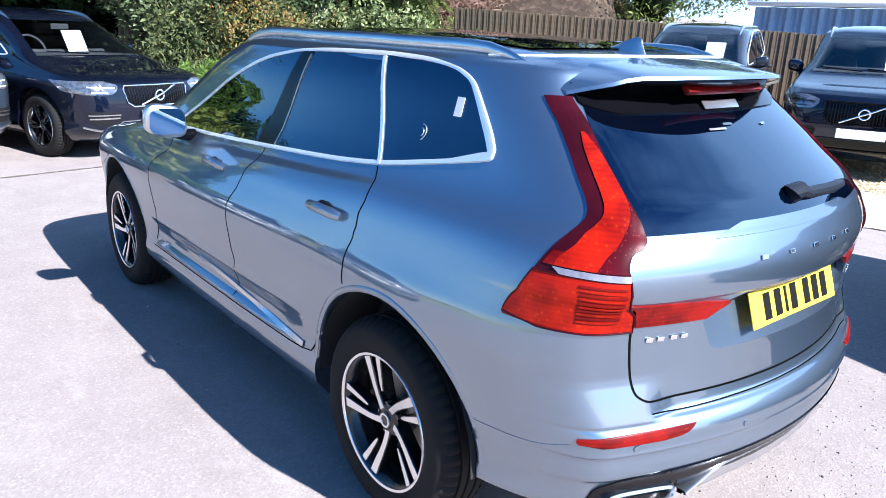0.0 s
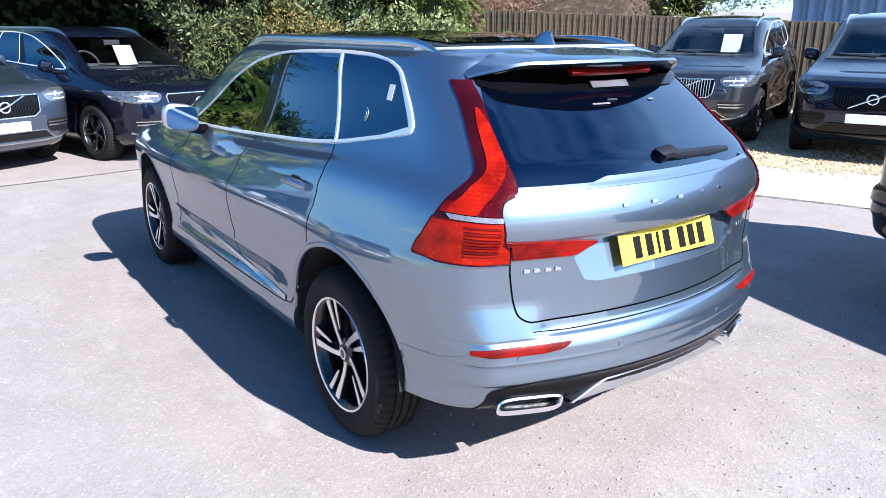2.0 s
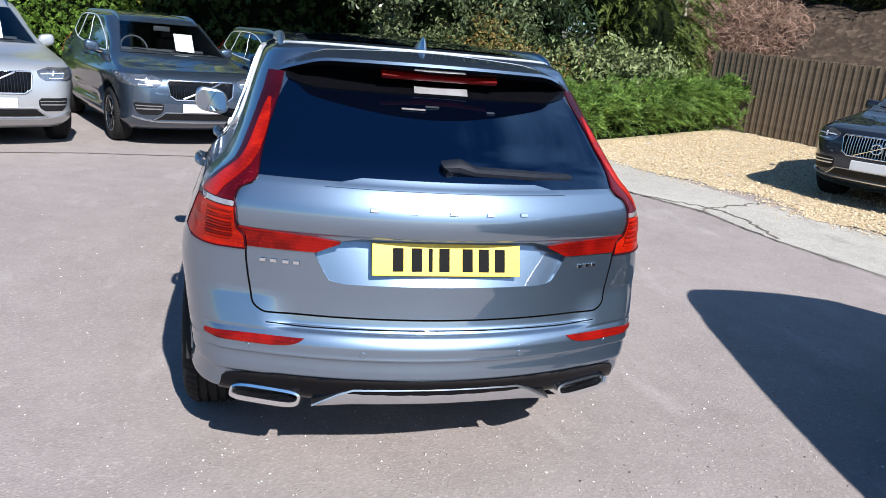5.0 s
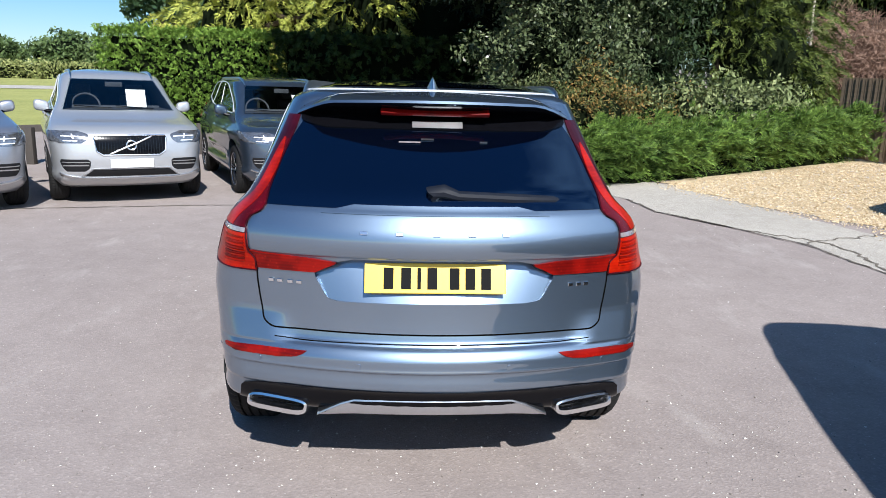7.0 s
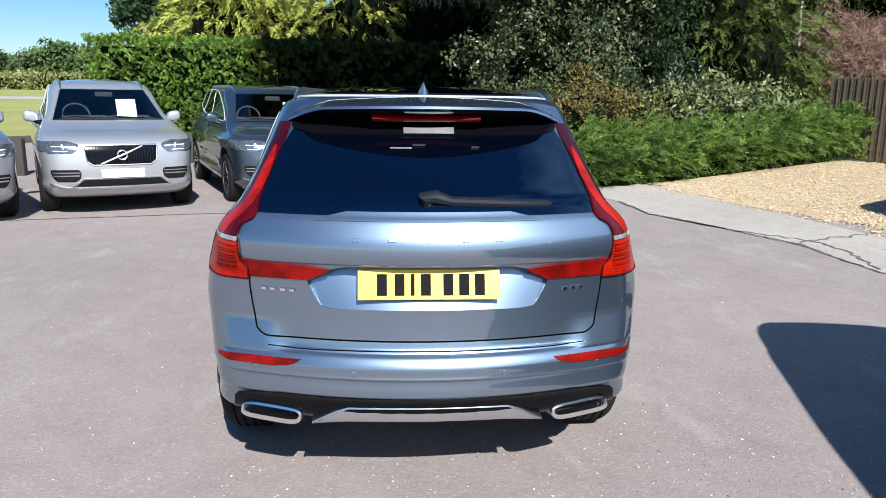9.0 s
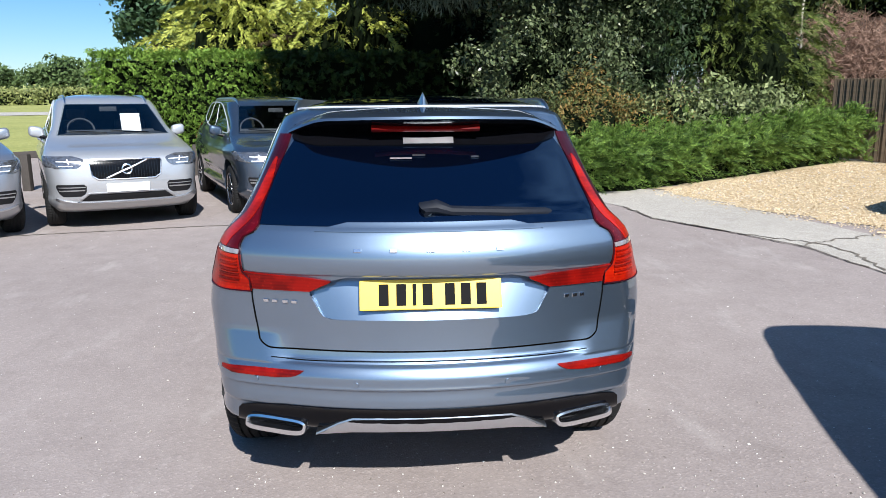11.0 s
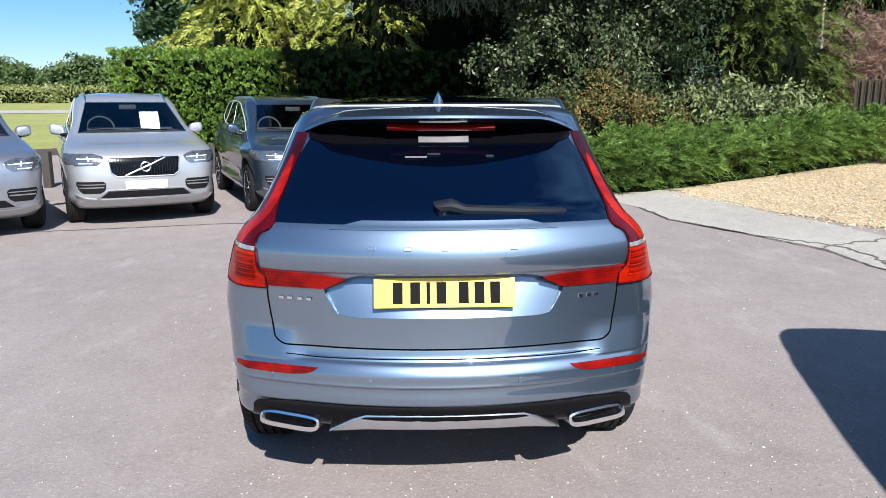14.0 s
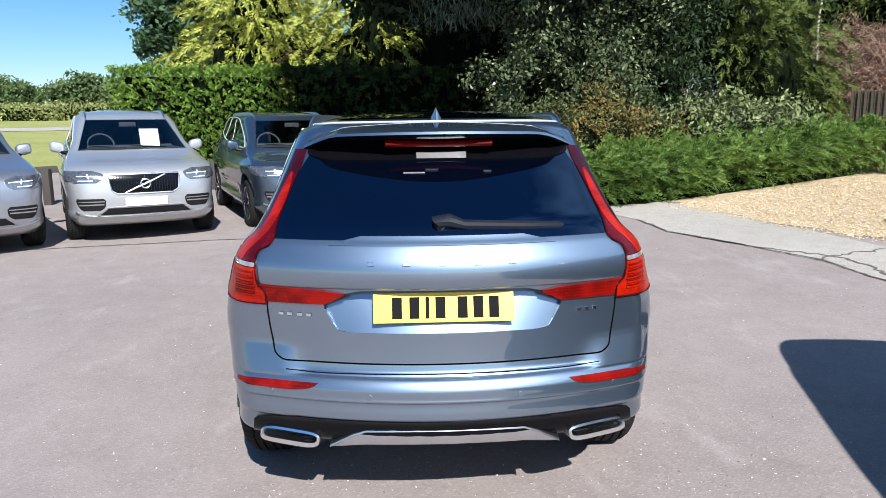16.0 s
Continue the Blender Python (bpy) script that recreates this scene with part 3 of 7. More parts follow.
def side_fill(S, poly, off, sg, cols=30, rows=8, depth=0.006):
    """A pane on the car's side inside an outline of (along, up)."""
    ys = [p[0] for p in poly]
    lo, hi = min(ys) + 1e-4, max(ys) - 1e-4
    bm = bmesh.new()
    grid = []
    for y in sorted(set([lo + (hi - lo) * (0.5 - 0.5 * math.cos(math.pi * i / cols)) for i in range(cols + 1)] + [y for y in ys if lo < y < hi])):
        zs = [a[1] + (b[1] - a[1]) * (y - a[0]) / (b[0] - a[0]) for a, b in zip(poly, poly[1:] + poly[:1]) if (a[0] - y) * (b[0] - y) <= 0 and a[0] != b[0]]
        za, zb = min(zs), max(zs)
        grid.append([bm.verts.new(S.on(za + (zb - za) * j / rows, S.uy(za + (zb - za) * j / rows, y), sg, off)) for j in range(rows + 1)])
    for p, q in zip(grid, grid[1:]):
        for j in range(rows):
            f = (p[j], q[j], q[j + 1], p[j + 1])
            bm.faces.new(f if sg > 0 else f[::-1])
    bmesh.ops.remove_doubles(bm, verts=bm.verts[:], dist=0.0004)
    bmesh.ops.recalc_face_normals(bm, faces=bm.faces[:])
    if sum(f.normal.x for f in bm.faces) * sg < 0:
        bmesh.ops.reverse_faces(bm, faces=bm.faces[:])
    return bm


def side_ring(S, outer, inner, off, sg):
    """A raised moulding between two outlines on the car's side."""
    bm = bmesh.new()
    on = lambda p, o: bm.verts.new(S.on(p[1], S.uy(p[1], p[0]), sg, o))
    mid = lambda p, q, t: (p[0] + (q[0] - p[0]) * t, p[1] + (q[1] - p[1]) * t)
    loops = [[on(p, -0.003) for p in outer], [on(mid(p, q, 0.12), off * 0.8) for p, q in zip(outer, inner)], [on(mid(p, q, 0.5), off) for p, q in zip(outer, inner)], [on(mid(p, q, 0.88), off * 0.8) for p, q in zip(outer, inner)], [on(q, -0.003) for q in inner]]
    n = len(outer)
    for a, b in zip(loops, loops[1:]):
        for i in range(n):
            bm.faces.new((a[i], a[(i + 1) % n], b[(i + 1) % n], b[i]))
    bmesh.ops.recalc_face_normals(bm, faces=bm.faces[:])
    if sum(f.normal.x * f.calc_area() for f in bm.faces) * sg < 0:
        bmesh.ops.reverse_faces(bm, faces=bm.faces[:])
    return bm


def add_side_glass(S, car, sy=1.0, sz=1.0, chrome=None):
    sc = lambda pts: [(y * sy, z * sz) for y, z in pts]
    outer = chaikin(list(GLASS_HOUSE))
    inner = inset(outer, lambda p: 0.017 + 0.016 * ramp01(-p[0], -0.80, -0.62) - 0.004 * ramp01(p[1], 1.5, 1.56))
    base = inset(outer, lambda p: 0.006)
    lines = {"div": ((1.112, 1.213), (1.268, 1.561)), "rear": ((1.865, 1.164), (1.764, 1.541)), "front": ((2.047, 1.155), (1.859, 1.543))}
    slide = lambda n, d: tuple((y + d, z) for y, z in lines[n])
    panes = (("quarter_window", clip_line(base, *slide("div", -0.004), False), M_GLASS, 0.003), ("rear_door_window", clip_line(clip_line(base, *slide("div", 0.004), True), *lines["rear"], False), M_GLASS, 0.003),
             ("door_pillar_trim", clip_line(clip_line(base, *slide("rear", 0.002), True), *slide("front", -0.002), False), M_BLACK, 0.0045), ("front_door_window", clip_line(base, *lines["front"], True), M_GLASS, 0.003))
    (ya, za), (yb, zb) = lines["div"]
    steps = lambda p, q: [(p[0] + (q[0] - p[0]) * k / 8, p[1] + (q[1] - p[1]) * k / 8) for k in range(9)]
    for sg in (-1, 1):
        for nm, poly, mat, off in panes:
            part(nm, side_fill(S, sc(poly), off, sg), mat, car)
        part("window_trim", side_ring(S, sc(outer), sc(inner), 0.008, sg), chrome or M_TRIM, car, "bright metal window surround")
        dv = [(z * sz, S.uy(z * sz, y * sy)) for y, z in steps((ya - 0.004, za - 0.006), (yb + 0.002, zb - 0.002))]
        part("window_divider", S.band(dv, 0.016, 0.0085, per=2, sides=(sg,)), chrome or M_TRIM, car)
        ps = [(z * sz, S.uy(z * sz, y * sy)) for y, z in steps((1.875, 1.164), (1.774, 1.541))]
        part("pillar_edge", S.band(ps, 0.006, 0.007, per=2, sides=(sg,)), M_SATIN, car)


def add_roof_rails(S, car, y0=0.64, y1=2.62, mat=None, x=0.557, lift=0.024):
    for sg in (-1, 1):
        pts = []
        for i in range(25):
            t = i / 24
            y = y0 + (y1 - y0) * t
            zz = min(np.linspace(1.50 * SC(S), S.z1, 90), key=lambda z: abs(S.at(z, S.uy(z, y)).x - x))
            end = min(1.0, min(t, 1 - t) / 0.09)
            pts.append((sg * x, y, zz + lift * math.sin(end * math.pi / 2) - 0.012))
        part("roof_rail", bm_tube(bmesh.new(), pts, [0.008 + 0.010 * math.sin(min(1.0, min(i, 24 - i) / 3) * math.pi / 2) for i in range(25)], 12, 1.35), mat or M_SATIN, car, "satin silver roof rail")


def roof_z(S, x, y):
    """Height of the body's upper side at a place."""
    lo, hi = 1.0, S.z1
    for _ in range(22):
        z = (lo + hi) / 2
        U, X, Y = S.half(z)
        inside = Y[0] < y < Y[-1] and abs(x) < np.interp(y, np.maximum.accumulate(Y), X) and y > np.interp(abs(x), np.maximum.accumulate(X[:66]), Y[:66])
        lo, hi = (z, hi) if inside else (lo, z)
    return lo


def SC(S):
    return S.z1 / 1.656


def add_mirror(S, car, y, z, x, sg, shell_mat, cover="grey"):
    m = thing_part("door_mirror", car, Matrix.Translation((sg * x, y, z)))
    bm = bmesh.new()
    bmesh.ops.create_uvsphere(bm, u_segments=20, v_segments=14, radius=0.5)
    for v in bm.verts:
        p = v.co
        for k in range(3):
            p[k] = math.copysign(abs(2 * p[k]) ** 0.62, p[k]) / 2
        v.co = Vector((p.x * 0.205 * (1 - 0.1 * p.z), p.y * 0.13 if p.y > 0 else p.y * 0.05, p.z * 0.16 + 0.03 * p.x * sg))
    part("mirror_shell", bm, shell_mat, m, cover)
    g = bmesh.new()
    rim = [(0.5 * math.copysign(abs(math.cos(a)) ** 0.55, math.cos(a)), 0.5 * math.copysign(abs(math.sin(a)) ** 0.6, math.sin(a))) for a in np.linspace(0, 2 * math.pi, 29)[:-1]]
    g.faces.new([g.verts.new((0.178 * px * (1 - 0.1 * pz), -0.034, 0.128 * pz)) for px, pz in rim])
    ring = bmesh.ops.extrude_face_region(g, geom=g.faces[:])
    bmesh.ops.translate(g, verts=[v for v in ring["geom"] if isinstance(v, bmesh.types.BMVert)], vec=(0, 0.012, 0))
    bmesh.ops.recalc_face_normals(g, faces=g.faces[:])
    for v in g.verts:
        v.co.z += 0.03 * v.co.x * sg
        v.co.y += -0.10 * v.co.x * sg - 0.05 * v.co.z
    part("mirror_glass", g, M_MIRROR, m)
    a = bmesh.new()
    bm_tube(a, [(-sg * 0.17, 0.06, -0.09), (-sg * 0.08, 0.04, -0.075), (-sg * 0.02, 0.02, -0.05)], [0.035, 0.028, 0.03], 10)
    part("mirror_arm", a, M_BLACK, m)


M_WIPER = plain("wiper_black", (0.010, 0.012, 0.018), 0.55, 0, 0, 0.2, 30, 0, 0.15)
M_MIRROR = plain("mirror_silver", (0.8, 0.82, 0.84), 0.02, 1.0, 0, 0.02)


def add_handles(S, car, ys, z, mat):
    for sg in (-1, 1):
        for y in ys:
            u = S.uy(z, y)
            p, n = S.at(z, u, sg), S.normal(z, u, sg)
            cup = bmesh.new()
            bmesh.ops.create_uvsphere(cup, u_segments=16, v_segments=8, radius=0.045, matrix=Matrix.Translation(p - n * 0.002) @ Matrix.Diagonal((0.12, 1.25, 0.8, 1)))
            part("handle_recess", cup, M_PLASTIC, car)
            bar = bmesh.new()
            pts = [p + Vector((0, dy, 0.004 * math.cos(dy * 14))) + n * o for dy, o in ((-0.125, 0.008), (-0.10, 0.026), (-0.03, 0.033), (0.05, 0.032), (0.085, 0.012))]
            bm_tube(bar, pts, [0.013, 0.017, 0.017, 0.016, 0.012], 10, 1.2)
            part("door_handle", bar, mat, car)


def hero_car():
    S = SUV
    car = thing("suv", pose(0, 0, 0), "grey metallic estate SUV with privacy glass parked on tarmac", "car")
    shell = body_part(S, car, M_PAINT, arch=0.45, label="grey metallic body shell")
    # sunk panel for the number plate, cut into the tailgate
    half = [(0.0, 0.994), (0.30, 0.993), (0.36, 0.980), (0.435, 0.946), (0.445, 0.934), (0.443, 0.92), (0.408, 0.855), (0.395, 0.839), (0.37, 0.832), (0.333, 0.829), (0.0, 0.829)]
    outline = half + [(-x, z) for x, z in half[-2:0:-1]]
    prism = bmesh.new()
    fa = [prism.verts.new((x, -0.3, z)) for x, z in outline]
    fb = [prism.verts.new((x, 0.14, z)) for x, z in outline]
    prism.faces.new(fa)
    prism.faces.new(fb[::-1])
    for k in range(len(outline)):
        n = (k + 1) % len(outline)
        prism.faces.new((fa[n], fa[k], fb[k], fb[n]))
    bmesh.ops.recalc_face_normals(prism, faces=prism.faces[:])
    cut(shell, [prism])
    right = sorted(half[:-1], key=lambda p: p[1])
    edge_x = lambda z: float(np.interp(z, [0.829] + [p[1] for p in right[:-1]], [0.333] + [p[0] for p in right[:-1]]))
    rec = bmesh.new()
    zs = [0.829, 0.831, 0.835, 0.84, 0.85, 0.865, 0.885, 0.905, 0.92, 0.934, 0.946, 0.96, 0.98, 0.990]
    grid = []
    for z in zs:
        q = (z - 0.829) / 0.161
        w = edge_x(z)
        row = []
        for j in range(-12, 13):
            x = w * j / 12
            row.append(rec.verts.new((x, S.r(0.829) + 0.004 + 0.29 * x * x * (1 - 0.55 * q) + 0.42 * (z - 0.829), z)))
        rim = [rec.verts.new((s * w, S.r(z) + 0.29 * w * w + 0.001, z)) for s in (-1, 1)]
        grid.append([rim[0]] + row + [rim[1]])
    for p, q in zip(grid, grid[1:]):
        for j in range(len(p) - 1):
            rec.faces.new((p[j], p[j + 1], q[j + 1], q[j]))
    roof = [rec.verts.new((v.co.x, S.r(0.994) + 0.29 * v.co.x ** 2 + 0.002, 0.993)) for v in grid[-1]]
    for j in range(len(roof) - 1):
        rec.faces.new((grid[-1][j], grid[-1][j + 1], roof[j + 1], roof[j]))
    bmesh.ops.recalc_face_normals(rec, faces=rec.faces[:])
    if sum(f.normal.y for f in rec.faces) > 0:
        bmesh.ops.reverse_faces(rec, faces=rec.faces[:])
    part("plate_recess", rec, M_PAINT, car, "sunk panel round the number plate", angle=20)
    for sg in (-1, 1):
        for y in HUBS:
            wheel_copy(car, sg, (sg * TRACK, y, TYRE_R))
    for sg in (-1, 1):
        for y in HUBS:
            lip = [S.on(0.375 + 0.462 * math.sin(a), S.uy(0.375 + 0.462 * math.sin(a), y + 0.462 * math.cos(a)), sg, -0.0115) for a in np.linspace(0.12, math.pi - 0.12, 34)]
            part("arch_lip", bm_tube(bmesh.new(), lip, 0.0155, 12), M_PAINT, car)
    # underside
    under = bmesh.new()
    bm_box(under, (1.25, 3.6, 0.12), Matrix.Translation((0, 2.5, 0.30)), 0.03)
    part("underbody", under, M_LINER, car)
    # rear window with the raised middle of its lower edge
    zb = 1.172
    gl = bmesh.new()
    rows = []
    for z in np.linspace(zb, 1.52, 8):
        t = (z - zb) / (1.52 - zb)
        rows.append((z, 0.0, S.ux(z, 0.648 - 0.145 * t + 0.02 * math.sin(t * 3.14))))
    part("rear_window", S.patch(rows, 0.0025, sides=(1, -1), nu=16, nz=20), M_GLASS, car, "dark tinted rear window")
    lip = [(1.155, 0.0, S.ux(1.155, 0.42)), (1.168, 0.0, S.ux(1.168, 0.375)), (1.178, 0.0, S.ux(1.178, 0.335)), (1.186, 0.0, S.ux(1.186, 0.30))]
    part("window_lip", S.patch(lip, 0.004, sides=(1, -1), nu=16, nz=6), M_PAINT, car)
    # tail lamps: slim upright limb and wide base
    for sg in (-1, 1):
        lamp = thing_part("tail_lamp", car, Matrix())
        outer = pchip((0.925, 0.932, 0.945, 1.00, 1.085, 1.12, 1.156, 1.185, 1.20, 1.215, 1.24, 1.297, 1.393, 1.49), (0.25, 0.355, 0.358, 0.332, 0.292, 0.276, 0.258, 0.243, 0.238, 0.241, 0.26, 0.316, 0.411, 0.52))
        inner = pchip((0.925, 0.985, 1.005, 1.10, 1.125, 1.14, 1.150, 1.165, 1.224, 1.32, 1.465, 1.49), (0.668, 0.672, 0.698, 0.702, 0.688, 0.664, 0.645, 0.632, 0.622, 0.597, 0.552, 0.548))
        glow_in = pchip((1.084, 1.116, 1.16, 1.207, 1.279, 1.345, 1.40), (0.762, 0.738, 0.689, 0.645, 0.611, 0.594, 0.590))
        glow_out = pchip((1.084, 1.105, 1.156, 1.21, 1.251, 1.352, 1.40), (0.806, 0.794, 0.742, 0.684, 0.661, 0.621, 0.598))
        low = [(z, S.ux(z, inner(z)), S.uy(z, outer(z))) for z in (0.925, 0.932, 0.945, 0.97, 1.0, 1.02, 1.04, 1.068)]
        part("lower_lens", S.patch(low, 0.007, sides=(sg,), nu=22, nz=18, depth=0.014), M_REDLIT, lamp, "bright red ribbed lens")
        strip = [(1.068, S.ux(1.068, 0.705), S.uy(1.068, 0.225)), (1.083, S.ux(1.083, 0.704), S.uy(1.083, 0.25))]
        part("lamp_strip", S.patch(strip, 0.0105, sides=(sg,), nu=18, nz=2, depth=0.014), M_STRIP, lamp, "clear silvery strip")
        mid = [(z, S.ux(z, inner(z)), S.uy(z, outer(z))) for z in (1.066, 1.085, 1.10, 1.125, 1.14, 1.15, 1.165, 1.185, 1.2, 1.224, 1.26, 1.32, 1.39, 1.44, 1.49)]
        part("upper_lens", S.patch(mid, 0.006, sides=(sg,), nu=14, nz=48, depth=0.014), M_REDDARK, lamp, "smoked red lens")
        zin = (1.086, 1.10, 1.125, 1.14, 1.15, 1.165, 1.19, 1.224, 1.28, 1.34, 1.395)
        part("inner_lens", S.patch([(z, S.ux(z, inner(z) + 0.004), S.ux(z, max(inner(z) + 0.006, glow_in(z) + 0.002))) for z in zin], 0.0078, sides=(sg,), nu=8, nz=36), M_RED, lamp, "red lens beside the rear window")
        part("light_guide", S.patch([(z, S.ux(z, glow_in(z)), S.ux(z, glow_out(z))) for z in (1.086, 1.10, 1.116, 1.14, 1.16, 1.19, 1.22, 1.26, 1.30, 1.352, 1.40)], 0.0095, sides=(sg,), nu=8, nz=40, depth=0.008), M_REDLIT, lamp, "bright red light guide")
        part("turn_lens", S.patch([(z, S.ux(z, glow_out(z)), S.uy(z, outer(z) - 0.012)) for z in (1.086, 1.10, 1.12)], 0.0085, sides=(sg,), nu=8, nz=6), M_REDGATE, lamp)
        rim = bmesh.new()
        surf_tube(S, frame_path(low, 10), 0.003, 0.0075, sg, rim, True)
        part("lens_edge", rim, M_REDDARK, lamp)
        for k in range(10):
            z = 0.955 + k * 0.0102
            ua, ub = S.ux(z, 0.712), S.ux(z, 0.80 - 0.0012 * k)
            part("lens_rib", S.patch([(z, ua, ub), (z + 0.0052, ua, ub)], 0.0105, nu=10, nz=1, sides=(sg,), depth=0.006), M_REDGATE if k % 2 else M_REDLIT, lamp)
        gate = [(0.936, S.ux(0.936, 0.442), S.ux(0.936, 0.662)), (0.955, S.ux(0.955, 0.404), S.ux(0.955, 0.664)), (0.978, S.ux(0.978, 0.362), S.ux(0.978, 0.668)), (0.985, S.ux(0.985, 0.42), S.ux(0.985, 0.67)), (0.991, S.ux(0.991, 0.475), S.ux(0.991, 0.68)), (0.996, S.ux(0.996, 0.62), S.ux(0.996, 0.69)), (1.003, S.ux(1.003, 0.685), S.ux(1.003, 0.697))]
        part("gate_lamp", S.patch(gate, 0.007, sides=(sg,), nu=14, nz=14, depth=0.014), M_REDGATE, lamp, "red lamp on the tailgate")
    # seams of the tailgate, doors and bumper
    seams = bmesh.new()
    g1 = [(1.148, S.ux(1.148, 0.648)), (1.125, S.ux(1.125, 0.691)), (1.09, S.ux(1.09, 0.705)), (1.03, S.ux(1.03, 0.705)), (1.0, S.ux(1.0, 0.692)), (0.985, S.ux(0.985, 0.672)), (0.94, S.ux(0.94, 0.668)), (0.80, S.ux(0.8, 0.655)), (0.745, S.ux(0.745, 0.645)), (0.715, S.ux(0.715, 0.60)), (0.712, S.ux(0.712, 0.5)), (0.712, 0.0)]
    S.band(g1, 0.006, 0.0015, bm=seams, per=8, sides=(1, -1))
    part("tailgate_seam", seams, M_GAP, car)
    for sg in (-1, 1):
        ds = bmesh.new()
        S.band([(1.20, S.uy(1.20, 1.113)), (1.165, S.uy(1.165, 1.085)), (1.13, S.uy(1.13, 1.07)), (1.06, S.uy(1.06, 1.076)), (0.95, S.uy(0.95, 1.078)), (0.81, S.uy(0.81, 1.079))], 0.0048, 0.0012, bm=ds, per=8, sides=(sg,))
        part("rear_door_seam", ds, M_GAP, car)
        ds = bmesh.new()
        S.band([(1.138, S.uy(1.138, 1.95)), (1.05, S.uy(1.05, 1.985)), (0.94, S.uy(0.94, 2.018)), (0.72, S.uy(0.72, 2.02)), (0.42, S.uy(0.42, 2.10))], 0.0048, 0.0012, bm=ds, per=8, sides=(sg,))
        part("front_door_seam", ds, M_GAP, car)
        ds = bmesh.new()
        S.band([(1.09, S.uy(1.09, 2.98)), (0.95, S.uy(0.95, 3.0)), (0.65, S.uy(0.65, 3.04)), (0.46, S.uy(0.46, 3.12))], 0.0048, 0.0012, bm=ds, per=8, sides=(sg,))
        part("wing_seam", ds, M_GAP, car)
        ds = bmesh.new()
        S.band([(0.50, S.uy(0.5, 1.31)), (0.44, S.uy(0.44, 1.36)), (0.425, S.uy(0.425, 1.5)), (0.42, S.uy(0.42, 3.15))], 0.0048, 0.0012, bm=ds, per=8, sides=(sg,))
        part("sill_seam", ds, M_GAP, car)
        bs = bmesh.new()
        S.band([(0.57, S.uy(0.57, 0.462)), (0.575, S.uy(0.575, 0.35)), (0.587, S.uy(0.587, 0.22)), (0.612, S.uy(0.612, 0.135))], 0.003, 0.0015, bm=bs, per=8, sides=(sg,))
        part("bumper_seam", bs, M_PAINT, car)
    # raised brow of the bumper, its crease, reflectors
    fl = bmesh.new()
    S.band([(0.678, 0.0), (0.677, S.ux(0.677, 0.3)), (0.675, S.ux(0.675, 0.48)), (0.682, S.ux(0.682, 0.60))], 0.004, 0.0012, bm=fl, per=10, sides=(1, -1))
    part("bumper_step_seam", fl, M_GAP, car)
    for sg in (-1, 1):
        refl = [(0.614, S.ux(0.614, 0.58), S.uy(0.614, 0.07)), (0.620, S.ux(0.620, 0.52), S.uy(0.620, 0.118)), (0.632, S.ux(0.632, 0.487), S.uy(0.632, 0.122)), (0.643, S.ux(0.643, 0.472), S.uy(0.643, 0.03))]
        part("reflector", S.patch(refl, 0.005, sides=(sg,), nu=14, nz=6, depth=0.01), M_REDGATE, car, "slim red rear reflector")
        diff = [(0.36, 0.0, S.ux(0.36, 0.70)), (0.40, 0.0, S.uy(0.40, 0.14)), (0.455, 0.0, S.ux(0.455, 0.745)), (0.49, 0.0, S.ux(0.49, 0.68)), (0.505, 0.0, S.ux(0.505, 0.56))]
        part("diffuser", S.patch(diff, 0.005, sides=(sg,), nu=18, nz=10, depth=0.012), M_BLACK, car, "gloss black lower bumper insert")
        # tail pipe finisher
        tip = thing_part("exhaust_tip", car, pose(sg * 0.592, 0.058, 0.407, 0, -sg * 3, sg * 18))
        ring_pts = [(0.125 * math.copysign(abs(math.cos(a)) ** 0.45, math.cos(a)) - sg * 0.012 * math.sin(a), 0.0, 0.034 * math.copysign(abs(math.sin(a)) ** 0.6, math.sin(a))) for a in np.linspace(0, 2 * math.pi, 36, endpoint=False)]
        rg = bmesh.new()
        loops = []
        for sc, y in ((0.90, 0.05), (0.88, -0.02), (0.93, -0.03), (1.0, -0.026), (1.0, 0.05)):
            k = 0.7 if sc < 0.95 else 1.0
            loops.append([rg.verts.new((x * sc, y, z * sc if k == 1.0 else z * (sc - 0.36) + 0.006)) for x, _, z in ring_pts])
        for p, q in zip(loops, loops[1:]):
            for j in range(36):
                rg.faces.new((p[j], p[(j + 1) % 36], q[(j + 1) % 36], q[j]))
        bmesh.ops.recalc_face_normals(rg, faces=rg.faces[:])
        part("finisher", rg, M_CHROME, tip, "polished tail pipe finisher")
        dk = bmesh.new()
        dk.faces.new([dk.verts.new((x * 0.9, 0.012, z * 0.56 + 0.006)) for x, _, z in ring_pts])
        part("pipe_inside", dk, M_LINER, tip)
    skid = bmesh.new()
    for sg in (1, -1):
        sec = []
        for x, zt, zb2 in [(0, 0.466, 0.400), (0.1, 0.466, 0.400), (0.2, 0.464, 0.398), (0.30, 0.460, 0.395), (0.35, 0.442, 0.390), (0.40, 0.415, 0.383), (0.44, 0.393, 0.379)]:
            y = -0.066 + 0.29 * x * x
            sec.append([skid.verts.new((sg * x, y + dy, z)) for dy, z in ((0.05, zt), (0.002, zt), (-0.004, zt - 0.003), (-0.006, zt - 0.009), (0.002, zt - 0.014), (0.003, zt * 0.5 + zb2 * 0.5), (0.006, zb2 + 0.006), (0.010, zb2), (0.06, zb2 - 0.004))])
        for p, q in zip(sec, sec[1:]):
            for j in range(8):
                f = (p[j], p[j + 1], q[j + 1], q[j])
                skid.faces.new(f if sg < 0 else f[::-1])
    bmesh.ops.recalc_face_normals(skid, faces=skid.faces[:])
    part("skid_plate", skid, M_SATIN, car, "satin silver skid plate")
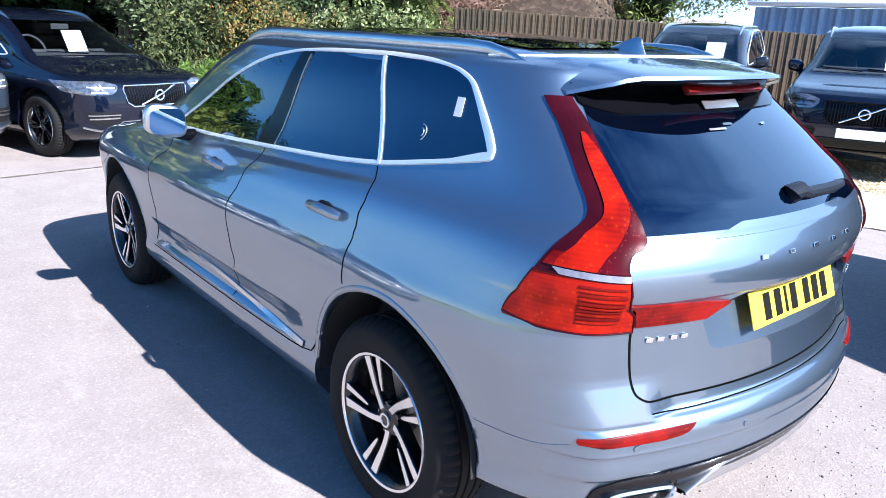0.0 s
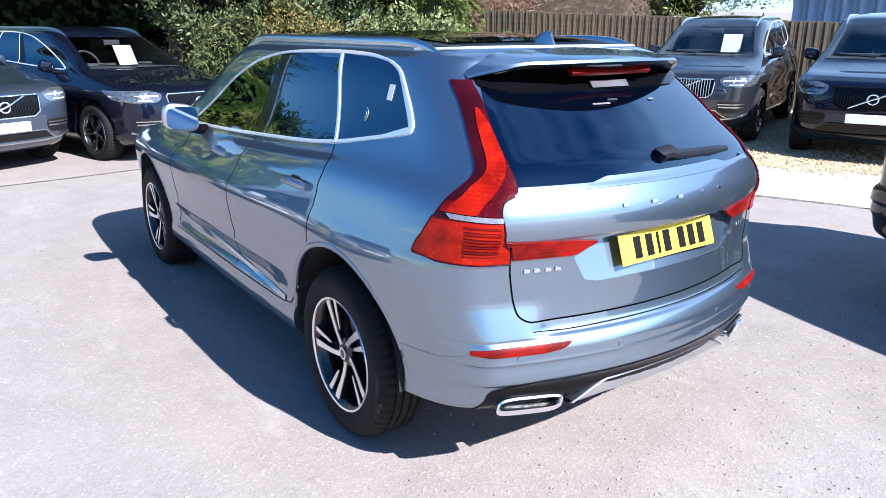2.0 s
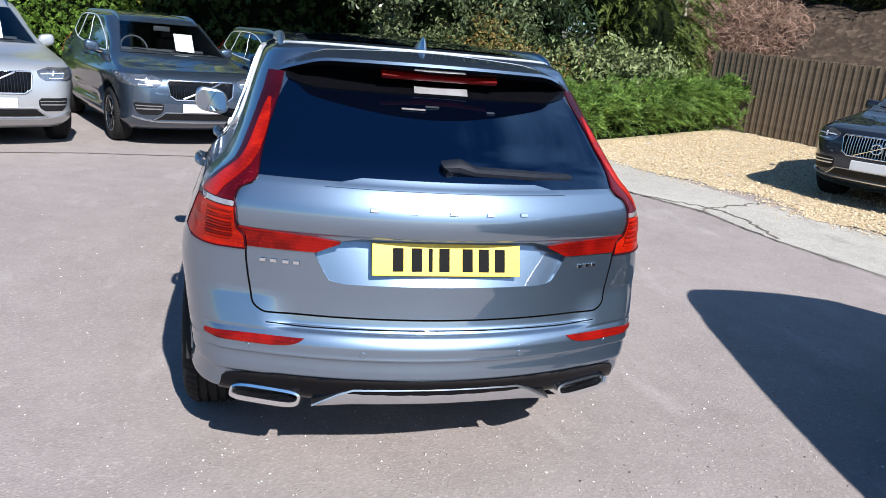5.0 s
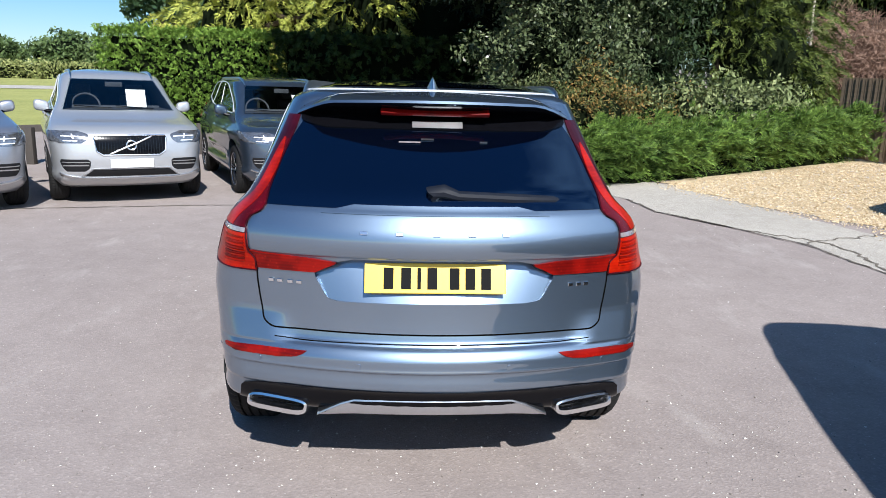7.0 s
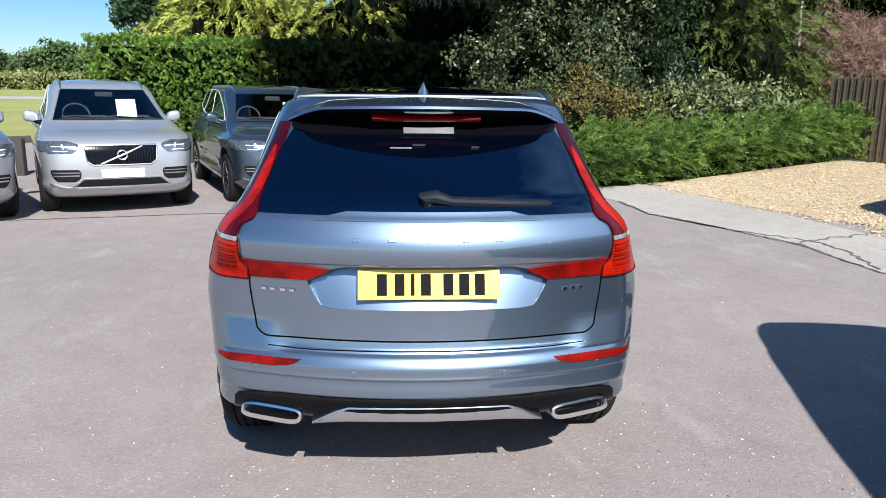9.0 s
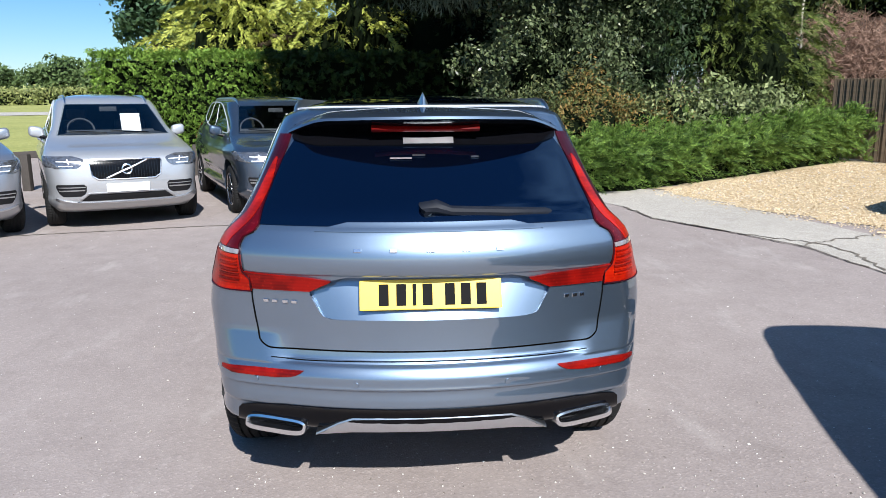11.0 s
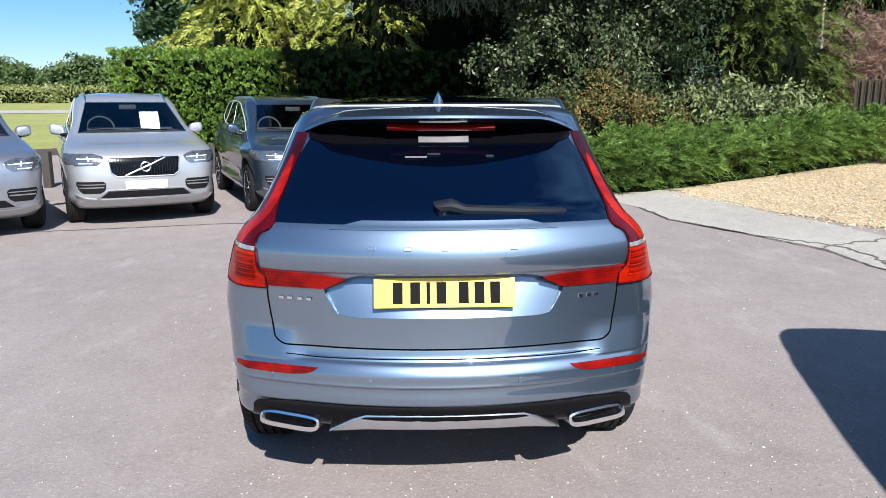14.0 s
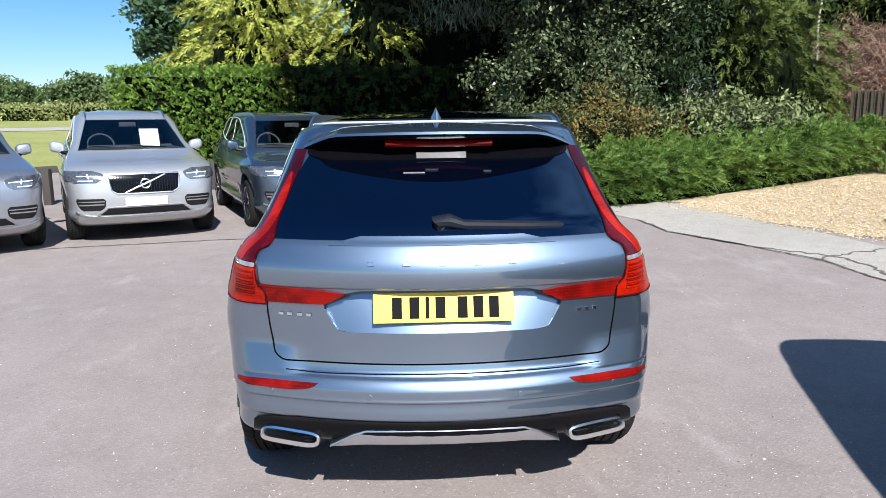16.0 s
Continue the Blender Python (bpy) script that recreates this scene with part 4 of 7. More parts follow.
    for sg in (-1, 1):
        for x in (0.28, 0.66):
            u = S.ux(0.60, x)
            p, n = S.at(0.60, u, sg), S.normal(0.60, u, sg)
            b = bmesh.new()
            bmesh.ops.create_cone(b, cap_ends=True, segments=20, radius1=0.0115, radius2=0.0105, depth=0.006, matrix=Matrix.Translation(p) @ n.to_track_quat("Z", "Y").to_matrix().to_4x4())
            part("parking_sensor", b, M_PAINT, car)
    # plate recess: bright facing panel framed below the plate
    plate = thing_part("number_plate", car, pose(0, -0.026, 0.925, 71.0, 0, 0))
    part("plate_board", box((0.52, 0.111, 0.006), Matrix(), 0.002, 1), M_YELLOW, plate, "yellow rear number plate")
    for cx in (-0.172, -0.108, -0.060, -0.012, 0.07, 0.128, 0.186):
        w = 0.013 if cx == -0.060 else 0.036
        part("plate_bar", box((w, 0.079, 0.002), Matrix.Translation((cx, -0.001, 0.0042))), M_INK, plate, smooth=False)
    # chrome lettering and badges become plain small bars
    def badge(xs, z, w, h, name):
        for x in xs:
            u = S.ux(z, abs(x))
            sg = -1 if x < 0 else 1
            p, n = S.at(z, u, sg), S.normal(z, u, sg)
            m = Matrix.Translation(p + n * 0.004) @ (-n).to_track_quat("-Z", "Y").to_matrix().to_4x4()
            part(name, box((w * 0.9, h * 0.65, 0.003), m, 0.001, 1), M_CHROME, car)
    badge((-0.262, -0.133, 0.0, 0.128, 0.252), 1.093, 0.03, 0.02, "tailgate_badge_bar")
    badge((-0.612, -0.578, -0.538, -0.504), 0.893, 0.024, 0.019, "model_badge_bar")
    badge((0.515, 0.548, 0.578), 0.893, 0.022, 0.022, "engine_badge_bar")
    # spoiler, brake lamp, wiper
    sp = bmesh.new()
    cols = []
    for i in range(-14, 15):
        x = 0.562 * i / 14
        e = abs(i) / 14
        drop = 0.012 * e * e + 0.042 * max(0, e - 0.75) * 4 * e
        yt = 0.235 + 0.18 * e * e + 0.35 * max(0, e - 0.85)
        yr = 0.46 + 0.12 * e * e
        cols.append([sp.verts.new(c) for c in ((x * 0.97, yr + 0.1, 1.598 - drop * 1.3 + 0.002), (x, yr, 1.588 - drop), (x, (yr + yt) / 2, 1.576 - drop), (x, yt + 0.03, 1.566 - drop), (x, yt + 0.006, 1.561 - drop), (x, yt, 1.551 - drop), (x, yt + 0.006, 1.545 - drop), (x, yt + 0.04, 1.532 - drop * 0.9), (x * 0.99, 0.40 + 0.09 * e * e, 1.478 + 0.012 * e))])
    for p, q in zip(cols, cols[1:]):
        for j in range(8):
            f = sp.faces.new((p[j], q[j], q[j + 1], p[j + 1]))
            f.material_index = 1 if j >= 5 else 0
    sp.faces.new(cols[0][::-1])
    sp.faces.new(cols[-1])
    bmesh.ops.recalc_face_normals(sp, faces=sp.faces[:])
    part("roof_spoiler", sp, [M_PAINT, M_BLACK], car, "body-coloured roof spoiler with black underside")
    sb = [(z, 0.0, S.ux(z, 0.55 - 0.16 * (z - 1.42) - 0.11 * (max(0, 1.478 - z) / 0.035) ** 2)) for z in (1.443, 1.447, 1.452, 1.46, 1.475, 1.50, 1.525)]
    part("spoiler_underside", S.patch(sb, 0.008, sides=(1, -1), nu=14, nz=10, depth=0.01), M_BLACK, car, "black panel under the spoiler")
    bl = bmesh.new()
    bm_box(bl, (0.43, 0.02, 0.030), Matrix.Translation((0, 0.308, 1.517)) @ pose(0, 0, 0, -40, 0, 0), 0.005)
    part("high_brake_lamp", bl, M_REDGATE, car, "red high-level brake lamp")
    st = box((0.20, 0.002, 0.03), Matrix.Translation((0.01, 0.318, 1.467)) @ pose(0, 0, 0, -38, 0, 0))
    part("window_sticker", st, M_SATIN, car)
    for x, w, z in ((-0.03, 0.05, 1.408), (0.19, 0.03, 1.40)):
        u = S.ux(z, abs(x))
        p, n = S.at(z, u, -1 if x < 0 else 1), S.normal(z, u, -1 if x < 0 else 1)
        part("window_label", box((w, 0.009, 0.001), Matrix.Translation(p + n * 0.006) @ (-n).to_track_quat("-Z", "Y").to_matrix().to_4x4()), M_SATIN, car)
    u = S.ux(1.397, 0.10)
    p, n = S.at(1.397, u, -1), S.normal(1.397, u, -1)
    part("window_label", box((0.085, 0.008, 0.001), Matrix.Translation(p + n * 0.006) @ (-n).to_track_quat("-Z", "Y").to_matrix().to_4x4()), M_STRIP, car, "pale sticker inside the rear window")
    wp = bmesh.new()
    bm_tube(wp, [(0.0, 0.045, 1.20), (-0.012, 0.03, 1.236), (0.025, 0.028, 1.24), (0.08, 0.028, 1.223), (0.28, 0.045, 1.214), (0.44, 0.08, 1.206), (0.47, 0.09, 1.203)], [0.036, 0.032, 0.027, 0.02, 0.02, 0.018, 0.01], 10)
    part("rear_wiper", wp, M_WIPER, car, "black rear wiper arm")
    fin = bmesh.new()
    prof = [(0.0, 0.0), (0.02, 0.046), (0.04, 0.054), (0.09, 0.035), (0.15, 0.010), (0.18, 0.0)]
    L = []
    for y, z in prof:
        w = 0.010 + 0.02 * math.sin(min(1, y / 0.2) * math.pi)
        L.append([fin.verts.new((sx * w * k, 0.62 + y, 1.607 + 0.05 * y + zz)) for sx, k, zz in ((-1, 1.0, -0.01), (-1, 0.45, z * 0.6), (0, 0, z), (1, 0.45, z * 0.6), (1, 1.0, -0.01))])
    for p, q in zip(L, L[1:]):
        for j in range(4):
            fin.faces.new((p[j], p[j + 1], q[j + 1], q[j]))
    fin.faces.new(L[0])
    bmesh.ops.recalc_face_normals(fin, faces=fin.faces[:])
    part("roof_aerial", fin, M_SATIN, car, "shark fin aerial")
    add_side_glass(S, car)
    for y, z, dy, dz, tall in ((0.80, 1.43, 0.036, 0.062, 1), (0.945, 1.335, 0.05, 0.05, 0)):
        p, n = S.on(z, S.uy(z, y), -1, 0.0055), S.normal(z, S.uy(z, y), -1)
        m = Matrix.Translation(p) @ (-n).to_track_quat("-Z", "Y").to_matrix().to_4x4()
        if tall:
            part("window_label", box((dy, dz, 0.001), m), M_WHITE, car, "white paper label in the quarter window")
        else:
            rg = bmesh.new()
            for q in (0.012, 0.024):
                bm_tube(rg, [(q * math.cos(a), q * 1.1 * math.sin(a), 0) for a in np.linspace(-1.2, 1.6, 14)], 0.0022, 6)
            bmesh.ops.transform(rg, matrix=m, verts=rg.verts)
            part("window_label", rg, M_SATIN, car, "pale ring mark on the quarter window")
    add_roof_rails(S, car)
    rs = bmesh.new()
    S.band([(1.601, 0.0), (1.600, 0.8), (1.596, 1.3), (1.590, 1.8)], 0.012, 0.004, bm=rs, per=8, sides=(1, -1))
    part("roof_seam", rs, M_TRIM, car)
    top = bmesh.new()
    gridv = []
    for i in range(11):
        y = 0.72 + (2.45 - 0.72) * i / 10
        row = []
        for j in range(-8, 9):
            x = 0.45 * j / 8
            row.append(top.verts.new((x, y, roof_z(S, x, y) + 0.006)))
        gridv.append(row)
    for p, q in zip(gridv, gridv[1:]):
        for j in range(16):
            top.faces.new((p[j], p[j + 1], q[j + 1], q[j]))
    part("panoramic_roof", top, M_GLASS, car, "black panoramic glass roof")
    for sg in (-1, 1):
        add_mirror(S, car, 2.70, 1.175, 0.955, sg, M_SATIN, "satin silver mirror cap")
    add_handles(S, car, (1.29, 2.30), 1.02, M_PAINT)
    ws = [(z, S.uf(z, 0.66 - 0.35 * (z - 1.12)), 5.0) for z in np.linspace(1.12, 1.55, 6)]
    part("windscreen", S.patch(ws, 0.004, sides=(1, -1), nu=16, nz=12), M_SCREEN, car)
    for sg in (-1, 1):
        ss = bmesh.new()
        S.band([(0.445, S.uy(0.445, 1.42)), (0.455, S.uy(0.455, 1.7)), (0.49, S.uy(0.49, 2.1)), (0.52, S.uy(0.52, 2.5))], 0.022, 0.006, bm=ss, per=8, sides=(sg,))
        part("door_trim_strip", ss, M_SATIN, car, "slim bright door strip")
    return car


# ---- ground ----
def soft(t, k):
    return 0.5 * (t + math.sqrt(t * t + k))


def g(x, y):
    """Height of the ground: level by the car, then rising gently, more so on the gravel side."""
    far = 0.034 + 0.0025 * min(8.0, max(-3.0, x))
    s = float(np.interp(x, (-3.0, 1.0, 3.5, 8.0), (0.007, 0.003, 0.0328, 0.044)))
    return s * max(0.0, min(soft(y - 1.0, 0.8) - 0.02, 140.0)) + (far - s) * max(0.0, min(soft(y - 15.0, 4.0), 125.0))


def sheet(name, inside, xs, ys, off, mat, label, category="", kind="structure", bumpy=0.0):
    bm = bmesh.new()
    vs = {}
    for i, x in enumerate(xs):
        for j, y in enumerate(ys):
            vs[i, j] = (x, y)
    made = {}

    def v(i, j):
        if (i, j) not in made:
            x, y = vs[i, j]
            b = bumpy * noise.noise(Vector((x * 0.9, y * 0.9, 3.1))) if bumpy else 0
            made[i, j] = bm.verts.new((x, y, g(x, y) + off + b))
        return made[i, j]
    for i in range(len(xs) - 1):
        for j in range(len(ys) - 1):
            if inside is None or inside((xs[i] + xs[i + 1]) / 2, (ys[j] + ys[j + 1]) / 2):
                bm.faces.new((v(i, j), v(i + 1, j), v(i + 1, j + 1), v(i, j + 1)))
    ob = link_bm(name, bm, mat)
    return tagged(ob, label, category or name, kind=kind)


def poly_sheet(name, pts, off, mat, label, category, step=0.5, jag=0.0, seed=1):
    """A patch of ground inside an outline, laid just above the sheet below it."""
    rnd = random.Random(seed)
    out = []
    n = len(pts)
    for i in range(n):
        a, b = Vector(pts[i]), Vector(pts[(i + 1) % n])
        k = max(1, int((b - a).length / step))
        d = (b - a).normalized()
        for j in range(k):
            p = a + (b - a) * j / k
            q = jag * (rnd.random() - 0.5) * 2
            out.append((p.x - d.y * q, p.y + d.x * q))
    bm = bmesh.new()
    top = [bm.verts.new((x, y, 0)) for x, y in out]
    f = bm.faces.new(top)
    bmesh.ops.triangulate(bm, faces=[f])
    for _ in range(3):
        es = [e for e in bm.edges if e.calc_length() > 1.2]
        if es:
            bmesh.ops.subdivide_edges(bm, edges=es, cuts=1)
            bmesh.ops.triangulate(bm, faces=bm.faces[:])
    for v in bm.verts:
        v.co.z = g(v.co.x, v.co.y) + off
    bmesh.ops.recalc_face_normals(bm, faces=bm.faces[:])
    if bm.faces and sum(fc.normal.z for fc in bm.faces) < 0:
        bmesh.ops.reverse_faces(bm, faces=bm.faces[:])
    ob = link_bm(name, bm, mat)
    return tagged(ob, label, category, kind="structure")


def ground_mat(name, cols, stone, scale=1.0, rough=0.9, bumpiness=0.35, spots=0.0, grain=0.42):
    m, nt, b = node_mat(name)
    big = noise_tex(nt, 0.35 * scale, 6, 0.6)
    mid = noise_tex(nt, 3.0 * scale, 6, 0.65)
    tc = nt.nodes.new("ShaderNodeTexCoord")
    vo = nt.nodes.new("ShaderNodeTexVoronoi")
    vo.inputs["Scale"].default_value = stone
    nt.links.new(tc.outputs["Object"], vo.inputs["Vector"])
    c1 = ramp(nt, big, [(0.32, cols[0]), (0.68, cols[1])])
    c2 = ramp(nt, mid, [(0.35, cols[2]), (0.65, cols[1])])
    sep = nt.nodes.new("ShaderNodeSeparateColor")
    nt.links.new(vo.outputs["Color"], sep.inputs["Color"])
    c3 = ramp(nt, sep.outputs["Red"], [(0.0, tuple(c * 0.55 for c in cols[0])), (0.45, cols[0]), (0.9, cols[1]), (1.0, tuple(min(0.85, c * 1.7) for c in cols[1]))])
    c = mix_rgb(nt, grain, mix_rgb(nt, 0.5, c1, c2), c3)
    if spots:
        # scuffs and tyre marks drawn out along the yard, and small dark stains
        mp = nt.nodes.new("ShaderNodeMapping")
        mp.inputs["Scale"].default_value = (1.3, 0.5, 1.0)
        mp.inputs["Rotation"].default_value = (0, 0, 0.35)
        nt.links.new(tc.outputs["Object"], mp.inputs["Vector"])
        st = nt.nodes.new("ShaderNodeTexNoise")
        st.inputs["Scale"].default_value = 1.5
        st.inputs["Detail"].default_value = 7
        st.inputs["Roughness"].default_value = 0.7
        nt.links.new(mp.outputs["Vector"], st.inputs["Vector"])
        c = mix_rgb(nt, ramp(nt, st.outputs["Fac"], [(0.56, (0, 0, 0)), (0.74, (0.5, 0.5, 0.5))]), c, (0.44, 0.40, 0.37))
        c = mix_rgb(nt, ramp(nt, st.outputs["Fac"], [(0.28, (0.45, 0.45, 0.45)), (0.42, (0, 0, 0))]), c, (0.17, 0.145, 0.13))
        sp = noise_tex(nt, 7.0, 8, 0.75)
        c = mix_rgb(nt, ramp(nt, sp, [(0.63, (0, 0, 0)), (0.72, (0.5, 0.5, 0.5))]), c, (0.15, 0.13, 0.115))
    nt.links.new(c, b.inputs["Base Color"])
    b.inputs["Roughness"].default_value = rough
    b.inputs["Specular IOR Level"].default_value = 0.25
    bump(nt, b, vo.outputs["Distance"], bumpiness, 0.012)
    return m


M_TARMAC = ground_mat("worn_pale_tarmac", ((0.236, 0.200, 0.185), (0.336, 0.288, 0.266), (0.250, 0.211, 0.196)), 95, 1.0, 0.9, 0.14, 1.0, 0.2)
M_CONCRETE = ground_mat("old_concrete", ((0.30, 0.275, 0.24), (0.52, 0.48, 0.42), (0.36, 0.325, 0.28)), 140, 1.6, 0.85, 0.2, 1.0)
M_GRAVEL = ground_mat("buff_gravel", ((0.37, 0.28, 0.165), (0.58, 0.46, 0.30), (0.46, 0.355, 0.22)), 38, 1.0, 0.9, 0.8)
M_GRASS = ground_mat("mown_grass", ((0.17, 0.20, 0.05), (0.40, 0.38, 0.13), (0.25, 0.27, 0.075)), 22, 0.9, 0.9, 0.6, 0.0, 0.3)
M_EARTH = ground_mat("bare_earth", ((0.02, 0.013, 0.009), (0.09, 0.064, 0.045), (0.035, 0.023, 0.015)), 9, 1.0, 0.95, 0.9)

XS = sorted(set([-900, -500, -280, -160, -100, -60, -40] + list(range(-30, 31, 1)) + [40, 60, 100, 160, 280, 500, 900]))
YS = sorted(set([-900, -400, -160, -60, -30, -14, -8] + [-4 + 0.5 * k for k in range(0, 25)] + [9, 10, 11, 12, 14, 16, 18, 20, 24, 28, 34, 40, 60, 90, 120, 140, 200, 400, 900]))
sheet("ground", None, XS, YS, 0.0, M_TARMAC, "worn pale grey tarmac yard with loose grit", "tarmac")
poly_sheet("concrete_apron", [(2.4, 9.6), (3.05, 7.46), (3.13, 6.49), (4.13, 4.63), (4.26, 3.56), (4.59, 2.47), (4.95, 1.77), (5.49, 0.4), (6.2, -2.0), (8.2, -2.0), (6.9, 2.2), (6.2, 3.0), (5.4, 4.35), (4.55, 7.0), (4.3, 8.3), (3.2, 9.5)], 0.005, M_CONCRETE, "cracked pale concrete strip beside the gravel", "concrete", 0.4, 0.02)
poly_sheet("gravel_bed", [(4.0, 8.9), (4.1, 8.2), (4.75, 6.6), (5.54, 5.3), (5.37, 4.5), (6.22, 2.9), (6.63, 2.6), (7.6, 0.0), (8.2, -2.0), (14.5, -2.0), (13.0, 3.0), (10.2, 12.6), (7.6, 11.0)], 0.011, M_GRAVEL, "buff gravel parking bed", "gravel", 0.22, 0.10)
poly_sheet("grass_field", [(-60, -14.0), (-12.0, 18.9), (-10.8, 19.7), (-7.0, 22.0), (-6.0, 40), (-5, 139), (-300, 139), (-300, 9)], 0.02, M_GRASS, "mown green grass field", "grass", 2.0, 0.05)
poly_sheet("far_road", [(-90, 44), (-32, 55), (0, 61), (0, 70), (-32, 64), (-90, 53)], 0.05, M_CONCRETE, "narrow grey road across the grass", "road", 2.0)


# ---- foliage ----
def leaf_mat(name, cols, rough=0.55, gloss=0.18):
    m, nt, b = node_mat(name)
    geo = nt.nodes.new("ShaderNodeNewGeometry")
    c = ramp(nt, geo.outputs["Random Per Island"], [(i / max(1, len(cols) - 1), c) for i, c in enumerate(cols)])
    n = noise_tex(nt, 2.6, 4)
    c = mix_rgb(nt, 0.35, c, ramp(nt, n, [(0.3, tuple(v * 0.55 for v in cols[0])), (0.7, cols[-1])]))
    nt.links.new(c, b.inputs["Base Color"])
    b.inputs["Roughness"].default_value = rough
    b.inputs["Specular IOR Level"].default_value = gloss
    return m


M_YEW = leaf_mat("yew_foliage", [(0.04, 0.088, 0.014), (0.13, 0.24, 0.034), (0.28, 0.42, 0.07)])
M_LOWHEDGE = leaf_mat("low_hedge_foliage", [(0.008, 0.022, 0.004), (0.032, 0.078, 0.012), (0.085, 0.165, 0.026), (0.22, 0.32, 0.06)])
M_HOLLY = leaf_mat("variegated_holly", [(0.007, 0.014, 0.006), (0.018, 0.032, 0.011), (0.034, 0.057, 0.019), (0.07, 0.10, 0.038), (0.21, 0.24, 0.12)], 0.34, 0.22)
# Dark evergreen leaf; on bush and thicket it also carries their shade.
M_DARKSHADELEAF = leaf_mat("dark_evergreen_and_shade", [(0.010, 0.020, 0.008), (0.02, 0.038, 0.013), (0.035, 0.058, 0.02)])
# Darker copy of the hedge leaves: the tree's shade is put into the colour.
M_SHADEHEDGE = leaf_mat("shade_toned_hedge_foliage", [(0.02, 0.04, 0.012), (0.04, 0.075, 0.02), (0.072, 0.122, 0.034)])
M_MIXED = leaf_mat("mixed_shrub", [(0.012, 0.024, 0.008), (0.03, 0.055, 0.016), (0.07, 0.10, 0.03), (0.19, 0.19, 0.08)])
M_GOLD = leaf_mat("golden_conifer", [(0.12, 0.165, 0.025), (0.31, 0.35, 0.055), (0.50, 0.51, 0.11)])
M_ORANGE = leaf_mat("orange_shrub", [(0.03, 0.05, 0.012), (0.10, 0.11, 0.03), (0.30, 0.15, 0.04), (0.40, 0.23, 0.075), (0.13, 0.16, 0.045), (0.30, 0.26, 0.10), (0.05, 0.075, 0.02)])
M_CONIFER = leaf_mat("green_conifer", [(0.014, 0.028, 0.007), (0.06, 0.095, 0.018), (0.18, 0.215, 0.046)])
M_PALE = leaf_mat("pale_shrub", [(0.02, 0.035, 0.010), (0.07, 0.10, 0.03), (0.15, 0.19, 0.07), (0.30, 0.33, 0.15)])
M_FAR = leaf_mat("far_tree_leaves", [(0.045, 0.08, 0.025), (0.085, 0.13, 0.042), (0.12, 0.165, 0.06)])
M_ROUGH = leaf_mat("rough_field_growth", [(0.10, 0.14, 0.04), (0.22, 0.25, 0.08), (0.36, 0.36, 0.14)])
M_DRY = leaf_mat("dry_brush", [(0.10, 0.055, 0.04), (0.24, 0.145, 0.105), (0.42, 0.28, 0.21)])
# Near-black fill for leaf masses; inner shade is put into this colour.
M_CORE = plain("painted_core_shade", (0.005, 0.008, 0.003), 0.95, 0, 0, 0.4, 4, 0, 0.05)
M_WEEP = leaf_mat("grey_green_sprays", [(0.03, 0.05, 0.035), (0.08, 0.11, 0.075), (0.18, 0.22, 0.15)])
M_BROAD = leaf_mat("broadleaf_green", [(0.02, 0.045, 0.022), (0.04, 0.08, 0.038), (0.07, 0.12, 0.055)])
M_BARK = plain("brown_bark", (0.11, 0.075, 0.05), 0.9, 0, 0, 0.35, 12, 0.6)


def leaf_mesh(name, C, size, aspect, mat, seed, droop=0.0, lean=(0, 0, 0), ids=None):
    """Many small folded leaves at the points C."""
    r = np.random.RandomState(seed)
    n = len(C)
    a = r.normal(size=(n, 3))
    a[:, 2] -= droop
    if ids is not None:
        a += 1.3 * r.normal(size=(ids.max() + 1, 3))[ids]
    a += np.array(lean) * np.where(r.rand(n, 1) < 0.5, 1.0, -1.0)
    a /= np.linalg.norm(a, axis=1, keepdims=True)
    b = np.cross(a, r.normal(size=(n, 3)))
    b /= np.linalg.norm(b, axis=1, keepdims=True) + 1e-9
    c = np.cross(a, b)
    s = size * r.uniform(0.6, 1.35, size=(n, 1))
    V = np.empty((n, 4, 3))
    V[:, 0] = C - a * s
    V[:, 1] = C + b * s * aspect + c * s * 0.15
    V[:, 2] = C + a * s
    V[:, 3] = C - b * s * aspect + c * s * 0.15
    me = bpy.data.meshes.new(name)
    me.vertices.add(4 * n)
    me.vertices.foreach_set("co", V.reshape(-1))
    me.loops.add(4 * n)
    me.loops.foreach_set("vertex_index", np.arange(4 * n, dtype=np.int32))
    me.polygons.add(n)
    me.polygons.foreach_set("loop_start", np.arange(0, 4 * n, 4, dtype=np.int32))
    me.polygons.foreach_set("loop_total", np.full(n, 4, dtype=np.int32))
    me.update(calc_edges=True)
    me.materials.append(mat)
    return me


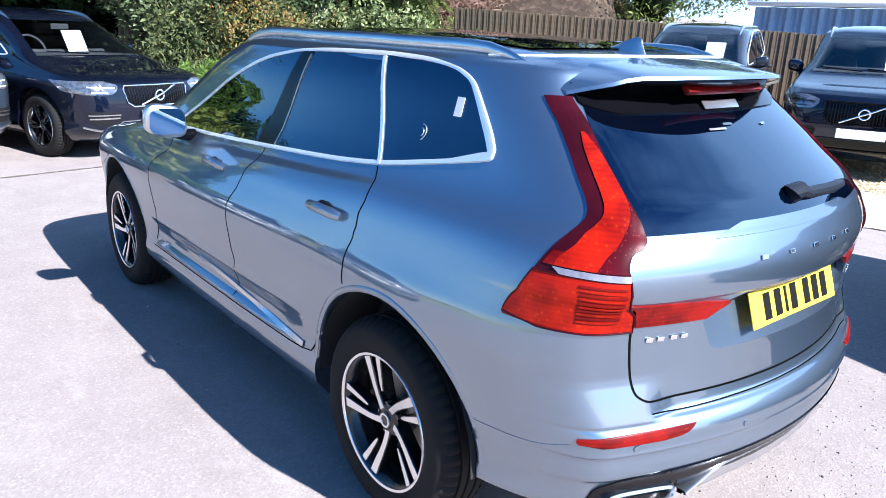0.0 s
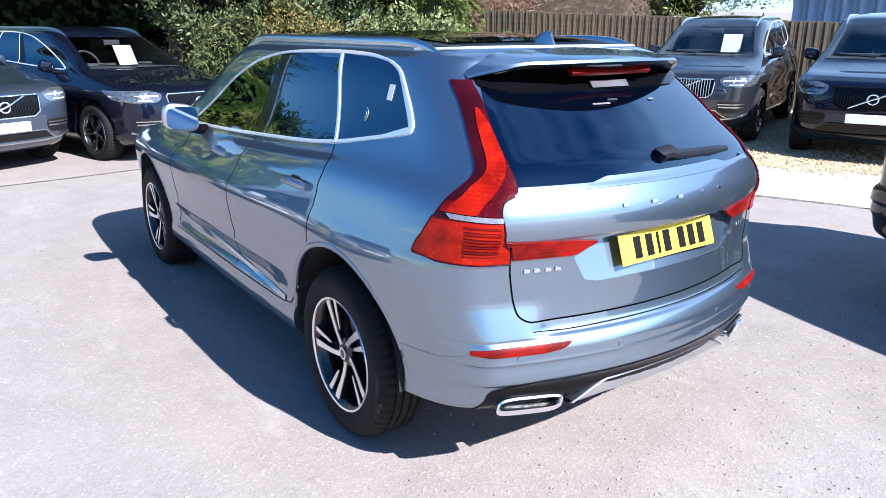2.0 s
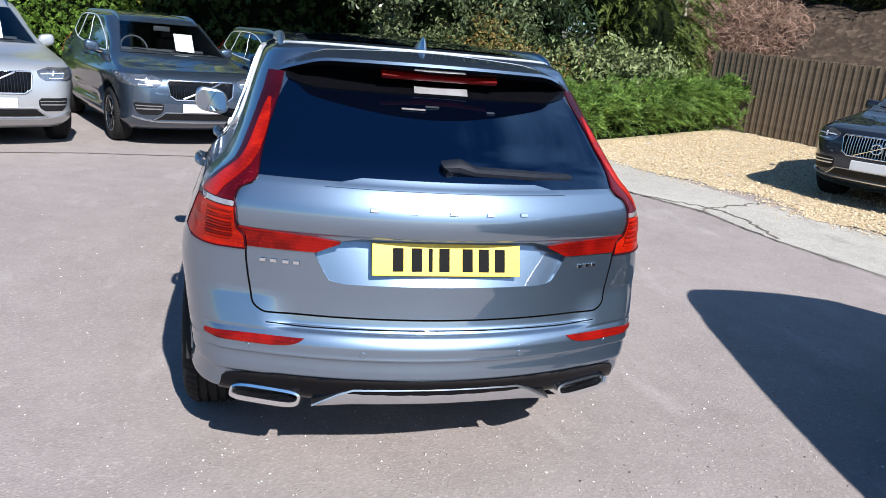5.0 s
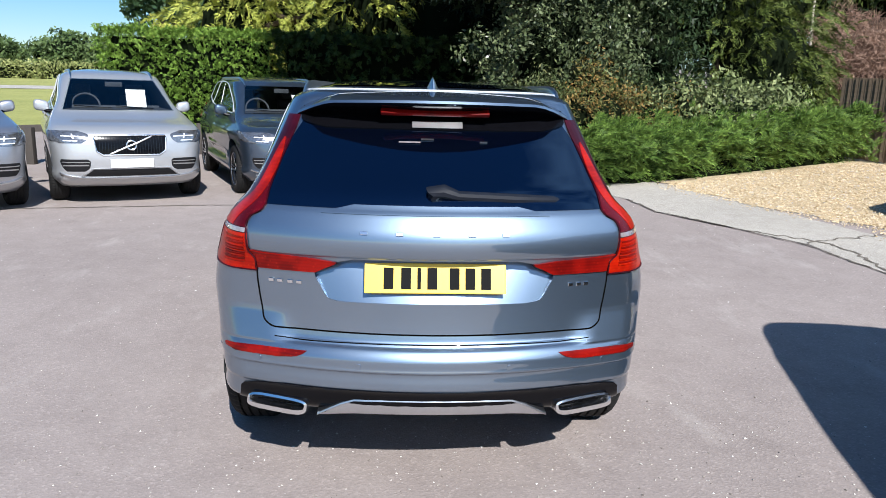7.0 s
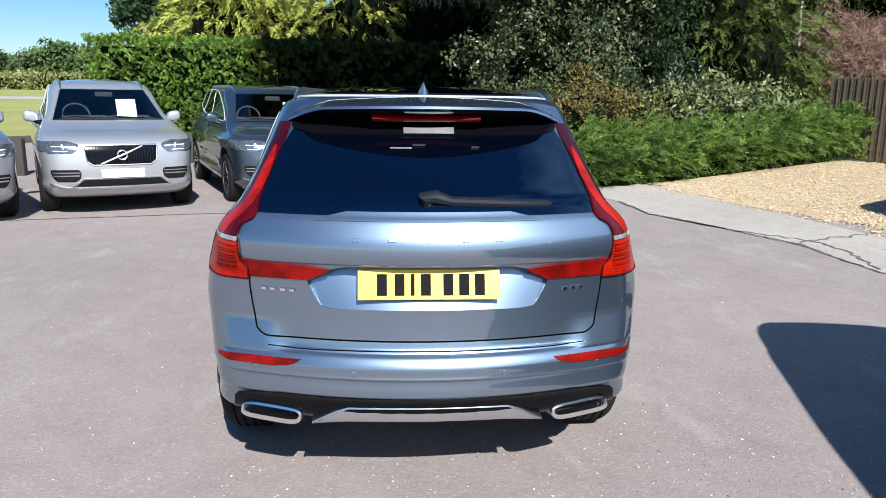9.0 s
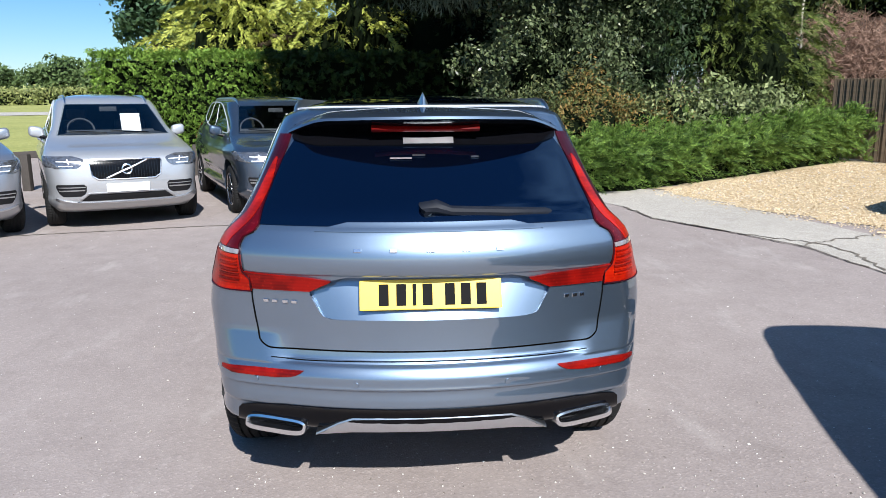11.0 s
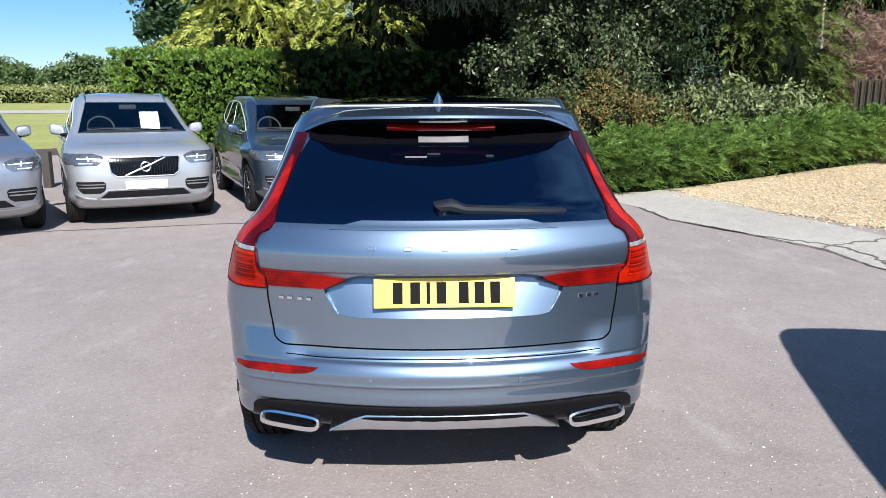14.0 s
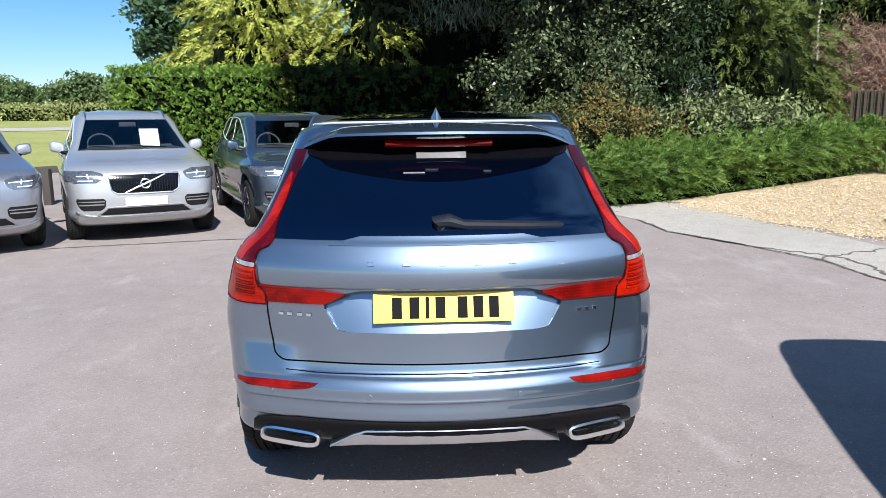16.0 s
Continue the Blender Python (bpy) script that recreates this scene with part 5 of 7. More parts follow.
def spray_mesh(name, P, D, per, length, size, aspect, mat, seed):
    """Feathery sprays: from each point of P a twig runs along D, with small leaves set off to both sides of it."""
    r = np.random.RandomState(seed)
    n = len(P)
    D = D / (np.linalg.norm(D, axis=1, keepdims=True) + 1e-9)
    B = np.cross(D, r.normal(size=(n, 3)))
    B /= np.linalg.norm(B, axis=1, keepdims=True) + 1e-9
    k = r.uniform(0.55, 1.3, size=(n, 1))
    rep_ = lambda A: np.repeat(A, per, axis=0)
    t = np.tile((np.arange(per) + 0.5) / per, n)[:, None]
    side = np.where(np.tile(np.arange(per) % 2, n)[:, None] == 0, 1.0, -1.0)
    d, b = rep_(D), rep_(B)
    bend = np.array((0, 0, -0.35)) * (t ** 2) * length
    C = rep_(P) + d * t * length * rep_(k) + bend
    A = d * (0.75 + 0.5 * t) + b * side * (0.75 - 0.4 * t) + r.normal(size=(n * per, 3)) * 0.16
    A /= np.linalg.norm(A, axis=1, keepdims=True)
    W = np.cross(A, np.cross(d, b) + r.normal(size=(n * per, 3)) * 0.3)
    W /= np.linalg.norm(W, axis=1, keepdims=True) + 1e-9
    s = size * (1.25 - 0.6 * t) * r.uniform(0.75, 1.25, size=(n * per, 1))
    V = np.empty((n * per, 4, 3))
    V[:, 0], V[:, 2] = C, C + A * s * 2
    V[:, 1], V[:, 3] = C + A * s + W * s * aspect, C + A * s - W * s * aspect
    me = bpy.data.meshes.new(name)
    m = n * per
    me.vertices.add(4 * m)
    me.vertices.foreach_set("co", V.reshape(-1))
    me.loops.add(4 * m)
    me.loops.foreach_set("vertex_index", np.arange(4 * m, dtype=np.int32))
    me.polygons.add(m)
    me.polygons.foreach_set("loop_start", np.arange(0, 4 * m, 4, dtype=np.int32))
    me.polygons.foreach_set("loop_total", np.full(m, 4, dtype=np.int32))
    me.update(calc_edges=True)
    me.materials.append(mat)
    return me


def clumped(P, per, spread, squash, r):
    """Gathers points into sprays: every centre gets a handful of leaves about it."""
    C = np.repeat(P, per, axis=0)
    k = np.repeat(r.uniform(0.6, 1.5, size=(len(P), 1)), per, axis=0)
    return C + r.normal(size=C.shape) * spread * k * np.array((1, 1, squash))


def blob_points(lobes, n, seed, lump=0.25, shell=0.5, clump=None):
    """Points in the outer shells of lumpy ellipsoids (cx, cy, cz, rx, ry, rz)."""
    r = np.random.RandomState(seed)
    if clump:
        P, d = blob_points(lobes, n // clump[0], seed, lump, shell)
        return clumped(P, clump[0], clump[1], clump[2], r), None
    w = np.array([l[3] * l[4] + l[4] * l[5] + l[3] * l[5] for l in lobes])
    k = r.choice(len(lobes), n, p=w / w.sum())
    L = np.array(lobes)[k]
    d = r.normal(size=(n, 3))
    d /= np.linalg.norm(d, axis=1, keepdims=True)
    ph = 1 + lump * (np.sin(d[:, 0] * 7 + k * 1.7) * np.sin(d[:, 1] * 6 + k) * 0.6 + np.sin(d[:, 2] * 9 + k * 2.3 + d[:, 0] * 5) * 0.4)
    rad = ph * (1 - shell * r.rand(n) ** 1.8)
    P = L[:, :3] + d * L[:, 3:] * rad[:, None]
    return P, d


# Solid dark lumps added inside the foliage to block light and see-through.
def core_blob(lobes, k=0.62):
    bm = bmesh.new()
    for i, (cx, cy, cz, rx, ry, rz) in enumerate(lobes):
        bmesh.ops.create_icosphere(bm, subdivisions=3, radius=1.0, matrix=Matrix.Translation((cx, cy, cz)) @ Matrix.Diagonal((rx * k, ry * k, rz * k, 1)))
    for v in bm.verts:
        v.co += Vector((noise.noise(v.co * 1.9), noise.noise(v.co * 1.9 + Vector((7, 0, 0))), noise.noise(v.co * 1.9 + Vector((0, 9, 0))))) * 0.22
    return bm


def shrub(name, lobes, n, size, mat, label, category, seed, aspect=0.5, droop=0.0, core=0.62, trunk=None, lump=0.25, shell=0.5, clump=None, group="", spray=None):
    cx, cy = lobes[0][0], lobes[0][1]
    base = Vector((cx, cy, g(cx, cy)))
    t = thing(name, Matrix.Translation(base), label, category, group)
    P, d = blob_points(lobes, n // spray[0] if spray else n, seed, lump, shell, None if spray else clump)
    keep = P[:, 2] > np.array([g(x, y) for x, y in P[:, :2]]) + 0.02
    ids = (np.arange(len(P)) // clump[0])[keep] if clump and not spray else None
    P = P[keep] - np.array(base)
    if spray:
        D = d[keep] * np.array((1.0, 1.0, 0.35)) + np.array((0.1, -0.1, -0.25 * droop)) + np.random.RandomState(seed).normal(size=P.shape) * 0.3
        ob = new("crown", spray_mesh("crown", P, D, spray[0], spray[1], size, aspect, mat, seed))
    else:
        ob = new("crown", leaf_mesh("crown", P, size, aspect, mat, seed, droop, ids=ids))
    ob.parent = t
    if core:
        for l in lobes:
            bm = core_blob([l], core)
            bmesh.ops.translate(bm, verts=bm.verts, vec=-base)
            part("shade_core", bm, M_CORE, t)
    tr = bmesh.new()
    h = max(0.4, (trunk[0] if trunk else lobes[0][2] - base.z))
    rr = trunk[1] if trunk else 0.05
    pts = [(0.04 * math.sin(i * 1.3) * i, 0.05 * math.cos(i * 1.1) * i, h * i / 5 - 0.05) for i in range(6)]
    bm_tube(tr, pts, [rr * (1.25 - 0.14 * i) for i in range(6)], 10)
    rnd = random.Random(seed)
    for k in range(5 if trunk else 3):
        l = rnd.choice(lobes)
        q = Vector((l[0], l[1], l[2])) - base
        s = Vector(pts[2 + k % 3])
        bm_tube(tr, [s, s.lerp(q, 0.5) + Vector((0, 0, 0.15)), q], [rr * 0.5, rr * 0.35, rr * 0.15], 7)
    part("trunk", tr, M_BARK, t)
    return t


def hedge(name, line, depth, top, n, size, mat, label, seed, bottom=0.0, rough=0.12, aspect=0.27, lean=(0, 0, 0), undercut=0.0, clump=(30, 0.08, 0.6), spray=None):
    """A clipped hedge along a line of ground points; top gives the heights at its points."""
    r = np.random.RandomState(seed)
    pts = [np.array(p, float) for p in line]
    seg = [np.linalg.norm(b - a) for a, b in zip(pts, pts[1:])]
    cum = np.concatenate([[0], np.cumsum(seg)])
    def place(s, off):
        i = min(max(int(np.searchsorted(cum, s)) - 1, 0), len(seg) - 1)
        f = (s - cum[i]) / seg[i]
        p = pts[i] + (pts[i + 1] - pts[i]) * f
        d = (pts[i + 1] - pts[i]) / seg[i]
        return p[0] - d[1] * off, p[1] + d[0] * off, top[i] + (top[i + 1] - top[i]) * f
    base = Vector((*line[0], g(*line[0])))
    t = thing(name, Matrix.Translation(base), label, "hedge")
    P = []
    for k in range(n // clump[0]):
        s = r.rand() * cum[-1]
        c = r.rand()
        if c < 0.62:
            x, y, h = place(s, rough * r.normal() * 0.6 + 0.25 * (r.rand() ** 2))
            z = g(x, y) + bottom + (h - bottom) * r.rand()
            round_in = max(0, (z - g(x, y)) / h - 0.85) * 0.8
            x, y, _ = place(s, abs(rough * r.normal() * 0.7) - rough * 0.5 + round_in * depth + undercut * (1 - (z - g(x, y)) / h) ** 2)
        elif c < 0.92:
            o = depth * r.rand()
            x, y, h = place(s, o)
            z = g(x, y) + h + rough * 0.35 * r.normal() - 0.05
        else:
            s = 0.0 if r.rand() < 0.5 else cum[-1]
            x, y, h = place(s, depth * r.rand())
            z = g(x, y) + bottom + (h - bottom) * r.rand()
            x += rough * r.normal()
        bumpz = 0.07 * math.sin(x * 2.7) * math.sin(y * 3.1 + x)
        P.append((x, y + bumpz, z + bumpz * 0.5))
    if spray:
        T = np.array(P)[:: spray[2]] - np.array(base)
        turn = r.normal(size=T.shape) * spray[1] + np.array(lean)
        P, D = np.repeat(T, spray[2], axis=0), np.repeat(turn, spray[2], axis=0)
        P = P + r.normal(size=P.shape) * 0.03
        D = D + r.normal(size=P.shape) * 0.38
        ob = new("foliage", spray_mesh("foliage", P, D, clump[0], spray[0], size, aspect, mat, seed))
    else:
        P = clumped(np.array(P), *clump, r) - np.array(base)
        ob = new("foliage", leaf_mesh("foliage", P, size, aspect, mat, seed, 0.0, lean, np.arange(len(P)) // clump[0]))
    ob.parent = t
    # Added solid fill: its near-black colour stands in for shade inside the hedge.
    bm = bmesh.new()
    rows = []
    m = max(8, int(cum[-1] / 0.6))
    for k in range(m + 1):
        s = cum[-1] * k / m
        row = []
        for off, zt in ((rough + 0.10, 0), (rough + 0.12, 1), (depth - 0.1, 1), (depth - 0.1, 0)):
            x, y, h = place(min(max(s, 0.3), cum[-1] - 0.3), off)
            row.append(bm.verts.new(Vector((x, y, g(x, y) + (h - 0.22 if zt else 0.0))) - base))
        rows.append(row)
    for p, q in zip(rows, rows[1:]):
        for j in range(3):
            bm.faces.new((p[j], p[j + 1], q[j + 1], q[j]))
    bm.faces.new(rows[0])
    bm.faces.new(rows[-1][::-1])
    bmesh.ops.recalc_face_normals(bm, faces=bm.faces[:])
    part("shade_core", bm, M_CORE, t)
    return t


hedge("tall_hedge", [(-8.1, 17.0), (-6.0, 17.0), (-3.6, 17.0)], 1.4, [2.90, 2.88, 2.85], 142000, 0.0265, M_YEW, "tall clipped green hedge behind the parked cars", 11, 0.0, 0.14, 0.28, (0.35, -0.8, 0.35), 0.0, (20, 0.062, 0.6), (0.125, 0.5, 3))
# Shaded end of the tall hedge, darkened by its leaf colour.
hedge("shaded_hedge_end", [(-3.55, 17.05), (-1.0, 17.05), (2.5, 17.05)], 1.4, [2.86, 2.83, 2.80], 58000, 0.055, M_SHADEHEDGE, "end of the tall hedge under the tree, shade put into its leaf colour", 14, 0.0, 0.14, 0.32, (0.2, -0.7, 0.2), 0.0, (20, 0.062, 0.6), (0.16, 0.5, 3))
hedge("low_hedge", [(1.8, 9.3), (2.5, 8.80), (3.52, 8.38), (5.16, 9.08), (6.5, 9.8), (8.9, 11.05)], 1.6, [0.80, 0.80, 0.78, 0.80, 0.86, 0.97], 125000, 0.037, M_LOWHEDGE, "low spreading evergreen hedge bordering the gravel", 12, 0.0, 0.27, 0.2, (0.75, -0.35, 0.6), 0.75, (18, 0.048, 0.9), (0.25, 0.5, 6))

# Holly's shaded side drawn as a bush of its own, in darker leaves.
shrub("shade_bush", [(5.0, 13.2, 2.6, 1.4, 1.4, 2.5), (5.2, 13.5, 5.0, 1.7, 1.5, 2.2)], 28000, 0.058, M_DARKSHADELEAF, "evergreen bush between holly and conifer, shade put into its dark leaves", "bush", 35, 0.35, core=0.5, lump=0.5, clump=(24, 0.13, 0.6))
shrub("holly_bush", [(3.2, 12.6, 2.4, 1.8, 1.6, 2.3), (3.7, 12.9, 5.0, 2.0, 1.6, 2.0)], 62000, 0.048, M_HOLLY, "large dark holly bush with pale-edged glossy leaves", "bush", 21, core=0.5, lump=0.45, clump=(28, 0.12, 0.9))
shrub("orange_bush", [(3.3, 10.9, 1.2, 0.75, 0.6, 0.8), (4.3, 10.85, 1.05, 0.8, 0.5, 0.65), (5.1, 11.0, 0.95, 0.5, 0.4, 0.6), (3.45, 11.2, 1.85, 0.3, 0.3, 0.45)], 20000, 0.036, M_ORANGE, "bronze and yellow shrub growing behind the low hedge", "shrub", 22, 0.36, clump=(20, 0.07, 1.5), lump=0.55)
shrub("green_shrub", [(2.5, 11.3, 1.2, 0.7, 0.7, 0.8), (2.1, 11.0, 0.9, 0.5, 0.5, 0.6)], 9000, 0.045, M_MIXED, "green leafy shrub growing beside the bronze one", "shrub", 36, 0.3, clump=(18, 0.08, 1.2), lump=0.5)
shrub("pale_bush", [(6.1, 11.3, 1.05, 1.2, 0.8, 0.95), (7.3, 11.9, 1.1, 1.0, 0.8, 0.9), (5.0, 11.0, 1.1, 0.7, 0.6, 0.8)], 17000, 0.05, M_PALE, "pale green leafy shrub growing behind the low hedge", "shrub", 23, clump=(16, 0.12, 0.6))
# Added fill for the dark hollow: closes sky gaps, its shade in the colour.
shrub("shade_fill_thicket", [(1.6, 20.5, 3.4, 1.8, 1.6, 3.2), (3.4, 19.5, 3.6, 2.2, 1.6, 3.4), (2.6, 20.0, 6.4, 2.6, 1.8, 2.6), (5.6, 17.5, 4.6, 2.6, 1.6, 4.0), (0.2, 21.8, 4.8, 1.4, 1.2, 3.6), (14.6, 21.0, 5.6, 2.6, 1.5, 3.2), (9.6, 18.6, 5.0, 2.4, 1.5, 3.2), (12.6, 20.0, 6.0, 2.6, 1.6, 3.0)], 30000, 0.10, M_DARKSHADELEAF, "thicket added behind the tall hedge, shade put into its dark leaves", "thicket", 33, 0.4, 0.3, core=0.8, clump=(30, 0.25, 0.6))
shrub("green_conifer", [(7.0, 14.2, 3.4, 1.5, 1.5, 1.9), (7.9, 14.0, 2.6, 1.6, 1.4, 2.0), (9.0, 14.6, 2.0, 1.3, 1.3, 1.7), (7.0, 14.4, 5.4, 2.2, 1.6, 2.2)], 88000, 0.049, M_CONIFER, "feathery green conifer with drooping sprays", "conifer", 24, 0.2, 0.8, trunk=(4.5, 0.14), lump=0.45, core=0.55, spray=(28, 0.30))
# Most lobes hang out of view, added to block sun and sky.
shade_tree = shrub("shade_tree", [(2.4, 14.2, 6.6, 3.0, 2.4, 2.0), (0.4, 12.2, 6.6, 2.9, 2.6, 2.2), (-0.9, 13.0, 6.8, 2.1, 2.4, 2.0), (2.6, 11.4, 6.6, 2.6, 2.2, 2.0), (-0.8, 14.5, 5.6, 2.2, 1.6, 1.4), (0.4, 13.8, 5.2, 2.4, 1.6, 1.4), (5.6, 13.5, 7.6, 3.0, 2.4, 2.4), (0.8, 15.8, 4.9, 2.8, 1.7, 1.1), (3.2, 15.2, 5.3, 2.8, 1.9, 1.2), (1.4, 10.2, 6.6, 2.6, 1.9, 1.2), (0.4, 9.3, 6.8, 2.6, 1.8, 1.0), (3.4, 9.8, 6.9, 2.6, 1.9, 1.2), (-0.4, 11.6, 5.9, 1.8, 1.5, 1.0), (2.4, 12.6, 5.2, 2.4, 1.5, 0.9)], 46000, 0.125, M_DARKSHADELEAF, "tall dark evergreen tree over the hedge, unseen lobes added to shade it", "tree", 25, 0.4, 0.5, trunk=(6.0, 0.25), core=0.9)
sprays, _ = blob_points([(0.9, 13.0, 4.4, 1.3, 0.9, 0.9), (1.9, 12.6, 4.8, 1.0, 0.8, 0.8)], 6000, 34)
ob = new("hanging_sprays", leaf_mesh("hanging_sprays", sprays - np.array(shade_tree.matrix_basis.translation), 0.10, 0.13, M_WEEP, 34, 2.2))
ob.parent = shade_tree
tagged(ob, "grey-green hanging sprays")
shrub("golden_conifer", [(-5.6, 22.0, 3.4, 2.2, 1.9, 3.0), (-4.0, 22.6, 3.2, 2.0, 1.8, 2.8), (-5.0, 22.3, 6.0, 2.0, 1.8, 3.4), (-2.4, 21.5, 3.2, 1.7, 1.5, 2.4), (-1.2, 21.0, 4.2, 1.6, 1.4, 2.4)], 84000, 0.075, M_GOLD, "golden yellow conifer rising behind the tall hedge", "conifer", 26, 0.26, 1.2, trunk=(5.0, 0.2), lump=0.4, core=0.5, spray=(24, 0.45))
shrub("broad_tree", [(-10.9, 32, 6.4, 2.0, 2.0, 2.4), (-9.6, 33, 8.4, 3.0, 2.6, 3.8), (-8.2, 33, 5.4, 2.2, 2.0, 2.6)], 26000, 0.13, M_BROAD, "tall broadleaf tree behind the hedge", "tree", 27, 0.55, 0.2, trunk=(6.0, 0.3), clump=(45, 0.40, 0.6), lump=0.35, core=0.5)
for k, (x, y, s) in enumerate([(-60.6, 108, 5.1), (-48.2, 108, 5.5), (-39.5, 106, 5.4), (-31, 108, 5.2), (-71, 110, 6.0), (-82, 112, 6.0)]):
    gz = g(x, y)
    shrub("far_tree", [(x, y, gz + s * 0.62, s * 0.9, s * 0.8, s * 0.55), (x + s * 0.5, y, gz + s * 0.5, s * 0.6, s * 0.6, s * 0.45), (x - s * 0.5, y, gz + s * 0.52, s * 0.62, s * 0.6, s * 0.42)], 10000, 0.24, M_FAR, "distant round-headed tree at the field edge", "tree", 40 + k, 0.6, 0, trunk=(s * 0.6, 0.35), core=0.7, clump=(30, 0.5, 0.6), group="trees along the field")
hedge("field_scrub", [(-140, 92), (-60, 94), (-14, 96)], 4.0, [1.7, 1.9, 2.0], 22000, 0.22, M_ROUGH, "rough sunlit scrub along the field edge", 13, 0.0, 0.3, 0.4, (0, 0, 0), 0.0, (12, 0.4, 0.6))


stem = thing("bare_stem", pose(9.28, 14.4, g(9.28, 14.4)), "slender pale bare tree stem by the conifer", "tree stem")
part("stem", bm_tube(bmesh.new(), [(0.03 * math.sin(k * 1.9), 0.02 * math.cos(k * 1.3), 0.55 * k - 0.1) for k in range(11)], [0.035 - 0.0016 * k for k in range(11)], 8), plain("pale_bark", (0.42, 0.37, 0.30), 0.85, 0, 0, 0.3, 14, 0.4), stem)


# ---- fence and bank on the gravel side ----
M_BOARD = plain("weathered_fence_board", (0.15, 0.109, 0.071), 0.85, 0, 0, 0.45, 7, 0.5)


def fence():
    a, b = Vector((8.79, 12.11)), Vector((13.2, 0.8))
    d = (b - a).normalized()
    t = thing("board_fence", Matrix.Translation((a.x, a.y, g(a.x, a.y))), "weathered brown close-boarded timber fence", "fence")
    inv = t.matrix_basis.inverted()
    L = (b - a).length
    rnd = random.Random(5)
    n = int(L / 0.072)
    meshes = []
    for k in range(6):
        h = 1.56 + 0.03 * rnd.random()
        bm = box((0.074, 0.016, h), Matrix.Translation((0, 0, h / 2 + 0.03)), 0.003, 1)
        for v in bm.verts:
            v.co.y += 0.012 * (v.co.x / 0.074) + 0.004 * noise.noise(v.co * 3 + Vector((k, 0, 0)))
        me = bpy.data.meshes.new("fence_board")
        bm.to_mesh(me)
        bm.free()
        me.materials.append(M_BOARD)
        meshes.append(me)
    ang = math.degrees(math.atan2(d.y, d.x))
    for i in range(n):
        p = a + d * (i * 0.072 + 0.05)
        o = new("fence_board", meshes[rnd.randrange(6)])
        o.parent = t
        o.matrix_basis = inv @ pose(p.x + (0.006 if i % 2 else 0), p.y + (0.002 if i % 2 else 0), g(p.x, p.y) + 0.02 * (rnd.random() - 0.5), 0, 0, ang + 2 * (rnd.random() - 0.5))
    for z in (0.35, 1.25):
        p = (a + b) / 2
        r = part("fence_rail", box((L, 0.04, 0.08), inv @ Matrix.Translation((p.x + 0.05, p.y + 0.03, (g(*a) + g(*b)) / 2 + z)) @ pose(0, 0, 0, 0, math.degrees(math.atan2(g(*a) - g(*b), L)), ang)), M_BOARD, t)
    for i in range(int(L / 1.9) + 1):
        p = a + d * (i * 1.9)
        part("fence_post", box((0.09, 0.09, 1.6), inv @ Matrix.Translation((p.x + 0.09, p.y + 0.04, g(*p) + 0.78)) @ pose(0, 0, 0, 0, 0, ang), 0.006, 1), M_BOARD, t)
    return t


fence()
bank = bmesh.new()
rows = []
for i in range(80):
    s = i / 79
    x0, y0 = 9.6 + 4.6 * s, 17.0 - 5.3 * s
    row = []
    for j in range(24):
        q = j / 23
        hh = (1.0 + 1.9 * min(1, q * 2.2) + 0.9 * q) * (1 - 0.6 * max(0, s - 0.85) / 0.15)
        n3 = noise.noise(Vector((s * 9, q * 4, 0))) * 0.4 + noise.noise(Vector((s * 23, q * 9, 5))) * 0.14
        row.append(bank.verts.new((x0 + 0.85 * (q * 5.0 + n3 * 0.3), y0 + 0.5 * (q * 5.0 + n3 * 0.3), g(x0, y0) - 1.0 + hh + n3 * 0.5 + 0.6)))
    rows.append(row)
for p, q in zip(rows, rows[1:]):
    for j in range(23):
        bank.faces.new((p[j], q[j], q[j + 1], p[j + 1]))
bmesh.ops.recalc_face_normals(bank, faces=bank.faces[:])
tagged(link_bm("earth_bank", bank, M_EARTH), "bare brown earth bank behind the fence", "earth bank", kind="structure")
shrub("dry_brush", [(10.8, 15.7, 3.0, 1.1, 0.9, 0.95), (12.2, 15.2, 2.9, 1.3, 0.8, 0.8), (11.6, 15.4, 2.2, 1.5, 0.8, 0.7)], 11000, 0.15, M_DRY, "dry reddish brushwood on the earth bank", "brushwood", 31, 0.05, 0, core=0)
shrub("bank_tree", [(16.5, 17.0, 6.0, 3.2, 2.6, 2.4), (13.4, 19.0, 6.6, 3.4, 2.6, 2.6), (19.0, 13.2, 4.9, 2.2, 2.2, 2.0), (15.5, 15.0, 4.9, 2.0, 1.6, 1.2), (18.5, 18.5, 4.8, 2.4, 1.8, 1.8), (22.5, 16.5, 4.6, 2.6, 2.0, 1.9), (26.0, 14.6, 5.2, 2.2, 2.0, 1.4), (17.7, 14.2, 3.5, 1.3, 1.2, 1.3), (16.8, 12.6, 2.7, 1.2, 1.0, 1.0), (20.3, 14.6, 3.9, 1.7, 1.5, 1.5), (23.4, 14.6, 4.2, 2.0, 1.6, 1.4)], 58000, 0.09, M_CONIFER, "spreading conifer above the earth bank", "tree", 32, 0.3, 0.4, trunk=(5.0, 0.25), core=0.6, clump=(60, 0.35, 0.4), lump=0.35)

M_BLUE = plain("faded_blue_sheet", (0.20, 0.32, 0.50), 0.5, 0.1, 0, 0.15)
M_PALEROOF = plain("pale_roof_sheet", (0.62, 0.64, 0.66), 0.45, 0.1, 0, 0.08)


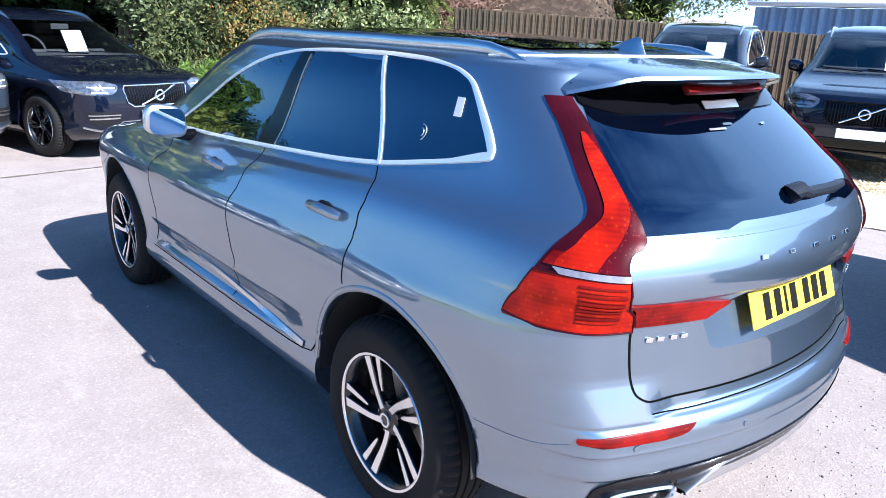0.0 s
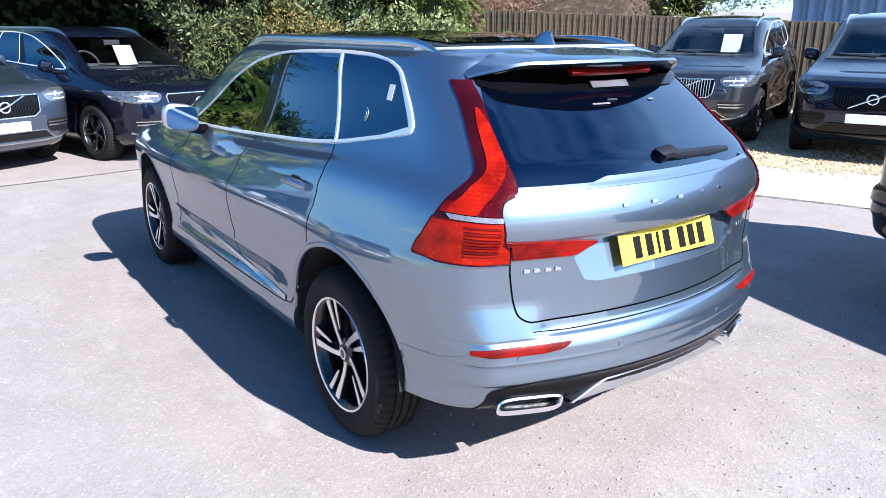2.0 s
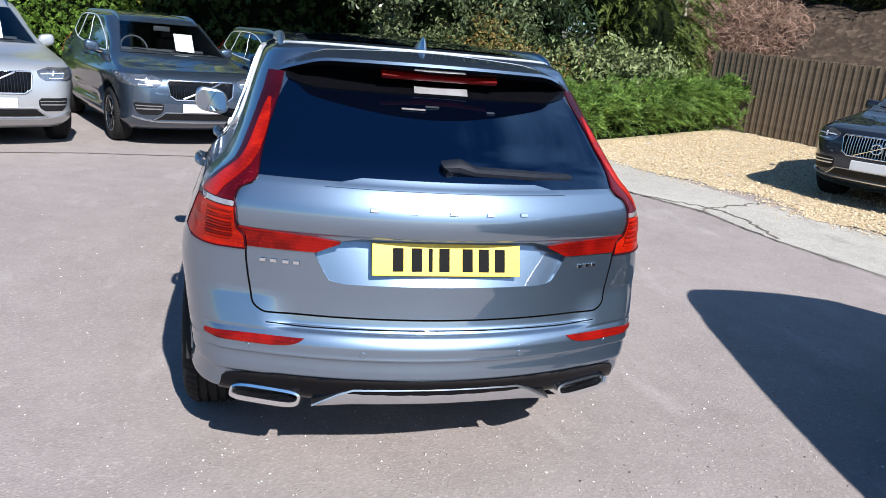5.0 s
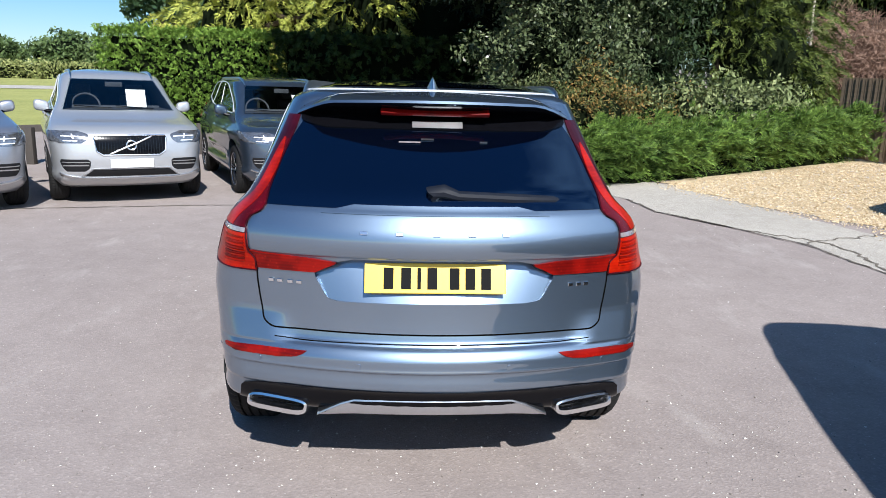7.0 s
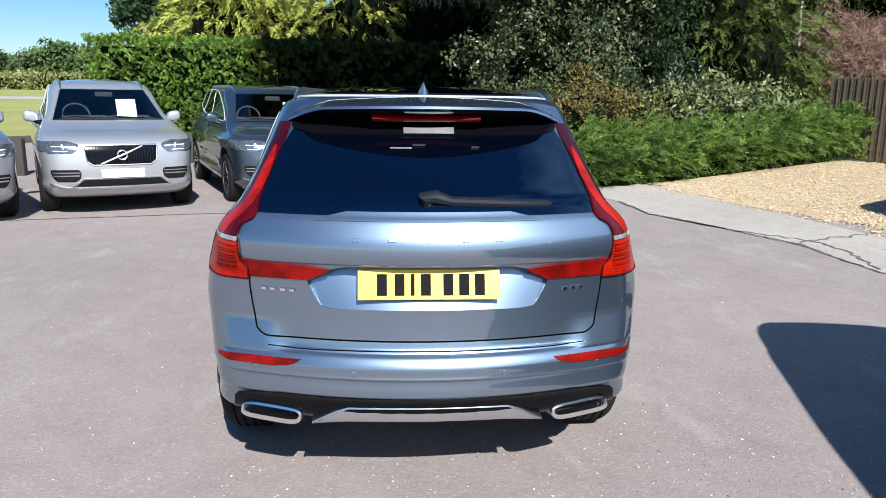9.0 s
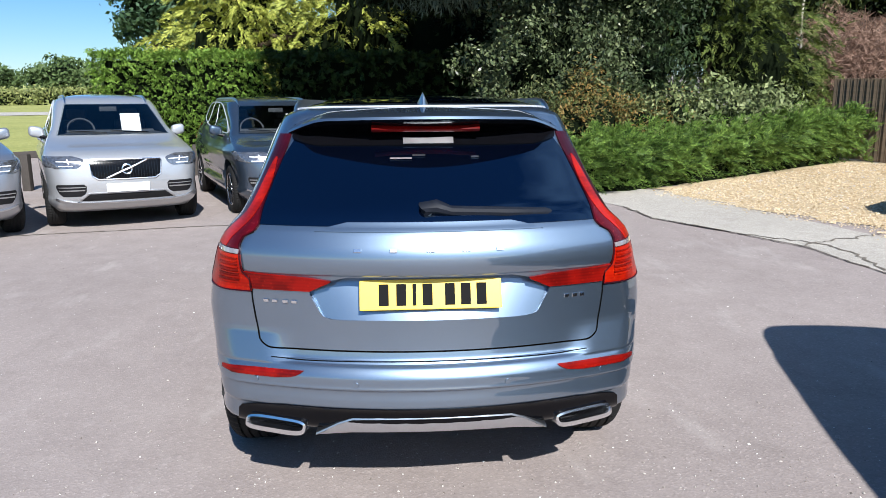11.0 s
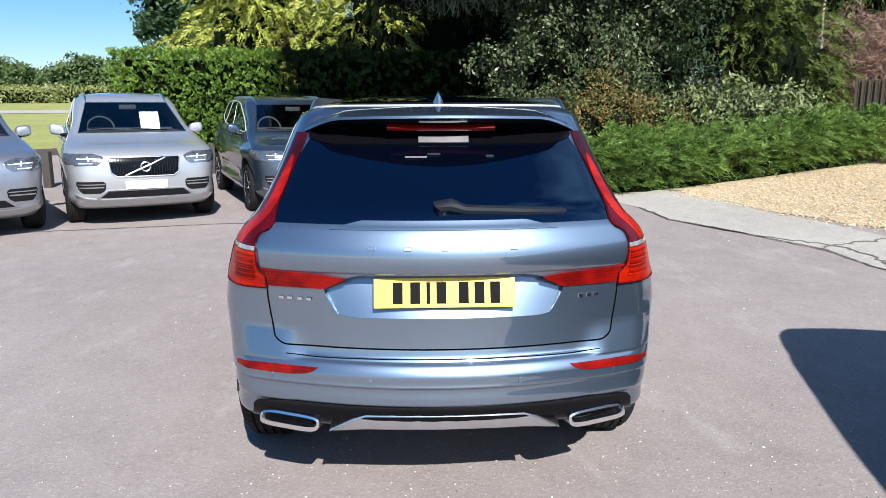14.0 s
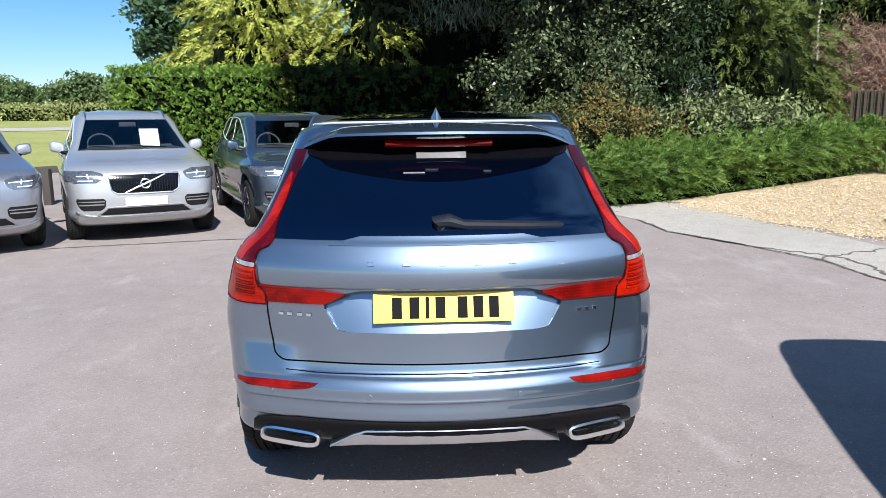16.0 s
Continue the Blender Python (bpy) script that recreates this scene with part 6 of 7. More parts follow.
def shed():
    base = pose(19.6, 6.0, g(19.6, 6.0), 0, 0, -73.7)
    t = thing("storage_shed", base, "low storage shed with blue corrugated cladding and pale roof", "shed")
    bm = bmesh.new()
    n = 90
    vs = []
    for i in range(n + 1):
        x = -4.4 + 9.4 * i / n
        y = 0.10 * (1 if (i // 2) % 2 else -1)
        vs.append((bm.verts.new((x, y, 0)), bm.verts.new((x, y, 2.34))))
    for p, q in zip(vs, vs[1:]):
        bm.faces.new((p[0], q[0], q[1], p[1]))
    r = bmesh.ops.extrude_face_region(bm, geom=bm.faces[:])
    bmesh.ops.translate(bm, verts=[v for v in r["geom"] if isinstance(v, bmesh.types.BMVert)], vec=(0, 4.0, 0))
    bmesh.ops.recalc_face_normals(bm, faces=bm.faces[:])
    part("cladding", bm, M_BLUE, t, "faded blue corrugated sheets", smooth=False)
    part("roof", box((9.8, 4.6, 0.12), Matrix.Translation((0.3, 2.0, 2.50)) @ pose(0, 0, 0, 2, 0, 0), 0.02), M_PALEROOF, t, "pale sheet roof")


shed()
M_POST = plain("dark_timber_post", (0.05, 0.042, 0.036), 0.8, 0, 0, 0.3, 12, 0.4)
for i, (x, y) in enumerate([(-7.25, 11.7), (-4.75, 14.3)]):
    b = thing("bollard", pose(x, y, g(x, y)), "square dark timber bollard at the edge of the yard", "bollard", "bollards along the grass")
    part("post", box((0.15, 0.15, 0.72), Matrix.Translation((0, 0, 0.34)), 0.015), M_POST, b)
kerb = thing("kerb_rail", pose(-11.2, 19.25, g(-11.2, 19.25)), "low dark timber edging rail beside the grass", "rail")
part("timber", box((9.0, 0.12, 0.20), Matrix.Translation((0, 0, 0.10)) @ pose(0, 0, 0, 0, -0.9, 34), 0.01), M_POST, kerb)


# ---- parked cars ----
def scaled(sx, sy, sz, upright=1.0):
    """The body at another size; upright below 1 sets the rear window steeper."""
    S = Shape([(z * sz, w * sx) for z, w in WIDTH], [(z * sz, y * sy * (upright if z > 1.17 else 1.0)) for z, y in REAR], [(z * sz, y * sy) for z, y in FRONT], [(y * sy, t) for y, t in TAPER], 0.26, 0.17, k=(sy, sz))
    return S


def cabin(S, car, shell, ws, sc, card, cardx):
    """Opens the body behind the windscreen and furnishes what shows through the glass."""
    sx, sy, sz = sc
    z0, z1, yb = 1.118 * sz, 1.512 * sz, 1.5 * sy
    w0, w1 = (0.70 - 0.38 * (1.118 - 1.12) - 0.012) * sx, (0.70 - 0.38 * (1.512 - 1.12) - 0.012) * sx
    ring = [(-w0, z0), (w0, z0), (w1, z1), (-w1, z1)]
    prism = bmesh.new()
    fa = [prism.verts.new((x, 4.9 * sy, z)) for x, z in ring]
    fb = [prism.verts.new((x, yb, z)) for x, z in ring]
    prism.faces.new(fa)
    prism.faces.new(fb[::-1])
    for k in range(4):
        prism.faces.new((fa[(k + 1) % 4], fa[k], fb[k], fb[(k + 1) % 4]))
    bmesh.ops.recalc_face_normals(prism, faces=prism.faces[:])
    cut(shell, [prism])
    face_y = lambda z, x=0.0: S.on(z, S.uf(z, abs(x) + 1e-3), 1, 0).y
    lining = bmesh.new()
    e = 0.006
    inner = [(-w0 + e, z0 + e), (w0 - e, z0 + e), (w1 - e, z1 - e), (-w1 + e, z1 - e)]
    back = [lining.verts.new((x, yb + e, z)) for x, z in inner]
    front = [lining.verts.new((x, face_y(z, x) - 0.03, z)) for x, z in inner]
    lining.faces.new(back)
    for k in range(4):
        lining.faces.new((back[k], back[(k + 1) % 4], front[(k + 1) % 4], front[k]))
    part("cabin_lining", lining, M_CABIN, car, smooth=False)
    pane = part("windscreen", S.patch(ws, 0.004, sides=(1, -1), nu=16, nz=12, depth=0.003), M_CLEAR, car, "clear windscreen")
    pane.visible_shadow = False
    dash = bmesh.new()
    bm_tube(dash, [(x, face_y(z0 + 0.03, x) - 0.62 - 0.05 * abs(x), z0 + 0.02) for x in np.linspace(-0.58 * sx, 0.58 * sx, 9)], 0.045, 10, 0.7)
    part("dashboard", dash, M_CABIN, car)
    for x in (-0.37, 0.37):
        seat = bmesh.new()
        bm_box(seat, (0.46, 0.13, 0.20), Matrix.Translation((x * sx, 1.95 * sy, z0 + 0.08)) @ pose(0, 0, 0, 12, 0, 0), 0.05, 3)
        bm_box(seat, (0.27, 0.09, 0.16), Matrix.Translation((x * sx, 1.90 * sy, z0 + 0.27)) @ pose(0, 0, 0, 8, 0, 0), 0.04, 3)
        part("front_seat", seat, M_SEAT, car)
    wheel = bmesh.new()
    c = Vector((0.37 * sx, face_y(z0) - 0.78, z0 + 0.04))
    bm_tube(wheel, [c + Vector((0.185 * math.cos(a), -0.07 * math.sin(a), 0.17 * math.sin(a))) for a in np.linspace(-0.25, math.pi + 0.25, 26)], 0.015, 8)
    part("steering_wheel", wheel, M_CABIN, car)
    part("rear_view_mirror", box((0.24, 0.03, 0.07), Matrix.Translation((0, face_y(z1 - 0.06) - 0.1, z1 - 0.07)), 0.012), M_CABIN, car)
    wiper = bmesh.new()
    for x in (-0.45, 0.1):
        bm_tube(wiper, [S.on(z0 + 0.015 + 0.03 * t, S.uf(z0 + 0.015, abs(x + 0.5 * t) + 1e-3), -1 if x + 0.5 * t < 0 else 1, 0.016) for t in np.linspace(0, 1, 8)], 0.008, 6)
    part("windscreen_wipers", wiper, M_BLACK, car)
    if card:
        top = z0 + 0.29
        y = face_y(top, cardx) - 0.02
        part("price_card", box((0.27, 0.004, 0.29), Matrix.Translation((cardx, y - 0.03, z0 + 0.155)) @ pose(0, 0, 0, 28, 0, 0)), M_WHITE, car, "blank white card behind the windscreen")


def parked_car(name, sc, m, paint_mat, label, grille="bright", card=True, group="parked cars", cardx=-0.28, upright=1.0):
    sx, sy, sz = sc
    S = scaled(*sc, upright)
    car = thing(name, m, label, "car", group)
    hubs = [y * sy for y in HUBS]
    shell = body_part(S, car, paint_mat, hubs, sorted(set(round(z * sz, 4) for z in LEVELS[::2] + [LEVELS[-1]])), 0.432)
    for sg in (-1, 1):
        for y in hubs:
            wheel_copy(car, sg, (sg * TRACK * sx, y, TYRE_R))
    part("underbody", box((1.3, 4.0 * sy, 0.12), Matrix.Translation((0, 2.2 * sy, 0.28)), 0.03), M_LINER, car)
    add_side_glass(S, car, sy, sz)
    add_roof_rails(S, car, 0.62 * sy, 2.75 * sy)
    for sg in (-1, 1):
        add_mirror(S, car, 2.85 * sy, 1.15 * sz, 0.925 * sx, sg, paint_mat)
    ws = [(z * sz, S.uf(z * sz, (0.70 - 0.38 * (z - 1.12)) * sx), 5.0) for z in np.linspace(1.115, 1.515, 6)]
    cabin(S, car, shell, ws, sc, card, cardx)
    # grille with frame, slats, badge ring and bar
    zg0, zg1 = 0.625 * sz, 0.855 * sz
    gr = [(zg0, S.uf(zg0, 0.34), 5.0), (zg0 + 0.05, S.uf(zg0 + 0.05, 0.41), 5.0), (zg1 - 0.03, S.uf(zg1 - 0.03, 0.435), 5.0), (zg1, S.uf(zg1, 0.42), 5.0)]
    part("grille", S.patch(gr, 0.004, sides=(1, -1), nu=12, nz=8), M_BLACK, car, "black front grille")
    fr = bmesh.new()
    loop = [S.on(zg0, 5.0, 1, 0.008)] + [S.on(z, u, 1, 0.008) for z, u, _ in gr] + [S.on(zg1, 5.0, 1, 0.008)] + [S.on(z, u, -1, 0.008) for z, u, _ in gr[::-1]]
    bm_tube(fr, loop, 0.010, 8, 1.0, True)
    part("grille_frame", fr, M_CHROME if grille != "black" else M_BLACK, car)
    sl = bmesh.new()
    for k in range(-11, 12):
        x = 0.034 * k
        sgn = -1 if x < 0 else 1
        pa = [S.on(z, S.uf(z, abs(x) + 1e-4), sgn, 0.012) for z in (zg0 + 0.012, (zg0 + zg1) / 2, zg1 - 0.012)]
        bm_tube(sl, pa, 0.0045, 6)
    part("grille_slats", sl, M_SATIN if grille == "slats" else M_BLACK if grille == "black" else M_RIMDARK, car)
    zc = (zg0 + zg1) / 2
    c = S.on(zc, 5.0, 1, 0.022)
    rg = bmesh.new()
    bm_tube(rg, [c + Vector((0.058 * math.cos(a), 0, 0.058 * math.sin(a))) for a in np.linspace(0, 2 * math.pi, 24, endpoint=False)], 0.011, 8, 1.0, True)
    part("badge_ring", rg, M_CHROME, car)
    br = bmesh.new()
    ends = [S.on(zg0 + 0.015, S.uf(zg0 + 0.015, 0.25), 1, 0.018), S.on(zg1 - 0.015, S.uf(zg1 - 0.015, 0.25), -1, 0.018)]
    bm_tube(br, [ends[0], c + Vector((0.06, 0, -0.025)), c - Vector((0.06, 0, -0.025)), ends[1]], 0.011, 6)
    part("badge_bar", br, M_CHROME, car)
    for sg in (-1, 1):
        hl = [(0.765 * sz, S.uf(0.765 * sz, 0.58), S.uf(0.765 * sz, 0.84)), (0.80 * sz, S.uf(0.80 * sz, 0.52), S.uy(0.80 * sz, 4.18 * sy)), (0.86 * sz, S.uf(0.86 * sz, 0.49), S.uy(0.86 * sz, 4.08 * sy)), (0.905 * sz, S.uf(0.905 * sz, 0.62), S.uy(0.905 * sz, 3.98 * sy))]
        hl = [(z, b, a) for z, a, b in hl]
        lampo = thing_part("headlamp", car, Matrix())
        part("lens", S.patch(hl, 0.006, sides=(sg,), nu=14, nz=8, depth=0.012), M_HEAD, lampo, "clear headlamp lens")
        d = bmesh.new()
        S.band([(0.838 * sz, S.uf(0.838 * sz, 0.53)), (0.842 * sz, S.uf(0.842 * sz, 0.64)), (0.846 * sz, S.uf(0.846 * sz, 0.80))], 0.013, 0.010, bm=d, sides=(sg,))
        S.band([(0.79 * sz, S.uf(0.79 * sz, 0.62)), (0.793 * sz, S.uf(0.793 * sz, 0.78))], 0.012, 0.010, bm=d, sides=(sg,))
        S.band([(0.815 * sz, S.uf(0.815 * sz, 0.665)), (0.87 * sz, S.uf(0.87 * sz, 0.68))], 0.013, 0.010, bm=d, sides=(sg,))
        part("running_light", d, M_DRLOFF if grille != "black" else M_RIMDARK, lampo, "white running light")
        fv = [(0.43 * sz, S.uf(0.43 * sz, 0.76), S.uf(0.43 * sz, 0.56)), (0.47 * sz, S.uf(0.47 * sz, 0.80), S.uf(0.47 * sz, 0.50)), (0.555 * sz, S.uf(0.555 * sz, 0.83), S.uf(0.555 * sz, 0.49)), (0.575 * sz, S.uf(0.575 * sz, 0.82), S.uf(0.575 * sz, 0.52))]
        part("side_vent", S.patch(fv, 0.004, sides=(sg,), nu=10, nz=6), M_PLASTIC, car, "black bumper vent")
        vs = bmesh.new()
        S.band([(0.50 * sz, S.uf(0.50 * sz, 0.80)), (0.505 * sz, S.uf(0.505 * sz, 0.51))], 0.016, 0.008, bm=vs, sides=(sg,))
        S.band([(0.54 * sz, S.uf(0.54 * sz, 0.81)), (0.54 * sz, S.uf(0.54 * sz, 0.50))], 0.012, 0.008, bm=vs, sides=(sg,))
        part("vent_slats", vs, M_SATIN if grille != "black" else M_BLACK, car)
        lamp = [(0.93 * sz, S.ux(0.93 * sz, 0.62 * sx), S.uy(0.93 * sz, 0.30 * sy)), (1.05 * sz, S.ux(1.05 * sz, 0.66 * sx), S.uy(1.05 * sz, 0.24 * sy)), (1.2 * sz, S.ux(1.2 * sz, 0.65 * sx), S.uy(1.2 * sz, 0.26 * sy)), (1.48 * sz, S.ux(1.48 * sz, 0.52 * sx), S.uy(1.48 * sz, 0.46 * sy))]
        part("tail_lamp", S.patch(lamp, 0.006, sides=(sg,), nu=10, nz=20), M_REDLIT, car, "red tail lamp")
    lo = [(0.37 * sz, S.uf(0.37 * sz, 0.56), 5.0), (0.45 * sz, S.uf(0.45 * sz, 0.46), 5.0)]
    part("lower_intake", S.patch(lo, 0.004, sides=(1, -1), nu=12, nz=4), M_PLASTIC, car)
    sk = bmesh.new()
    S.band([(0.405 * sz, S.uf(0.405 * sz, 0.84)), (0.36 * sz, S.uf(0.36 * sz, 0.66)), (0.345 * sz, S.uf(0.345 * sz, 0.5)), (0.345 * sz, 5.0)], 0.020, 0.014, bm=sk, per=8, sides=(1, -1))
    S.band([(0.37 * sz, S.uf(0.37 * sz, 0.60)), (0.41 * sz, S.uf(0.41 * sz, 0.53)), (0.462 * sz, S.uf(0.462 * sz, 0.46)), (0.464 * sz, S.uf(0.464 * sz, 0.3)), (0.464 * sz, 5.0)], 0.008, 0.012, bm=sk, per=8, sides=(1, -1))
    part("skid_trim", sk, M_SATIN if grille != "black" else M_BLACK, car, "silver lower bumper trim")
    zp = 0.528 * sz
    p = S.on(zp, 5.0, 1, 0.022)
    part("front_plate", box((0.52, 0.012, 0.111), Matrix.Translation(p), 0.003, 1), M_WHITE, car, "blank white number plate")
    rw = [(z * sz, 0.0, S.ux(z * sz, (0.65 - 0.4 * (z - 1.17)) * sx)) for z in (1.17, 1.3, 1.5)]
    part("rear_window", S.patch(rw, 0.004, sides=(1, -1), nu=10, nz=8), M_GLASS, car)
    add_handles(S, car, (1.18 * sy, 2.26 * sy), 1.02 * sz, paint_mat)
    return car


M_DRLOFF = plain("unlit_light_guide", (0.80, 0.82, 0.85), 0.25, 0.1, 0.8, 0.08)
M_HEAD = plain("headlamp_glass", (0.2, 0.21, 0.23), 0.10, 0.7, 1.0, 0.9, 26)
P_WHITE = paint("pearl_white_paint", (0.43, 0.44, 0.455), 0.5, 0.36, 0.05, 1.8)
P_GREY = paint("steel_grey_paint", (0.072, 0.100, 0.142), 0.75, 0.35, 0.1, 1.7)
P_NAVY = paint("dark_navy_paint", (0.006, 0.009, 0.022), 0.5, 0.3, 0.1, 1.5, 0.006)
P_SILVER = paint("silver_paint", (0.42, 0.43, 0.46), 0.8, 0.36)
P_BROWNGREY = paint("dark_grey_paint", (0.042, 0.047, 0.060), 0.7, 0.35, 0.1, 1.5, 0.012)
P_BLACK = paint("black_paint", (0.008, 0.0075, 0.008), 0.4, 0.3, 0.1, 1.5, 0.006)


def nose_at(x, y, hx, hy, length):
    """The pose of a car whose nose stands at (x, y) and looks along (hx, hy)."""
    k = math.hypot(hx, hy)
    hx, hy = hx / k, hy / k
    yaw = math.degrees(math.atan2(-hx, hy))
    ox, oy = x - hx * length, y - hy * length
    mx, my = x - hx * length * 0.5, y - hy * length * 0.5
    za, zb = g(x - hx * 0.9, y - hy * 0.9), g(ox + hx * 0.9, oy + hy * 0.9)
    pitch = math.degrees(math.atan2(za - zb, length - 1.8))
    return pose(ox, oy, zb - (za - zb) * 0.9 / (length - 1.8), pitch, 0, yaw)


BIG = (1.05, 1.05, 1.072)
SMALL = (0.99, 0.943, 1.02)
LBIG, LSMALL = 4.62 * 1.05, 4.62 * 0.943
ROW = (0.34, -0.94)
parked_car("white_suv", BIG, nose_at(-3.66, 7.06, 0.44, -0.898, LBIG), P_WHITE, "pearl white large SUV with white card in windscreen")
parked_car("grey_suv", (1.05, 1.05, 1.045), nose_at(-1.43, 7.95, 0.39, -0.921, LBIG), P_GREY, "steel grey large SUV with white card in windscreen")
parked_car("navy_suv", (1.03, 1.05, 1.005), nose_at(0.76, 7.97, *ROW, LBIG), P_NAVY, "dark navy large SUV with white card in windscreen", cardx=-0.10)
parked_car("silver_suv", BIG, nose_at(-5.33, 5.80, 0.58, -0.81, LBIG), P_SILVER, "silver large SUV parked beside the white one", card=False)
parked_car("compact_suv", SMALL, nose_at(6.35, 4.75, -0.93, -0.37, LSMALL), P_BROWNGREY, "dark grey compact SUV parked on gravel by the fence", "slats")
parked_car("dark_blue_suv", (1.0, 0.943, 1.09), nose_at(7.05, 2.54, -0.93, -0.37, LSMALL), P_NAVY, "dark blue compact SUV with black grille on the gravel", "black")
parked_car("black_suv", BIG, nose_at(2.38, -4.33, -0.24, -0.97, LBIG), P_BLACK, "black SUV parked with red tail lamps towards the fence", card=False, upright=0.42)

hero_car()


# ---- joints, cracks and loose stones on the ground ----
M_JOINT = plain("dark_joint", (0.13, 0.11, 0.088), 0.95, 0, 0, 0.4, 9)


def crack(name, pts, width, off, label, category, seed, wobble=0.03, step=0.08):
    rnd = random.Random(seed)
    P = []
    for a, b in zip(pts, pts[1:]):
        a, b = Vector(a), Vector(b)
        n = max(2, int((b - a).length / step))
        for i in range(n):
            P.append(a.lerp(b, i / n) + Vector((rnd.uniform(-wobble, wobble), rnd.uniform(-wobble, wobble))))
    P.append(Vector(pts[-1]))
    bm = bmesh.new()
    prev = None
    for i, p in enumerate(P):
        d = (P[min(i + 1, len(P) - 1)] - P[max(i - 1, 0)]).normalized()
        s = Vector((-d.y, d.x)) * width * rnd.uniform(0.25, 0.8)
        row = [bm.verts.new((q.x, q.y, g(q.x, q.y) + off)) for q in (p - s, p + s)]
        if prev:
            bm.faces.new((prev[0], row[0], row[1], prev[1]))
        prev = row
    bmesh.ops.recalc_face_normals(bm, faces=bm.faces[:])
    if sum(f.normal.z for f in bm.faces) < 0:
        bmesh.ops.reverse_faces(bm, faces=bm.faces[:])
    return tagged(link_bm(name, bm, M_JOINT), label, category, kind="structure")


crack("concrete_joint", [(3.06, 7.48), (3.13, 6.5), (4.1, 4.59), (4.24, 3.52), (4.55, 2.45), (4.95, 1.74), (5.5, 0.4)], 0.020, 0.009, "dirty crack along the concrete edge", "crack", 3, 0.022)
crack("concrete_crack", [(4.08, 4.65), (4.45, 4.85), (4.75, 4.9), (5.3, 5.15)], 0.02, 0.010, "dirt-filled crack across the concrete", "crack", 4, 0.05)
crack("concrete_gap", [(3.75, 5.35), (4.1, 5.0), (4.4, 4.6), (4.42, 4.25), (4.3, 3.6)], 0.028, 0.010, "dirt-filled gap in the concrete", "crack", 7, 0.05)
crack("yard_joint", [(-7.5, 6.1), (-5.24, 6.62), (-2.72, 7.2), (-0.9, 7.45), (1.4, 7.9), (3.0, 8.3)], 0.035, 0.005, "dark joint in the tarmac before the parked cars", "joint", 5, 0.015)


def stones(name, place, n, lo, hi, mat, label, category, seed, off):
    """Loose stones strewn on the ground, all in one mesh."""
    r = np.random.RandomState(seed)
    base = np.array([(1, 0, 0), (-1, 0, 0), (0, 1, 0), (0, -1, 0), (0, 0, 0.7), (0, 0, -0.5)], float)
    tri = np.array([(0, 2, 4), (2, 1, 4), (1, 3, 4), (3, 0, 4), (2, 0, 5), (1, 2, 5), (3, 1, 5), (0, 3, 5)])
    V, F = [], []
    k = 0
    for _ in range(n):
        x, y = place(r)
        if x is None:
            continue
        s = lo + (hi - lo) * r.rand() ** 2
        a = r.rand() * 6.28
        q = base * (s * r.uniform(0.6, 1.2, 3))
        q += r.uniform(-0.25, 0.25, q.shape) * s
        c, d = math.cos(a), math.sin(a)
        q = np.column_stack((q[:, 0] * c - q[:, 1] * d, q[:, 0] * d + q[:, 1] * c, q[:, 2]))
        V.append(q + (x, y, g(x, y) + off + s * 0.3))
        F.append(tri + k * 6)
        k += 1
    V, F = np.concatenate(V), np.concatenate(F)
    me = bpy.data.meshes.new(name)
    me.from_pydata(V.tolist(), [], F.tolist())
    me.materials.append(mat)
    return tagged(new(name, me), label, category, kind="stuff")


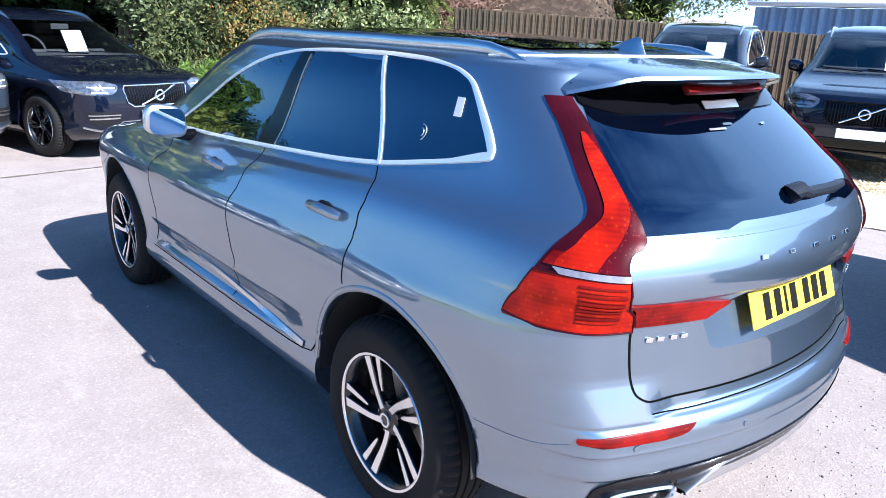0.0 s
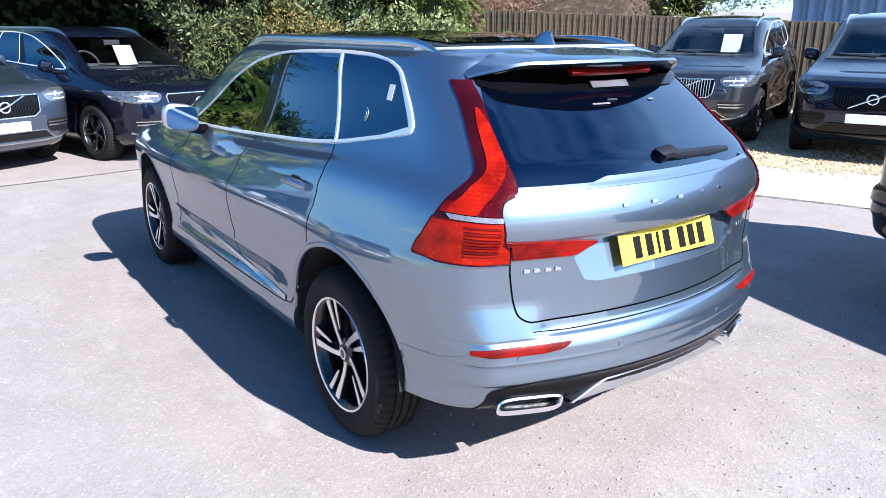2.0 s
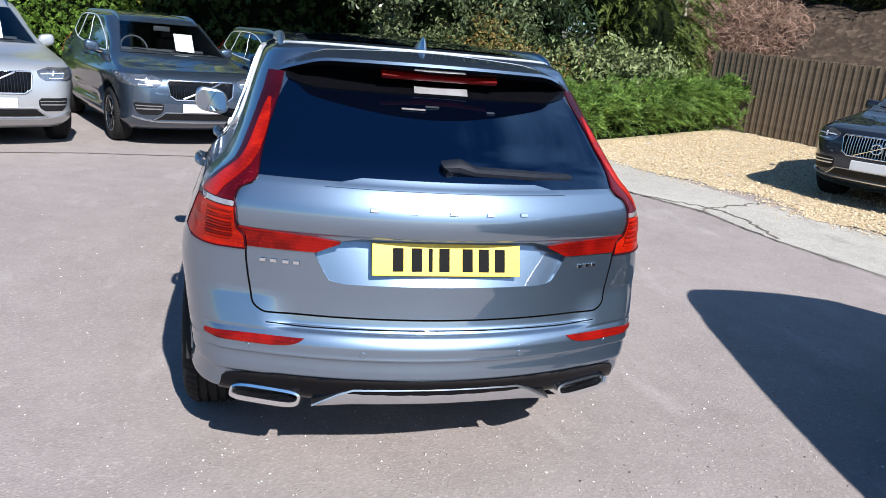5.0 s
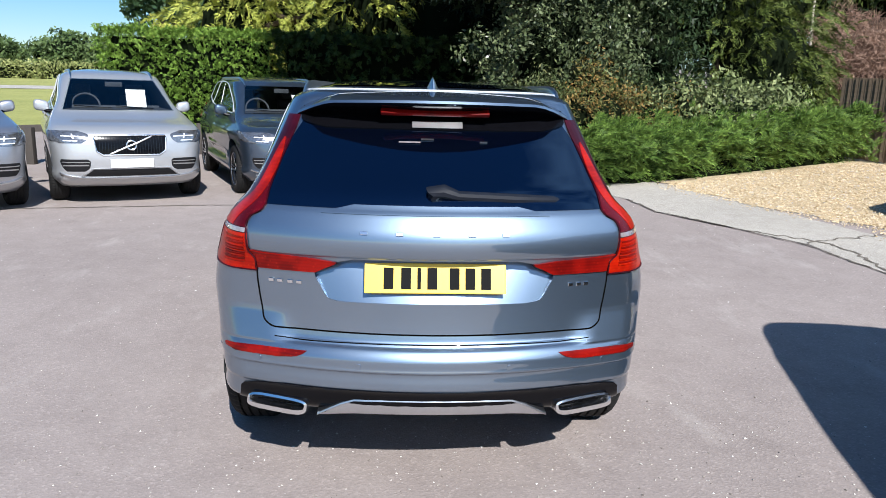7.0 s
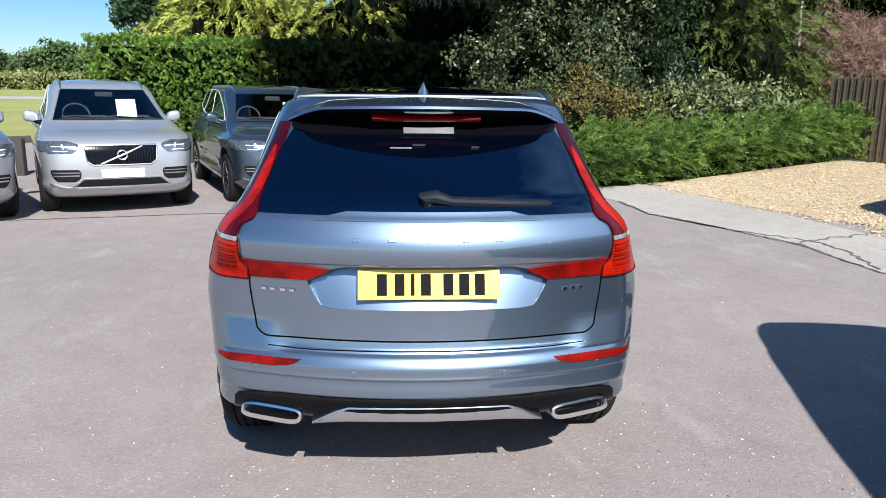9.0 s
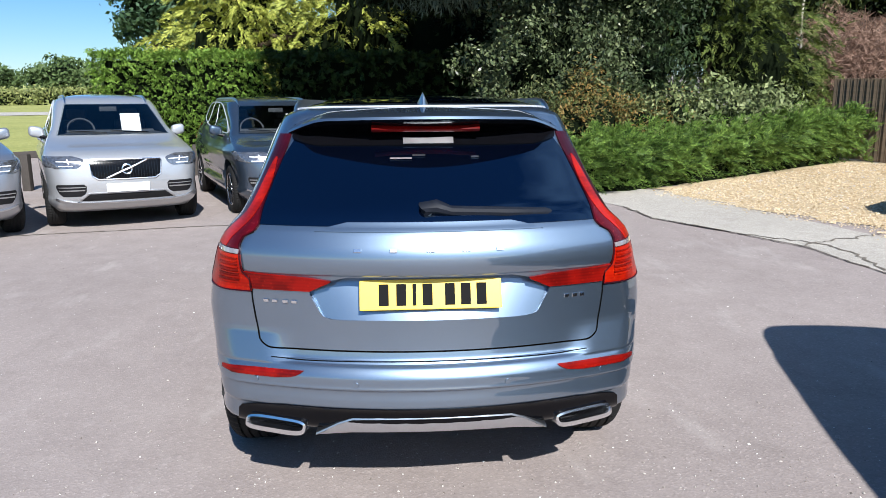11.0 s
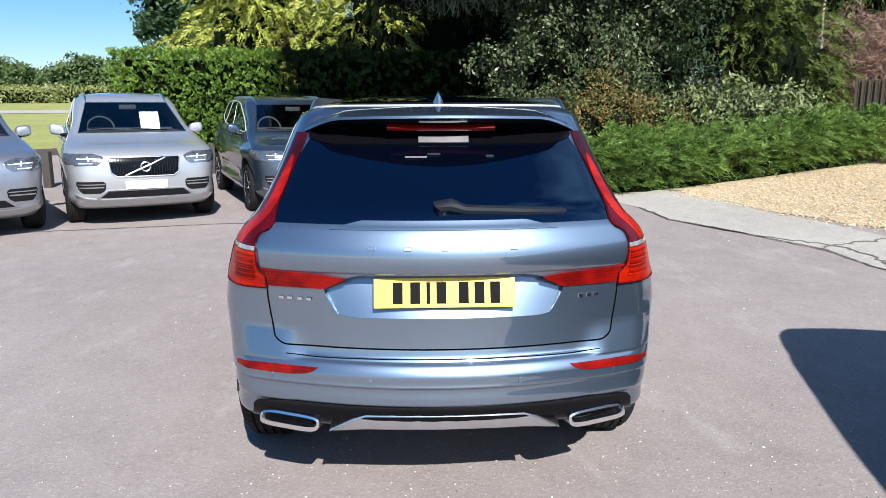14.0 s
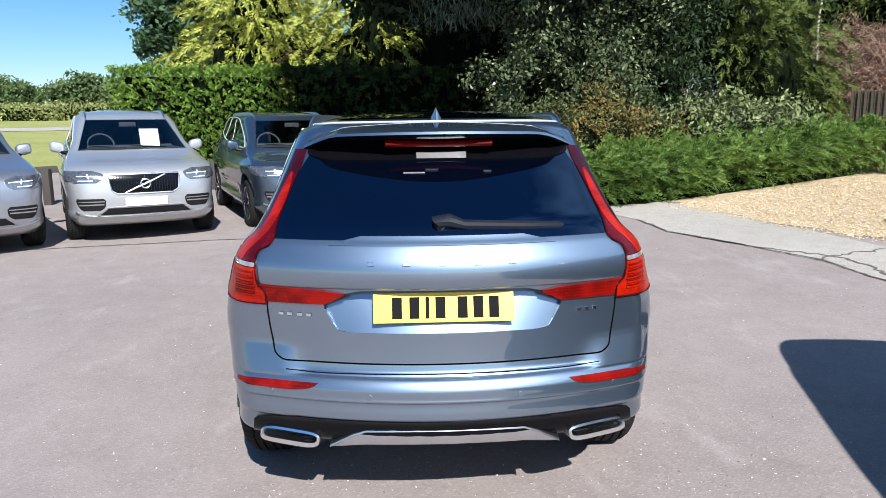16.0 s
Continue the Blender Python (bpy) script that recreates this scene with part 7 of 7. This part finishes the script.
def gravel_mat():
    m, nt, b = node_mat("loose_gravel")
    geo = nt.nodes.new("ShaderNodeNewGeometry")
    nt.links.new(ramp(nt, geo.outputs["Random Per Island"], [(0, (0.33, 0.24, 0.13)), (0.4, (0.55, 0.42, 0.25)), (0.8, (0.66, 0.55, 0.38)), (1, (0.40, 0.36, 0.32))]), b.inputs["Base Color"])
    b.inputs["Roughness"].default_value = 0.85
    return m


def grit_mat():
    m, nt, b = node_mat("loose_grit")
    geo = nt.nodes.new("ShaderNodeNewGeometry")
    nt.links.new(ramp(nt, geo.outputs["Random Per Island"], [(0, (0.12, 0.10, 0.085)), (0.35, (0.30, 0.27, 0.24)), (0.8, (0.46, 0.43, 0.39)), (1, (0.70, 0.68, 0.64))]), b.inputs["Base Color"])
    b.inputs["Roughness"].default_value = 0.85
    return m


GRAVEL = [(4.0, 8.6), (4.75, 6.6), (5.54, 5.3), (5.37, 4.5), (6.22, 2.9), (6.63, 2.6), (7.6, 0.0), (12.5, 0.0), (10.0, 12.0), (7.9, 10.7)]


def inside(x, y, poly):
    c = False
    for (x1, y1), (x2, y2) in zip(poly, poly[1:] + poly[:1]):
        if (y1 > y) != (y2 > y) and x < (x2 - x1) * (y - y1) / (y2 - y1) + x1:
            c = not c
    return c


def on_gravel(r):
    for _ in range(40):
        x, y = r.uniform(4.0, 10.5), r.uniform(0.0, 11.0)
        if inside(x, y, GRAVEL):
            return x, y
    return None, None


def by_gravel(r):
    i = r.randint(0, 7)
    a, b = np.array(GRAVEL[i]), np.array(GRAVEL[i + 1])
    t = r.rand()
    p = a + (b - a) * t + r.normal(size=2) * 0.16
    return p[0], p[1]


def on_yard(r):
    if r.rand() < 0.6:
        return r.normal(0.5, 2.2), r.normal(-0.6, 0.9)
    return r.uniform(-6, 5), r.uniform(-1.5, 7.0)


stones("gravel_stones", on_gravel, 26000, 0.008, 0.024, gravel_mat(), "loose buff gravel stones covering the parking bed", "gravel", 8, 0.013)
stones("gravel_spill", by_gravel, 3500, 0.006, 0.02, gravel_mat(), "scattered gravel along the edge of the concrete", "gravel", 9, 0.007)
stones("yard_grit", on_yard, 9000, 0.002, 0.0075, grit_mat(), "loose pale grit scattered on the tarmac", "grit", 10, 0.0)
